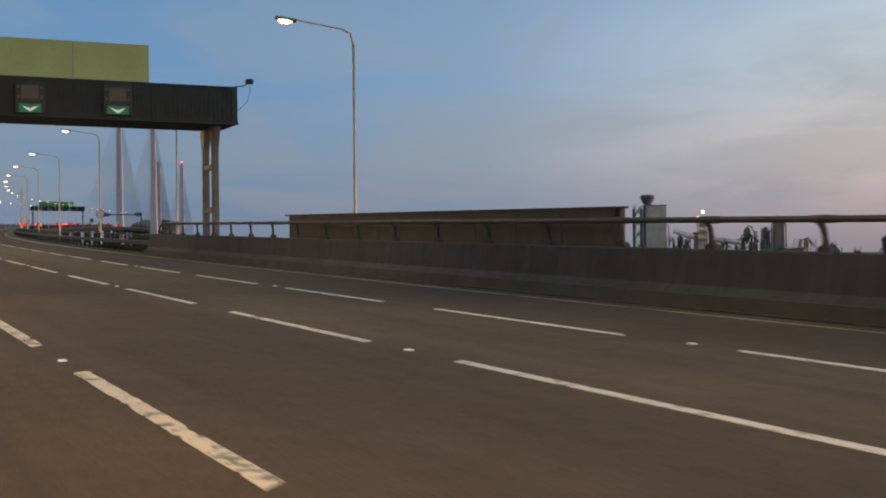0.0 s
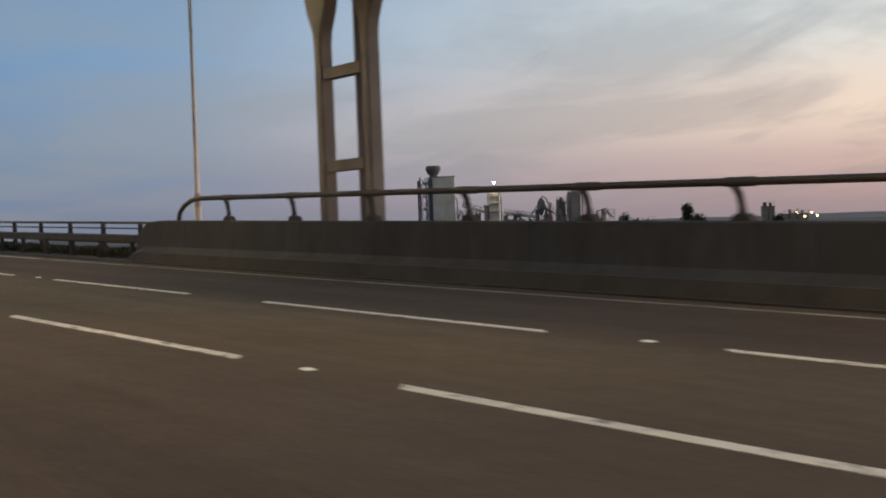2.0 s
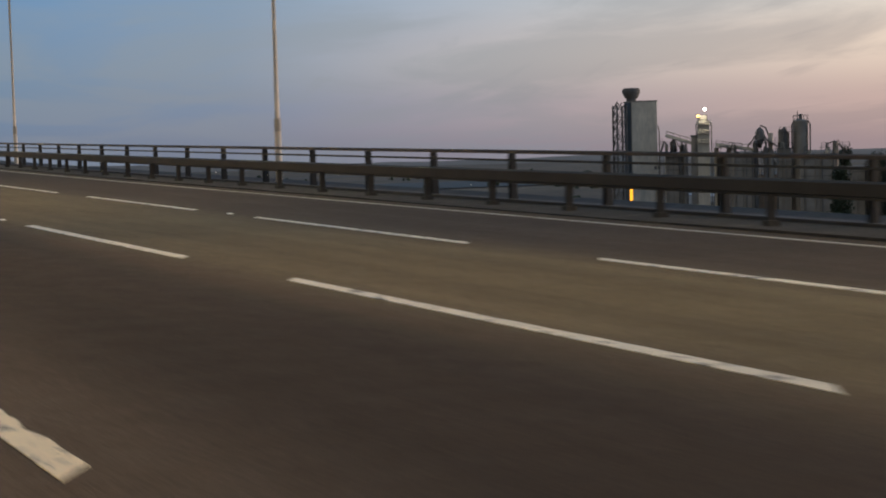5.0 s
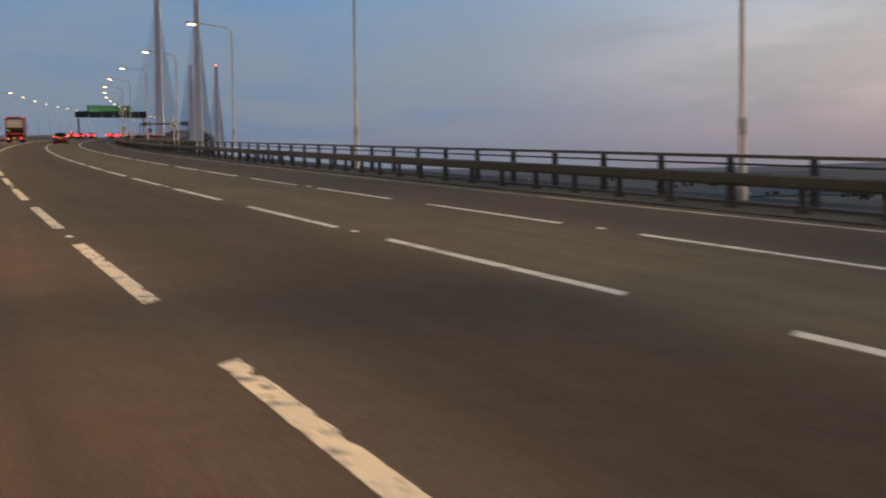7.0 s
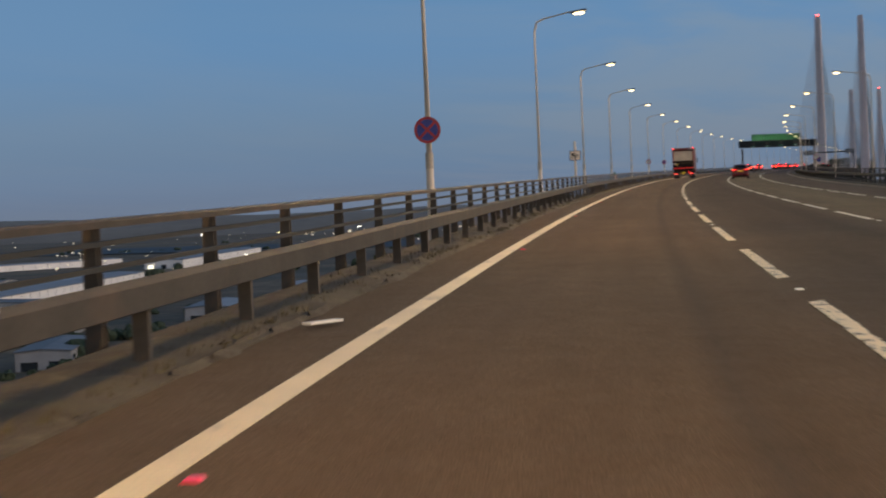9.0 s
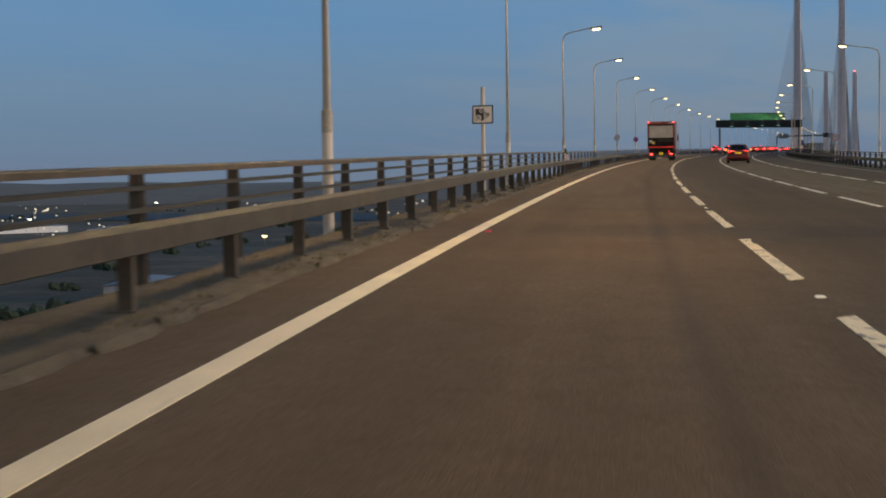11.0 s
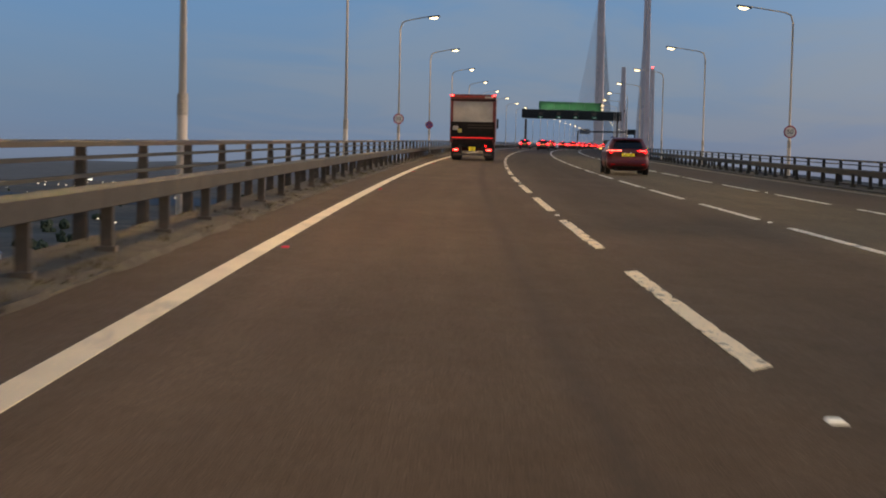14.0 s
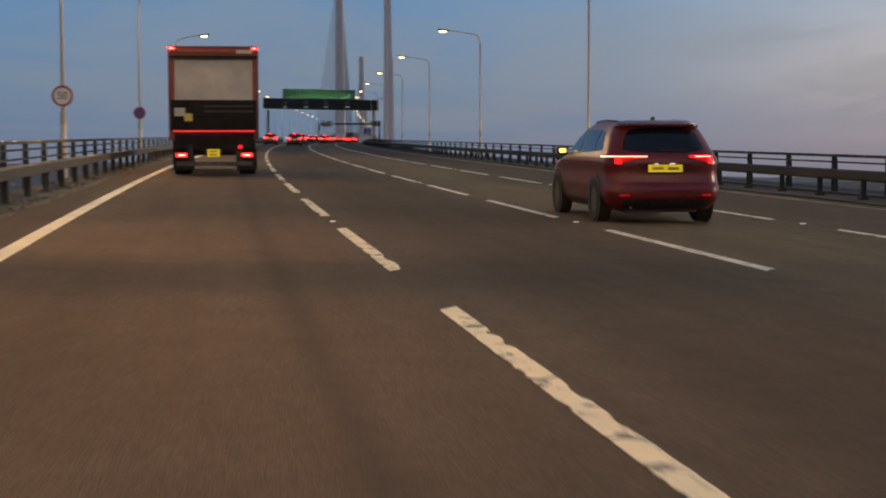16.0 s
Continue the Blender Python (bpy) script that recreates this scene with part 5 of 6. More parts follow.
red_suv = suv(on_road(383.35, 4.94, 0.002, -0.8), M_red, "dark red five-door car with lit tail lamps and yellow plate", brake_red)
queue_car = None
for s, a in ((561, -1.6), (541, 1.9), (577, 2.2), (612, 5.4), (652, 5.6), (655, 1.8), (692, 5.5), (700, 1.9), (742, 5.5), (748, 9.2), (792, 5.5), (800, 9.2), (840, 5.5), (846, 2.0), (890, 5.5)):
    if queue_car is None:
        queue_car = suv(on_road(s, a, 0.002), grey_paint.m, "dark car far ahead with glowing red tail lamps", brake_red, "queue of cars ahead")
    else:
        copy_thing(queue_car, on_road(s, a, 0.002))

# the lorry ahead
box_red = Mat("dark_red_lorry_body", (0.115, 0.022, 0.02), 0.5).vary(1.2, 0.75, 1.15).stain(2.5, (0.05, 0.02, 0.02), 0.5, 0.75, 0.6).m
shutter_white = Mat("grubby_white_shutter", (0.50, 0.475, 0.45), 0.55).vary(1.2, 0.75, 1.1).stain(2.2, (0.36, 0.335, 0.31), 0.5, 0.75, 0.6).m
lift_black = Mat("black_tail_lift", (0.012, 0.011, 0.011), 0.55).vary(3, 0.7, 1.4).stain(3, (0.03, 0.024, 0.019), 0.55, 0.75, 0.5).m
lift_black.node_tree.nodes["Principled BSDF"].inputs["Specular IOR Level"].default_value = 0.12
tape_red = Mat("red_reflective_tape", (0.32, 0.035, 0.03), 0.45).vary(6, 0.6, 1.2).m
# strip emits to imitate light thrown back by reflective tape
tape_bright = Mat("bright_red_strip", (0.6, 0.02, 0.02), 0.4).glow((1.0, 0.02, 0.025), 0.7).m
chassis_grey = Mat("dirty_chassis_steel", (0.022, 0.02, 0.019), 0.8).vary(4, 0.7, 1.3).m
lift_brown = Mat("worn_brown_platform", (0.04, 0.03, 0.02), 0.7).vary(3, 0.5, 1.3, 5, (0.3, 1, 1)).m
bar_grey = Mat("dirty_bumper_steel", (0.085, 0.078, 0.072), 0.6, 0.2).vary(4, 0.6, 1.3).m
sticker_yellow = Mat("yellow_sticker", (0.6, 0.5, 0.12), 0.5).vary(20, 0.85, 1.1).m
marker_lamp = lit("red_marker_lamp", (1.0, 0.006, 0.008), 7)


def lorry(m):
    root = thing("lorry", m, "dark red box lorry with a white shutter and lit tail lamps", "lorry")
    w = 1.275
    body = part("box_body", B(-w, w, 0.12, 7.6, 1.05, 3.72, bevel=0.03), box_red, root)
    part("rear_frame", B(-w - 0.005, -w + 0.16, 0.0, 0.14, 1.05, 3.725, bevel=0.015), box_red, body)
    part("rear_frame", B(w - 0.16, w + 0.005, 0.0, 0.14, 1.05, 3.725, bevel=0.015), box_red, body)
    part("rear_header", B(-w + 0.161, w - 0.161, 0.0, 0.14, 3.33, 3.725, bevel=0.015), box_red, body)
    part("header_band", B(-w + 0.02, w - 0.02, -0.012, -0.001, 3.37, 3.45), lift_black, body)
    part("header_tape", B(-w + 0.25, w - 0.6, -0.01, -0.001, 3.56, 3.64), tape_red, body)
    part("header_plate", B(w - 0.62, w - 0.17, -0.01, -0.001, 3.52, 3.62), shutter_white, body, "small pale plate")
    sh = part("roller_shutter", B(-w + 0.162, w - 0.162, 0.05, 0.11, 2.19, 3.329), shutter_white, body, "grubby white roller shutter")
    for i in range(8):
        z = 2.28 + i * 0.13
        part("shutter_slat", B(-w + 0.17, w - 0.17, 0.042, 0.0499, z, z + 0.115, bevel=0.003), shutter_white, sh)
    lift = part("tail_lift", B(-w + 0.06, w - 0.06, -0.07, 0.04, 1.34, 2.188, bevel=0.01), lift_black, root, "raised black tail lift platform")
    for i in range(5):
        z = 1.44 + i * 0.15
        part("lift_rib", B(-w + 0.1, w - 0.1, -0.08, -0.0701, z, z + 0.09), lift_black, lift)
    part("scuffed_panel", B(-0.28, w - 0.14, -0.0795, -0.0702, 1.76, 2.14), lift_brown, lift, "worn brown patch of the platform")
    part("sticker", B(-w + 0.16, -w + 0.46, -0.09, -0.0801, 1.72, 1.96), shutter_white, lift)
    part("sticker", B(-w + 0.44, -w + 0.66, -0.098, -0.0901, 1.58, 1.80), sticker_yellow, lift)
    part("lift_tape", B(-w + 0.12, w - 0.12, -0.085, -0.02, 1.27, 1.32), tape_bright, lift, "red reflective strip")
    for x in (-w + 0.1, w - 0.1):
        part("side_tape", B(x - 0.025, x + 0.025, -0.012, -0.001, 2.2, 3.3), tape_red, body)
        part("marker_light", B(x - 0.10, x + 0.10, -0.05, -0.001, 3.62, 3.69, bevel=0.02), marker_lamp, body, "glowing red marker lamp")
        part("lamp_strip", B(x - 0.055, x + 0.055, -0.054, -0.0501, 3.64, 3.672), lamp_core, body, "hot strip of the marker lamp")
    chassis = part("chassis", B(-0.5, 0.5, 0.1, 9.0, 0.72, 1.04), chassis_grey, root)
    part("cross_member", B(-w + 0.1, w - 0.1, 0.02, 0.22, 0.78, 1.2, bevel=0.02), lift_black, chassis)
    for x in (-0.7, 0.7):
        part("lift_arm", B(x - 0.08, x + 0.08, -0.02, 0.6, 0.42, 0.9, bevel=0.02), chassis_grey, chassis)
    part("under_run_bar", B(-w + 0.2, w - 0.2, -0.02, 0.12, 0.30, 0.42, bevel=0.015), bar_grey, chassis, "dull grey under-run bumper bar")
    for x in (-0.93, 0.93):
        cl = part("lamp_cluster", B(x - 0.24, x + 0.24, -0.03, 0.1, 0.52, 0.70, bevel=0.015), black_trim, chassis)
        part("tail_light", B(x - 0.15, x + 0.15, -0.06, -0.031, 0.555, 0.665, bevel=0.015), brake_red, cl, "glowing red tail light")
        part("lamp_strip", B(x - 0.10, x + 0.10, -0.064, -0.0601, 0.59, 0.63), lamp_core, chassis, "hot strip of the tail light")
        part("mud_flap", B(x - 0.3, x + 0.3, 1.15, 1.18, 0.16, 0.8), tyre_rubber, chassis)
    part("brake_light", B(0.70, 0.78, -0.06, -0.02, 0.80, 0.88, bevel=0.01), brake_red, chassis)
    pl = part("number_plate", B(-0.20, 0.16, -0.035, -0.02, 0.56, 0.78), plate_yellow, chassis, "yellow number plate with plain bars")
    for z in (0.60, 0.69):
        part("plate_bar", B(-0.13, 0.09, -0.039, -0.0351, z, z + 0.045), plate_bar_dark, pl)
    for x in (-0.95, 0.95):
        wheel("wheel", root, x, 1.95, 0.48, 0.5)
        wheel("wheel", root, x, 7.9, 0.48, 0.3)
    cab = part("cab", B(-1.2, 1.2, 7.75, 9.7, 0.5, 3.0, bevel=0.08), box_red, root)
    part("windscreen", B(-1.08, 1.08, 9.69, 9.712, 1.7, 2.6), dark_glass, cab)
    for sd in (-1, 1):
        part("side_window", B(sd * 1.195 - 0.012, sd * 1.195 + 0.012, 8.4, 9.5, 1.75, 2.55), dark_glass, cab)
        part("mirror", B(sd * 1.34 - 0.06, sd * 1.34 + 0.06, 9.4, 9.5, 1.9, 2.5, bevel=0.02), black_trim, cab)
    part("side_guard", B(-1.2, -1.16, 3.0, 6.6, 0.45, 0.62), rim_metal, chassis)
    part("side_guard", B(1.16, 1.2, 3.0, 6.6, 0.45, 0.62), rim_metal, chassis)
    return root


lorry(on_road(405.2, -1.87, 0.002))

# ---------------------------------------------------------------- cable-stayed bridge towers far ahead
# pale pink base carries the distance haze and sunset tint
hazed_tower = Mat("hazy_pinkish_tower", (0.88, 0.74, 0.70), 0.85).vary(0.08, 0.9, 1.08).vary(0.9, 0.93, 1.05).m
cable_dark = Mat("stay_cable", (0.22, 0.22, 0.24), 0.6).vary(3, 0.9, 1.1).m
aviation = lit("red_beacon", (1.0, 0.06, 0.05), 9)


def tower(x, y, top, low, w, label, lamp):
    th = heading(min(1000, math.hypot(x, y)))
    root = thing("bridge_tower", Matrix.Translation((x, y, 0)) @ Matrix.Rotation(-th, 4, "Z"), label, "bridge tower", "cable-stayed bridge towers")
    bm = bmesh.new()
    rows = []
    for z, sx, sy in ((low, w * 0.62, w * 0.95), (20, w * 0.58, w * 0.85), (top * 0.55, w * 0.46, w * 0.62), (top - 1.5, w * 0.38, w * 0.5), (top, w * 0.33, w * 0.44)):
        rows.append([bm.verts.new((px * sx, py * sy, z)) for px, py in ((-1, -1), (1, -1), (1, 1), (-1, 1))])
    for p, q in zip(rows, rows[1:]):
        for k in range(4):
            bm.faces.new((p[k], p[(k + 1) % 4], q[(k + 1) % 4], q[k]))
    bm.faces.new(rows[0])
    bm.faces.new(rows[-1])
    part("shaft", bm, hazed_tower, root)
    if lamp:
        part("beacon", B(-0.5, 0.5, -0.5, 0.5, top + 0.1, top + 1.0, bevel=0.2), aviation, root, "red aviation beacon")
    for i in range(14):
        f = i / 13
        z = top * (0.55 + 0.42 * f)
        for d in (-1, 1):
            r = (36 + 150 * f)
            part("stay_cable", T([(0, 0, z), (0, d * r, float(np.interp(r * d + 960, _S, _z)) + 1.0)], 0.10, 5), cable_dark, root)
    return root


tower(182.7, 947.9, 95.9, -45, 3.6, "tall hazy pinkish concrete bridge tower with stay cables", True)
tower(204.8, 952.6, 96.2, -45, 3.6, "tall hazy pinkish concrete bridge tower with stay cables", False)
tower(277.8, 1255.3, 82.0, -45, 3.6, "distant hazy bridge tower with stay cables", False)
tower(298.0, 1258.0, 82.0, -45, 3.6, "distant hazy bridge tower with stay cables", True)

# ---------------------------------------------------------------- the land below, hills, town
GROUND = -24.0
land = Mat("dusky_land", (0.078, 0.060, 0.038), 0.95)
land.vary(0.004, 0.55, 1.5, 6).vary(0.03, 0.5, 1.5, 5).vary(0.16, 0.5, 1.5, 5).stain(0.0035, (0.085, 0.088, 0.085), 0.54, 0.62, 0.6).stain(0.012, (0.03, 0.038, 0.026), 0.52, 0.66, 0.8)
bm = bmesh.new()
n = 60
prev = None
for r in (0.0, 60, 200, 500, 1200, 2500, 4700):
    ring = [bm.verts.new((r * math.cos(2 * math.pi * k / n), 300 + r * math.sin(2 * math.pi * k / n), GROUND + (0 if r < 200 else random.uniform(-0.6, 0.6)))) for k in range(n)] if r else [bm.verts.new((0, 300, GROUND))]
    if prev is not None:
        for k in range(n):
            j = (k + 1) % n
            if len(prev) == 1:
                bm.faces.new((prev[0], ring[k], ring[j]))
            else:
                bm.faces.new((prev[k], prev[j], ring[j], ring[k]))
    prev = ring
ground = part("ground", bm, land.m)
tagged(ground, "dark low-lying estuary land under the bridge at dusk", "ground", kind="structure")
hill_mat = Mat("far_blue_hills", (0.165, 0.155, 0.14), 1.0).vary(0.002, 0.85, 1.1).vary(0.02, 0.9, 1.08).m
bm = bmesh.new()
rows = []
N = 220
for k in range(N):
    an = 2 * math.pi * k / N
    high = 0.5 - 0.5 * math.cos(an)  # the land rises to the west
    h = 14 + 74 * float(np.interp(high, [0.28, 0.42], [0.0, 0.6])) + 12 * noise.noise(Vector((math.cos(an) * 5, math.sin(an) * 5, 0))) + 7 * noise.noise(Vector((math.cos(an) * 22, math.sin(an) * 22, 3)))
    rows.append([bm.verts.new((r * math.cos(an), 300 + r * math.sin(an), GROUND + z)) for r, z in ((4000, -1), (4300, h * 0.8), (4500, h + 1), (4650, -2))])
for k in range(N):
    p, q = rows[k], rows[(k + 1) % N]
    for j in range(3):
        bm.faces.new((p[j], p[j + 1], q[j + 1], q[j]))
hills = part("hills", bm, hill_mat, smooth=True)
tagged(hills, "low blue-grey hills along the horizon", "hills", kind="structure")

# the river, beyond the land on the nearer side
water_mat = Mat("dusk_water", (0.03, 0.036, 0.04), 0.6).vary(0.01, 0.85, 1.1).bump(0.15, 0.15, 0.4).m
water_mat.node_tree.nodes["Principled BSDF"].inputs["Specular IOR Level"].default_value = 0.15
bm = bmesh.new()
vs = [bm.verts.new((x, y, GROUND + 0.7)) for x, y in ((-3200, 2500), (-500, 2000), (700, 1180), (1600, 900), (3600, 500), (3600, 800), (1700, 1180), (700, 1490), (-480, 2400), (-3200, 3000))]
bm.faces.new(vs)
bmesh.ops.triangulate(bm, faces=bm.faces)
river = part("water", bm, water_mat)
tagged(river, "wide grey river reflecting the dusk sky", "river", kind="structure")

wall_pale = Mat("pale_metal_cladding", (0.42, 0.42, 0.42), 0.6).each(0.35, 1.25).vary(0.2, 0.85, 1.1).bump(3, 0.2, 0.05, 2, (1, 1, 0.02))
wall_white = Mat("white_metal_cladding", (0.80, 0.79, 0.77), 0.6).vary(0.1, 0.88, 1.06).bump(3, 0.2, 0.05, 2, (1, 1, 0.02))
roof_grey = Mat("grey_metal_roof", (0.19, 0.20, 0.22), 0.6).each(0.5, 1.4).vary(0.15, 0.85, 1.15)
window_lit = lit("lit_window", (1.0, 0.86, 0.6), 2.2)
window_dark = Mat("dark_window", (0.03, 0.035, 0.04), 0.2).vary(2, 0.8, 1.2).m


def warehouse(x, y, lx, ly, h, turn, lit_side, label):
    root = thing("warehouse", pose(x, y, GROUND - 0.05, 0, 0, turn), label, "warehouse", "industrial sheds on the low land")
    bm = bmesh.new()
    prism(bm, [(-lx / 2, 0), (lx / 2, 0), (lx / 2, h), (0, h * 1.12), (-lx / 2, h)], -ly / 2, ly / 2)
    part("wall", bm, wall_white.m if "white" in label else wall_pale.m, root)
    for sd in (-1, 1):
        bm = bmesh.new()
        prism(bm, [(sd * (lx / 2 + 0.4), h - 0.02), (sd * (lx / 2 + 0.4), h + 0.25), (0, h * 1.12 + 0.3), (0, h * 1.12 + 0.05)], -ly / 2 - 0.4, ly / 2 + 0.4)
        part("roof", bm, roof_grey.m, root)
    k = max(2, int(ly / 9)) if "white" not in label else 0
    for i in range(k):
        yy = -ly / 2 + (i + 0.5) * ly / k
        for sd in (-1, 1):
            part("window", B(sd * lx / 2 - 0.05, sd * lx / 2 + 0.05, yy - 1.6, yy + 1.6, h * 0.55, h * 0.75), window_lit if (lit_side and random.random() < 0.4) else window_dark, root)
    for i in range(0 if k else int(ly / 12)):
        yy = -ly / 2 + i * 12
        for sd in (-1, 1):
            part("cladding_joint", B(sd * lx / 2 - 0.06, sd * lx / 2 + 0.06, yy - 0.12, yy + 0.12, 0.1, h * 0.98), roof_grey.m, root)
    k = max(2, int(lx / 9))
    for i in range(k):
        xx = -lx / 2 + (i + 0.5) * lx / k
        for sd in (-1, 1):
            part("loading_door", B(xx - 1.8, xx + 1.8, sd * ly / 2 - 0.06, sd * ly / 2 + 0.06, 0.1, h * 0.5), window_lit if (lit_side and random.random() < 0.25) else window_dark, root)
    return root


rnd = random.Random(7)
for i in range(64):
    left = i % 2 == 0
    if left:
        x, y = rnd.uniform(-900, -110), rnd.uniform(480, 1100)
        if x > -60 - (y - 300) * 0.05:
            continue
    else:
        x, y = rnd.uniform(140, 1100), rnd.uniform(330, 860)
        if x < 120 + (y - 250) * 0.28 or math.hypot(x - 220, y - 375) < 70:
            continue
    warehouse(x, y, rnd.uniform(14, 34), rnd.uniform(24, 70), rnd.uniform(5, 10), rnd.uniform(0, 180), rnd.random() < 0.5,
              rnd.choice(["pale metal-clad industrial shed with a shallow grey roof", "long grey industrial shed with dark loading doors"]))
long_white = "very long low white metal-clad warehouse below the bridge"
warehouse(-182, 862, 26, 300, 6.3, 0, True, long_white)
warehouse(-214, 1470, 28, 390, 6.0, 0, True, long_white)
warehouse(-340, 1398, 26, 150, 5.0, -35, True, "low white metal-clad shed far below the bridge")
for x, y, lx, ly, h, turn in ((-105, 505, 16, 34, 5.0, -15), (-150, 470, 20, 30, 5.5, 40), (-88, 560, 12, 40, 4.2, 8), (-240, 600, 24, 46, 6.0, -30), (-75, 700, 14, 44, 4.6, 2), (-160, 760, 18, 40, 5.2, 60), (-60, 830, 12, 36, 4.4, 12)):
    warehouse(x, y, lx, ly, h, turn, True, rnd.choice(["pale metal-clad industrial shed with a shallow grey roof", "long grey industrial shed with dark loading doors"]))
warehouse(-118, 640, 22, 60, 6.0, 4, True, "pale industrial shed with lit doors below the bridge")


def lamp_mast(x, y, tall, n, mat, label):
    root = thing("lamp_mast", pose(x, y, GROUND), label, "lamp mast", "lamp masts on the low land")
    part("mast", T([(0, 0, 0), (0, 0, tall)], [0.3, 0.14], 8), plant_dark, root)
    part("cross_bar", B(-0.5 * n, 0.5 * n, -0.1, 0.1, tall - 0.3, tall - 0.1), plant_dark, root)
    for i in range(n):
        lx = (i - (n - 1) / 2) * 1.0
        part("lamp_head", B(lx - 0.4, lx + 0.4, -0.5, -0.11, tall - 0.75 - 0.5 * (i % 2), tall - 0.1 - 0.5 * (i % 2), bevel=0.05), mat, root, "glowing lamp head")
    return root

# scattered lights of the town, too many to count
dots = bmesh.new()
for i in range(480):
    an = rnd.uniform(-1.0, 1.25)
    r = rnd.uniform(320, 3900)
    x, y = 40 + r * math.sin(an), 150 + r * math.cos(an)
    if abs(x - np.interp(y, _y, _x)) < 60:
        continue
    if an > 0.2 and rnd.random() < 0.7:
        continue
    q = 0.00015 * r * rnd.uniform(0.5, 1.5)
    z = GROUND + rnd.uniform(4, 9)
    box(dots, x - q, x + q, y - q, y + q, z, z + 1.4 * q)
for i in range(24):
    an, r = rnd.uniform(-0.42, 0.06), rnd.uniform(750, 2700)
    x, y = -10 + r * math.sin(an), 230 + r * math.cos(an)
    if abs(x - np.interp(y, _y, _x)) < 60:
        continue
    for j in range(rnd.randint(2, 6)):
        q = 0.00034 * r * rnd.uniform(0.6, 1.3)
        xx, z = x + j * rnd.uniform(3, 7) * r / 1000, GROUND + rnd.uniform(4, 11)
        box(dots, xx - q * rnd.uniform(1, 2.4), xx + q, y - q, y + q, z, z + 1.5 * q)
tagged(part("town_lights", dots, lit("town_lamp", (1.0, 0.82, 0.58), 1.3)), "scattered warm street lights on the low land", "town lights", kind="stuff")
tree_dark = Mat("dark_foliage", (0.035, 0.05, 0.026), 0.9).vary(0.5, 0.5, 1.5).each(0.8, 1.2)
clump = bmesh.new()
bmesh.ops.create_icosphere(clump, subdivisions=2, radius=1.0)
clump_v = np.array([tuple(v.co) for v in clump.verts])
clump_f = [tuple(v.index for v in f.verts) for f in clump.faces]
clump.free()
wood_v, wood_f = [], []
grow = np.random.RandomState(5)


def add_clump(x, y, c):
    """A tree or bush of the far woods: three rough lumps of leaves."""
    for j in range(3):
        size = c * grow.uniform(0.32, 0.62)
        rough = 1 + grow.uniform(-0.32, 0.32, (len(clump_v), 1))
        v = clump_v * rough * size * np.array((1, 1, grow.uniform(0.8, 1.3))) + np.array((x + grow.uniform(-c, c), y + grow.uniform(-c, c), GROUND + c * grow.uniform(0.1, 0.5)))
        n0 = wood_n[0]
        wood_v.append(v)
        wood_f.extend((a + n0, b + n0, d + n0) for a, b, d in clump_f)
        wood_n[0] += len(v)


wood_n = [0]
for i in range(1100):
    an, r = grow.uniform(-1.2, 1.3), grow.uniform(350, 2600)
    x, y = 40 + r * math.sin(an), 150 + r * math.cos(an)
    if abs(x - np.interp(y, _y, _x)) < 70 or noise.noise(Vector((x * 0.004, y * 0.004, 1))) < 0.05 or math.hypot(x - 222, y - 368) < 28:
        continue
    add_clump(x, y, grow.uniform(2.5, 5.5))
# hedgerows and scrub on the nearer side, below the parapet
for k in range(46):
    x, y, turn = grow.uniform(-380, -45), grow.uniform(320, 1150), grow.uniform(0, 3.14)
    for q in range(grow.randint(4, 12)):
        px, py = x + q * 6 * math.cos(turn) + grow.uniform(-2, 2), y + q * 6 * math.sin(turn) + grow.uniform(-2, 2)
        if px < -38 + float(np.interp(py, _y, _x)) * 0.5:
            add_clump(px, py, grow.uniform(1.8, 4.0))
for k in range(30):
    x, y, turn = grow.uniform(110, 420), grow.uniform(240, 560), grow.uniform(0, 3.14)
    for q in range(grow.randint(4, 10)):
        px, py = x + q * 6 * math.cos(turn), y + q * 6 * math.sin(turn)
        if px > 55 + float(np.interp(py, _y, _x)) and math.hypot(px - 222, py - 368) > 28:
            add_clump(px, py, grow.uniform(1.8, 4.2))
# a wooded rise on the far bank, behind the far towers
for k in range(520):
    an, q = grow.uniform(0, 6.283), math.sqrt(grow.uniform(0, 1))
    x, y = 298 + 21 * q * math.cos(an), 1356 + 16 * q * math.sin(an)
    top = 36.5 - 4.5 * q ** 2.5 + 1.8 * noise.noise(Vector((x * 0.3, y * 0.3, 2)))
    size = grow.uniform(1.4, 2.8)
    for z in (top - size, top - size - grow.uniform(2, 12), GROUND + grow.uniform(4, 40)):
        v = clump_v * (1 + grow.uniform(-0.35, 0.35, (len(clump_v), 1))) * size + np.array((x, y, z))
        wood_v.append(v)
        wood_f.extend((a + wood_n[0], b + wood_n[0], d + wood_n[0]) for a, b, d in clump_f)
        wood_n[0] += len(v)
wood_me = bpy.data.meshes.new("far_woods")
wood_me.from_pydata([tuple(q) for w in wood_v for q in w.tolist()], [], wood_f)
wood_me.materials.append(tree_dark.m)
tagged(new("far_woods", wood_me), "dark far woods and hedges on the low land", "woods", kind="stuff")

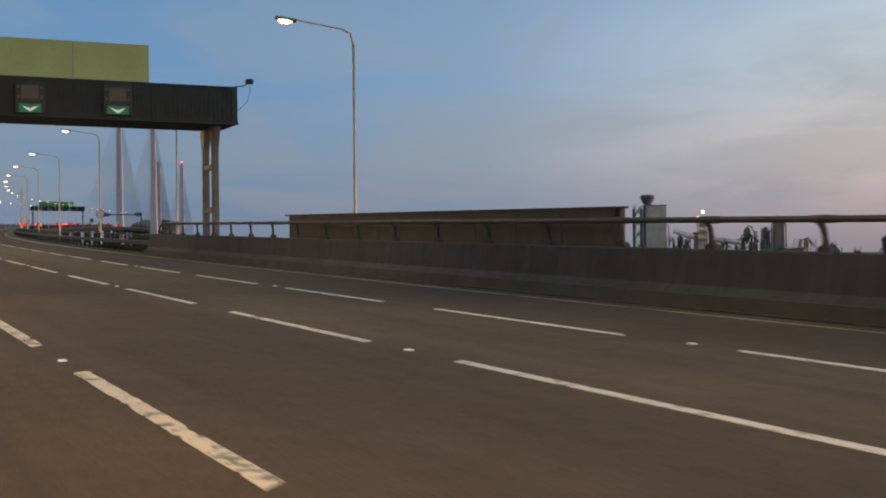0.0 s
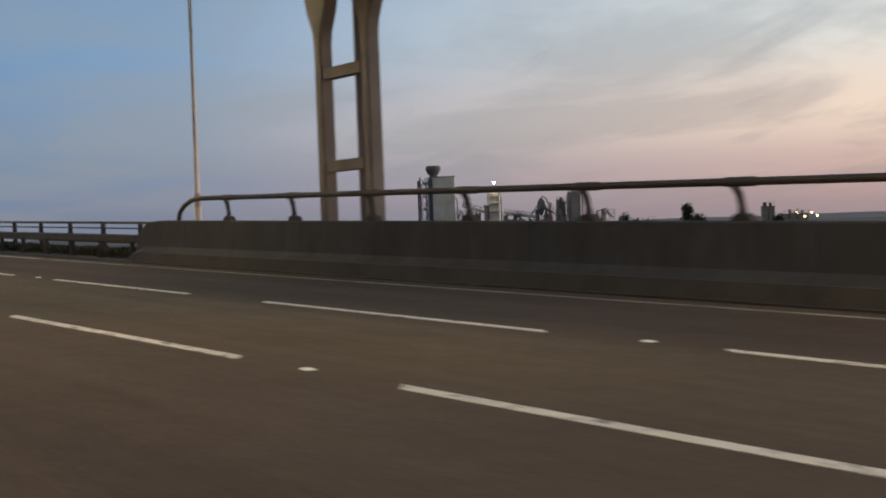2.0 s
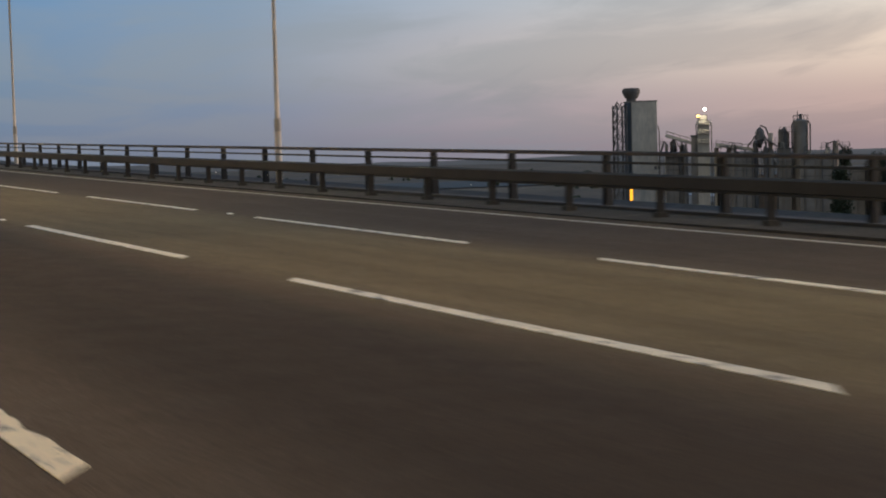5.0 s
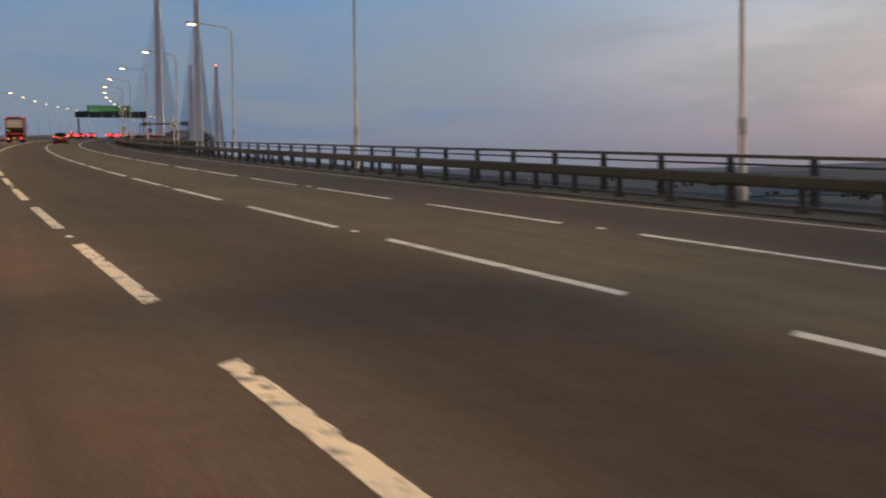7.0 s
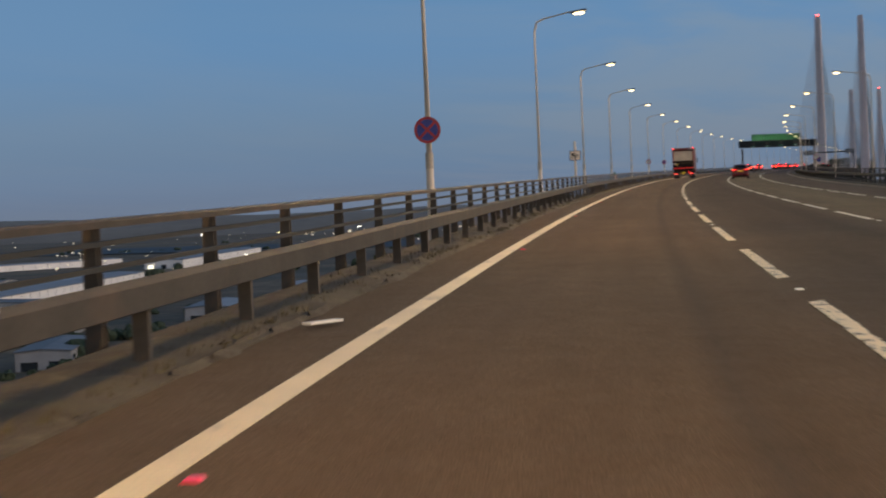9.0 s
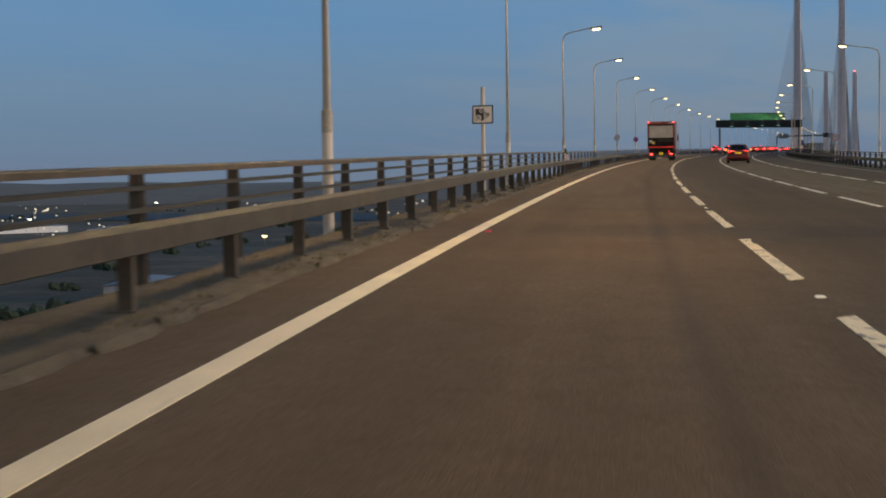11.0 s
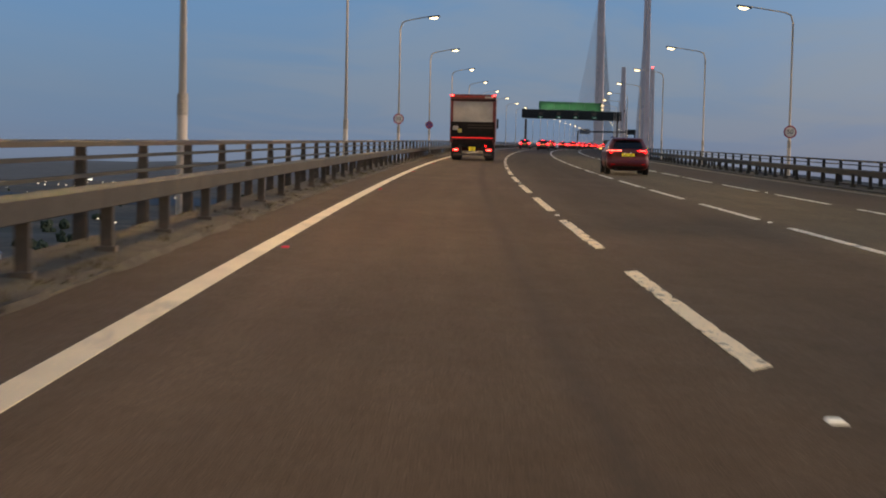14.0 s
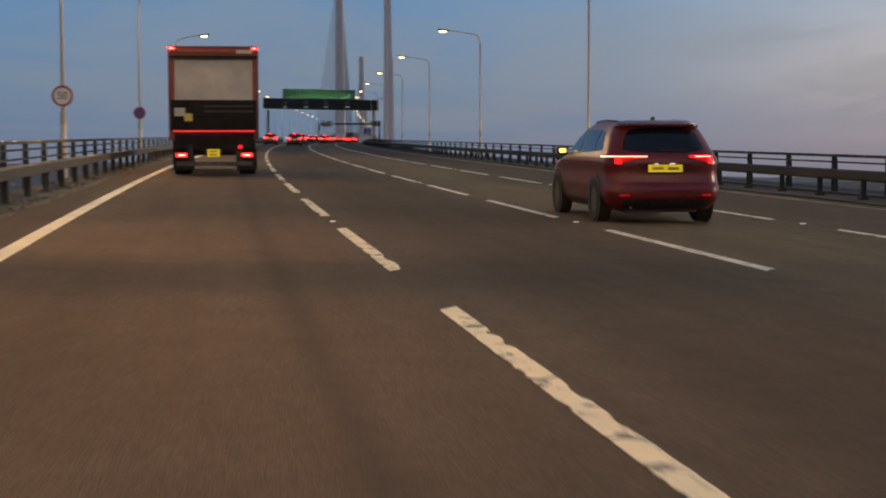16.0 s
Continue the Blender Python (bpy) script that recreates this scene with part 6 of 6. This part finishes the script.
# ---------------------------------------------------------------- the works beside the bridge
plant_pale = Mat("dusty_pale_concrete", (0.70, 0.62, 0.50), 0.9).vary(0.3, 0.8, 1.12).vary(2.5, 0.88, 1.08, 5, (1, 1, 0.2)).stain(0.5, (0.2, 0.19, 0.17), 0.55, 0.75, 0.5, (1, 1, 0.2)).m
# dark steel lifted paler to hold the haze of distance
plant_dark = Mat("hazed_dark_steel", (0.17, 0.155, 0.14), 0.8).vary(0.8, 0.75, 1.2).m
plant_mid = Mat("grey_plant_cladding", (0.33, 0.29, 0.24), 0.8).vary(0.4, 0.8, 1.15).bump(4, 0.2, 0.03, 2, (1, 1, 0.05)).m
plant_slate = Mat("slate_blue_flank", (0.10, 0.115, 0.125), 0.8).vary(0.4, 0.8, 1.15).m
flood = lit("flood_lamp", (1.0, 0.95, 0.85), 30)
flood_warm = lit("warm_work_lamp", (1.0, 0.55, 0.14), 5)


def works(x, y):
    return pose(x, y, GROUND, 0, 0, -42)


def silo_tower():
    root = thing("silo_tower", works(209.4, 378.8) @ pose(-0.4, 0, -0.65, 0, 0, 16), "tall pale concrete silo tower with a dark steel stair tower", "silo tower")
    part("tower_block", B(-2.75, 2.7, -2.6, 2.6, 0, 39.1, bevel=0.06), plant_pale, root)
    # this flank is a darker blue-grey than the block
    part("side_panel", B(-3.0, -2.751, -2.5, 2.55, 0, 39.05), plant_slate, root, "darker blue-grey flank")
    part("roof_slab", B(-3.05, 2.8, -2.75, 2.75, 39.1, 39.4), plant_mid, root)
    bm = bmesh.new()
    tube(bm, [(-2.0, 0.2, 39.4), (-2.0, 0.2, 39.9), (-2, 0.2, 40.1), (-2, 0.2, 41.2), (-2, 0.2, 41.6), (-2, 0.2, 42.1)], [1.0, 1.05, 1.35, 1.88, 1.9, 1.65], 20)
    part("flared_vent", bm, plant_dark, root, "dark flared roof vent", smooth=True)
    st = part("stair_tower", T([(-5.75, -2.3, 0), (-5.75, -2.3, 38.5)], 0.2, 6), plant_dark, root)
    for px, py in ((-5.75, 1.2), (-3.75, -2.3), (-3.75, 1.2)):
        part("stair_leg", T([(px, py, 0), (px, py, 38.5)], 0.2, 6), plant_dark, st)
    for k in range(5):
        part("side_catwalk", B(2.92, 4.1, -2.4, -0.6, 30.2 - k * 4.5, 30.3 - k * 4.5), plant_dark, root)
        for zz in (0.5, 1.0):
            part("guard_rail", T([(2.95, -2.4, 30.3 - k * 4.5 + zz), (4.05, -2.4, 30.3 - k * 4.5 + zz), (4.05, -0.6, 30.3 - k * 4.5 + zz)], 0.05, 5), plant_dark, root)
    part("riser_pipe", T([(3.4, -1.5, 0), (3.4, -1.5, 33.0), (3.2, -1.5, 34.0), (2.8, -1.5, 34.2)], 0.12, 8), plant_dark, root, smooth=True)
    for k in range(12):
        z = 2 + k * 3.1
        for a, b in (((-5.75, 1.2, z), (-3.75, 1.2, z + 3.1)), ((-5.75, -2.3, z + 1.55), (-3.75, -2.3, z + 1.55)), ((-5.75, -2.3, z), (-5.75, 1.2, z + 1.55)), ((-5.75, 1.2, z + 1.55), (-5.75, -2.3, z + 3.1))):
            part("stair_brace", T([a, b], 0.1, 5), plant_dark, st)
        for a, b in (((-5.75, -2.3, z), (-3.75, -2.3, z)), ((-5.75, 1.2, z), (-5.75, -2.3, z)), ((-5.75, -2.3, z), (-3.75, -2.3, z + 3.1)), ((-3.75, -2.3, z), (-5.75, -2.3, z + 3.1)), ((-5.75, 1.2, z), (-5.75, -2.3, z + 3.1))):
            part("stair_brace", T([a, b], 0.1, 5), plant_dark, st)
        part("landing", B(-5.7, -3.8, -2.2, 1.1, z - 0.05, z + 0.05), plant_mid, st)
    for k, (px, pz) in enumerate(((2.2, 25),)):
        part("hatch", B(px - 0.3, px + 0.3, -2.66, -2.601, pz, pz + 0.7), plant_dark, root)
    return root


silo_tower()


def plant_building(x, y, w, d, h, label, extras):
    root = thing("works_building", works(x, y), label, "works building", "cement works")
    part("body", B(-w / 2, w / 2, -d / 2, d / 2, 0, h, bevel=0.05), plant_mid, root)
    part("parapet", B(-w / 2 - 0.1, w / 2 + 0.1, -d / 2 - 0.1, d / 2 + 0.1, h, h + 0.25), plant_dark, root)
    rn = random.Random(int(x * 10))
    for j in range(max(3, int(w * 1.3))):
        xx = rn.uniform(-w / 2 + 0.15, w / 2 - 0.15)
        z1 = h + rn.uniform(-1.5, 1.6)
        r = rn.choice((0.06, 0.09, 0.14))
        part("pipe", T([(xx, -d / 2 - r - 0.05, 0), (xx, -d / 2 - r - 0.05, z1), (xx + rn.choice((-0.5, 0.5)), -d / 2 - r + 0.3, z1 + 0.3)], r, 7), rn.choice((plant_dark, plant_mid)), root, smooth=True)
    for j in range(4):
        z = h - 0.9 - j * 1.7
        part("cladding_rail", B(-w / 2, w / 2, -d / 2 - 0.06, -d / 2 - 0.001, z, z + 0.14), plant_dark, root)
    for j in range(3):
        xx = rn.uniform(-w / 2 + 0.5, w / 2 - 0.5)
        q = rn.uniform(0.25, 0.5)
        part("roof_unit", B(xx - q, xx + q, -d / 2 + 0.2, -d / 2 + 1.2, h + 0.251, h + 0.3 + rn.uniform(0.4, 1.1), bevel=0.04), rn.choice((plant_dark, plant_pale)), root)
    for kind, px, z, q in extras:
        if kind == "tank":
            part("tank", T([(px, 0, h), (px, 0, h + z), (px, 0, h + z + 0.5)], [q, q, q * 0.4], 16), plant_mid, root, smooth=True)
        elif kind == "stack":
            part("stack", T([(px, 0, h - 0.5), (px, 0, h + z)], [q, q * 0.85], 12), plant_dark, root, smooth=True)
        elif kind == "duct":
            part("duct", T([(px, -0.5, h + 0.4), (px, -0.5, h + z), (px + q, -0.5, h + z + 0.8), (px + 2 * q, -0.5, h + z * 0.4)], 0.32, 10), plant_dark, root, smooth=True)
        elif kind == "rail":
            for zz in (0.55, 1.05):
                part("guard_rail", T([(-w / 2, -d / 2, h + zz), (w / 2, -d / 2, h + zz)], 0.04, 5), plant_dark, root)
            for j in range(6):
                xx = -w / 2 + j * w / 5
                part("rail_post", T([(xx, -d / 2, h), (xx, -d / 2, h + 1.1)], 0.04, 5), plant_dark, root)
    return root


plant_building(214.2, 374.6, 3.6, 6, 26.7, "low grey works building beside the silo tower", [("duct", -0.6, 3.2, 0.5), ("rail", 0, 0, 0)])
plant_building(223.2, 365.4, 6.5, 6, 26.3, "low grey works building under the conveyor", [("stack", 2, 1.2, 0.15), ("rail", 0, 0, 0)])
plant_building(229.6, 358.4, 2.6, 4, 27.9, "dark pipe-covered works building", [("tank", -0.5, 2.2, 0.5), ("tank", 0.6, 2.9, 0.55), ("duct", -1.0, 1.2, 0.5)])
plant_building(243, 345, 12, 8, 23.8, "low grey works shed", [("stack", 2, 1.6, 0.2), ("rail", 0, 0, 0)])
plant_building(238, 372, 16, 8, 22.3, "low grey works shed", [("stack", -3, 1.2, 0.2)])
plant_building(233.5, 353.2, 7.0, 6, 26.5, "low grey works building with rooftop rails", [("rail", 0, 0, 0), ("stack", 2.6, 1.4, 0.12)])


def lamp_tower():
    root = thing("works_tower", works(218.4, 370.6), "slim pale works tower carrying bright lamps", "works building", "cement works")
    part("shaft", B(-1.0, 1.45, -1.5, 1.5, 0, 34.2, bevel=0.08), plant_pale, root)
    part("annexe", B(-2.3, -1.01, -1.3, 1.3, 0, 31.0, bevel=0.05), plant_mid, root)
    part("annexe_roof", B(-2.4, -1.0, -1.4, 1.4, 31.0, 31.3), plant_dark, root)
    part("head", B(-0.7, 1.0, -1.2, 1.2, 34.2, 35.4, bevel=0.08), plant_pale, root)
    part("pipe", T([(1.9, -0.6, 0), (1.9, -0.6, 33.2), (1.6, -0.6, 34.0), (0.9, -0.6, 34.4)], 0.12, 8), plant_dark, root, smooth=True)
    part("pipe", T([(-1.3, -1.6, 28), (-1.3, -1.6, 33.4), (-0.9, -1.6, 34.0)], 0.1, 8), plant_dark, root, smooth=True)
    for z in (29.5, 31.5, 33.3):
        part("platform", B(-1.2, 1.9, -2.0, -1.49, z, z + 0.08), plant_dark, root)
        for zz in (0.5, 1.0):
            part("guard_rail", T([(-1.2, -2.0, z + zz), (1.9, -2.0, z + zz)], 0.035, 5), plant_dark, root)
        for x in (-1.2, -0.2, 0.9, 1.9):
            part("rail_post", T([(x, -2.0, z), (x, -2.0, z + 1.05)], 0.035, 5), plant_dark, root)
    return root


lamp_tower()


def conveyor(x0, y0, z0, x1, y1, z1, label):
    """An inclined gallery with braced sides, on trestles."""
    root = thing("conveyor_gallery", Matrix(), label, "conveyor", "works conveyors")
    p, q = Vector((x0, y0, z0)), Vector((x1, y1, z1))
    m = Matrix.Translation(p) @ (q - p).to_track_quat("Y", "Z").to_matrix().to_4x4()
    ln = (q - p).length
    part("gallery_floor", B(-0.7, 0.7, 0, ln, -0.15, 0.0, m=m), plant_mid, root)
    part("gallery_side", B(-0.72, -0.66, 0, ln, 0.0, 0.55, m=m), plant_pale, root)
    part("gallery_side", B(0.66, 0.72, 0, ln, 0.0, 0.55, m=m), plant_pale, root)
    part("gallery_roof", B(-0.8, 0.8, 0, ln, 1.0, 1.12, m=m), plant_mid, root)
    k = int(ln / 1.2)
    for i in range(k + 1):
        y = ln * i / k
        for x in (-0.68, 0.68):
            part("gallery_post", B(x - 0.04, x + 0.04, y - 0.04, y + 0.04, 0.5, 1.02, m=m), plant_dark, root)
    for f in (0.3, 0.75):
        c = p.lerp(q, f)
        for d in (-0.6, 0.6):
            part("trestle_leg", T([(c.x + d, c.y + d, c.z), (c.x + d * 2, c.y + d * 2, GROUND)], 0.12, 6), plant_dark, root)
    return root


conveyor(212.4, 375.4, 7.2, 216.6, 371.6, 5.4, "pale inclined conveyor gallery from the silo tower")
conveyor(220.0, 368.4, 5.0, 225.6, 362.6, 3.7, "grey inclined conveyor gallery across the works")


def cyclone():
    root = thing("cyclone_hopper", works(226.3, 361.9), "dark round cyclone hopper on braced raking legs", "hopper", "cement works")
    bm = bmesh.new()
    tube(bm, [(0, 0, 28.2), (0, 0, 29.6), (0, 0, 30.0), (0, 0, 31.4), (0, 0, 32.0), (0, 0, 32.5)], [0.25, 0.75, 0.95, 0.95, 0.7, 0.2], 14)
    part("drum", bm, plant_dark, root, smooth=True)
    for x, t in ((-3.2, -0.6), (-1.6, -0.5), (1.6, 0.5), (2.6, 0.7)):
        part("raking_leg", T([(x, 0, 27.6), (t, 0, 31.2)], 0.13, 6), plant_dark, root)
    for x in (-1.2, 1.2):
        part("leg", T([(x, 0, 0), (x, 0, 29.8)], 0.14, 6), plant_dark, root)
    part("platform", B(-2.4, 2.4, -1.2, 1.2, 29.2, 29.35), plant_dark, root)
    part("outlet_pipe", T([(0, 0, 32.3), (0.2, 0, 32.9), (1.2, 0, 32.4), (1.9, 0, 30.6)], 0.16, 8), plant_dark, root, smooth=True)
    return root


cyclone()


def plant_clutter(x, y, base, label, seed):
    """A cluster of slim columns, ducts, cones and rails between the works buildings."""
    rn = random.Random(seed)
    root = thing("process_cluster", works(x, y), label, "process plant", "cement works")
    for j in range(7):
        px, py = rn.uniform(-2.6, 2.6), rn.uniform(-1.5, 1.5)
        r = rn.uniform(0.2, 0.55)
        top = base + rn.uniform(-3.5, 1.2)
        part("column", T([(px, py, 0), (px, py, top - 0.6), (px, py, top)], [r, r, r * rn.choice((0.3, 0.7, 1.0))], 12), rn.choice((plant_dark, plant_mid, plant_pale)), root, smooth=True)
        if rn.random() < 0.7:
            q = rn.uniform(-2.6, 2.6)
            part("duct", T([(px, py, top - 0.3), (px * 0.6 + q * 0.4, py, top + rn.uniform(0.2, 0.7)), (q, rn.uniform(-1.5, 1.5), top - rn.uniform(1.0, 3.0))], rn.uniform(0.08, 0.2), 8), plant_dark, root, smooth=True)
    for z in (base - 3.4, base - 1.2):
        part("platform", B(-2.8, 2.8, -1.7, 1.7, z, z + 0.1), plant_dark, root)
        for zz in (0.5, 1.0):
            part("guard_rail", T([(-2.8, -1.7, z + zz), (2.8, -1.7, z + zz)], 0.04, 5), plant_dark, root)
        for xx in (-2.8, -1.4, 0.0, 1.4, 2.8):
            part("platform_post", T([(xx, -1.7, 0), (xx, -1.7, z + 1.05)], 0.05, 5), plant_dark, root)
    return root


plant_clutter(212.6, 373.2, 30.2, "dusty columns and ducts beside the silo tower", 3)
plant_clutter(221.0, 366.0, 29.6, "dusty columns and ducts under the conveyor", 4)
plant_clutter(226.8, 360.2, 30.4, "dark pipes and platforms round the hopper", 5)
plant_clutter(231.0, 357.2, 32.6, "dark pipes and columns beside the storage tank", 6)
plant_clutter(236.5, 351.0, 29.2, "low dusty columns and ducts of the works", 8)


def storage_tank():
    root = thing("storage_tank", works(231.9, 355.9), "tall pale storage tank with dark pipes and a railed top", "tank", "cement works")
    part("shell", T([(0, 0, 0), (0, 0, 33.6), (0, 0, 34.0)], [1.55, 1.55, 0.6], 24), plant_mid, root, smooth=True)
    for an in range(0, 360, 30):
        x, y = 1.5 * math.cos(radians(an)), 1.5 * math.sin(radians(an))
        part("rail_post", T([(x, y, 33.6), (x, y, 34.8)], 0.035, 5), plant_dark, root)
    ring = [(1.5 * math.cos(radians(an)), 1.5 * math.sin(radians(an)), 34.75) for an in range(0, 361, 15)]
    part("guard_rail", T(ring, 0.035, 5), plant_dark, root)
    for x in (-1.8, 1.85):
        part("pipe", T([(x, -0.7, 0), (x, -0.7, 32.9), (x * 0.8, -0.7, 33.5), (x * 0.3, -0.5, 33.7)], 0.15, 8), plant_dark, root, smooth=True)
    part("top_motor", B(-0.35, 0.3, -0.3, 0.3, 33.9, 35.0, bevel=0.05), plant_dark, root)
    part("vent_pipe", T([(-0.6, 0, 33.8), (-0.6, 0, 35.6)], 0.09, 8), plant_dark, root)
    return root


storage_tank()


def flood_lamp(x, y, z, r, mat, label):
    root = thing("flood_lamp", pose(x, y, z, 0, 0, -42), label, "flood lamp", "works lamps")
    part("housing", B(-r * 1.2, r * 1.2, 0.05, r * 1.5, -r, r, bevel=r * 0.2), plant_dark, root)
    part("lens", B(-r, r, 0.0, 0.049, -r * 0.8, r * 0.8), mat, root, "bright lamp lens")
    part("bracket", B(-0.05, 0.05, r * 1.4, r * 1.4 + 1.2, -r - 0.4, -r), plant_dark, root)
    return root


yard_lamp = lit("yellow_yard_lamp", (1.0, 0.74, 0.28), 7)
white_lamp = lit("white_yard_lamp", (1.0, 0.92, 0.75), 6)
for x, y, h, n, mt in ((-84, 1090, 6, 3, yard_lamp), (-97, 600, 7, 2, white_lamp), (-150, 1250, 9, 2, white_lamp), (-260, 1700, 16, 4, white_lamp), (-300, 1900, 20, 4, white_lamp), (-205, 1850, 19, 4, yard_lamp), (-120, 1900, 22, 5, white_lamp), (-60, 2000, 24, 4, yard_lamp), (-330, 1500, 10, 3, white_lamp)):
    lamp_mast(x, y, h, n, mt, "tall mast with glowing yard lamps on the low land")
flood_data = bpy.data.lights.new("flood_light", "POINT")
flood_data.energy, flood_data.color, flood_data.shadow_soft_size = 550, (1.0, 0.93, 0.8), 0.4
new("flood_light", flood_data).matrix_world = pose(216.0, 366.8, 12.6)
flood_lamp(217.0, 368.3, 12.6, 0.26, flood, "bright white flood lamp on the works tower")
flood_lamp(216.0, 369.3, 11.2, 0.26, flood_warm, "warm work lamp on the works tower")

plant_building(311.8, 366.6, 3.4, 4, 28.3, "dark narrow works tower beside the lit loading shed", [("stack", 0.4, 1.0, 0.15)])
plant_building(316.8, 361.2, 6.6, 6, 26.0, "low works shed with a row of yard lamps", [("rail", 0, 0, 0)])
for x, y, z in ((313.6, 360.4, 1.3), (315.0, 358.9, 2.5), (316.4, 357.3, 1.4), (317.6, 356.0, 2.4), (318.6, 354.9, 1.5)):
    flood_lamp(x, y, z, 0.24, yard_lamp, "warm yard lamp on the loading shed")

# ---------------------------------------------------------------- trees by the works


def tree(x, y, h, spread, seed, label):
    rn = random.Random(seed)
    root = thing("tree", pose(x, y, GROUND), label, "tree", "trees by the works")
    bm = bmesh.new()
    tube(bm, [(0, 0, 0), (0.1, 0, h * 0.3), (0.0, 0.1, h * 0.6), (0.1, 0, h * 0.95)], [h * 0.022, h * 0.017, h * 0.011, h * 0.003], 8)
    for k in range(9):
        z = h * rn.uniform(0.25, 0.8)
        an = rn.uniform(0, 6.28)
        r = spread * rn.uniform(0.5, 0.9) * (1 - 0.4 * z / h)
        tube(bm, [(0, 0, z), (r * 0.5 * math.cos(an), r * 0.5 * math.sin(an), z + r * 0.3), (r * math.cos(an), r * math.sin(an), z + r * 0.55)], [h * 0.008, h * 0.005, h * 0.002], 5)
    part("trunk", bm, plant_dark, root)
    verts, faces = [], []
    for c in range(170):
        z = h * (0.22 + 0.78 * rn.random() ** 0.8)
        w = spread * (1.05 - 0.75 * (z / h) ** 1.6) * math.sqrt(rn.random())
        an = rn.uniform(0, 6.28)
        cx, cy = w * math.cos(an), w * math.sin(an)
        for j in range(34):
            p = Vector((cx + rn.gauss(0, 0.45), cy + rn.gauss(0, 0.45), z + rn.gauss(0, 0.5)))
            u = Vector((rn.gauss(0, 1), rn.gauss(0, 1), rn.gauss(0, 1))).normalized() * rn.uniform(0.22, 0.42)
            v = Vector((rn.gauss(0, 1), rn.gauss(0, 1), rn.gauss(0, 1))).normalized() * rn.uniform(0.13, 0.24)
            i = len(verts)
            verts += [p - u, p + v, p + u, p - v]
            faces.append((i, i + 1, i + 2, i + 3))
    me = bpy.data.meshes.new("crown")
    me.from_pydata(verts, [], faces)
    me.materials.append(tree_dark.m)
    o = new("crown", me)
    o.parent = root
    tagged(o, "dark leafy crown", kind="stuff")
    return root


for x, y, h, sp, sd in ((257, 366, 27.2, 2.4, 1), (261, 361, 25.6, 2.8, 2), (238, 341, 26.0, 2.4, 5), (268, 350, 26.5, 4.0, 6), (252, 338, 29.0, 2.6, 7), (300, 352, 25.6, 3.4, 9), (214, 330, 23.5, 2.6, 11)):
    tree(x, y, h, sp, sd, "tall narrow dark tree beside the works")


def roadside_panel(x, y, z):
    root = thing("lit_panel", pose(x, y, z, 0, 0, -30), "small orange lit panel on a post below the bridge", "lit sign")
    part("post", T([(0, 0.1, -z + GROUND), (0, 0.1, 1.2)], 0.1, 8), plant_dark, root)
    part("panel", B(-0.08, 0.08, 0, 0.09, -0.1, 0.95), marker_orange, root)
    part("panel", B(-0.08, 0.08, 0, 0.09, 1.15, 1.5), marker_orange, root)
    return root


roadside_panel(61, 212.2, 1.25)
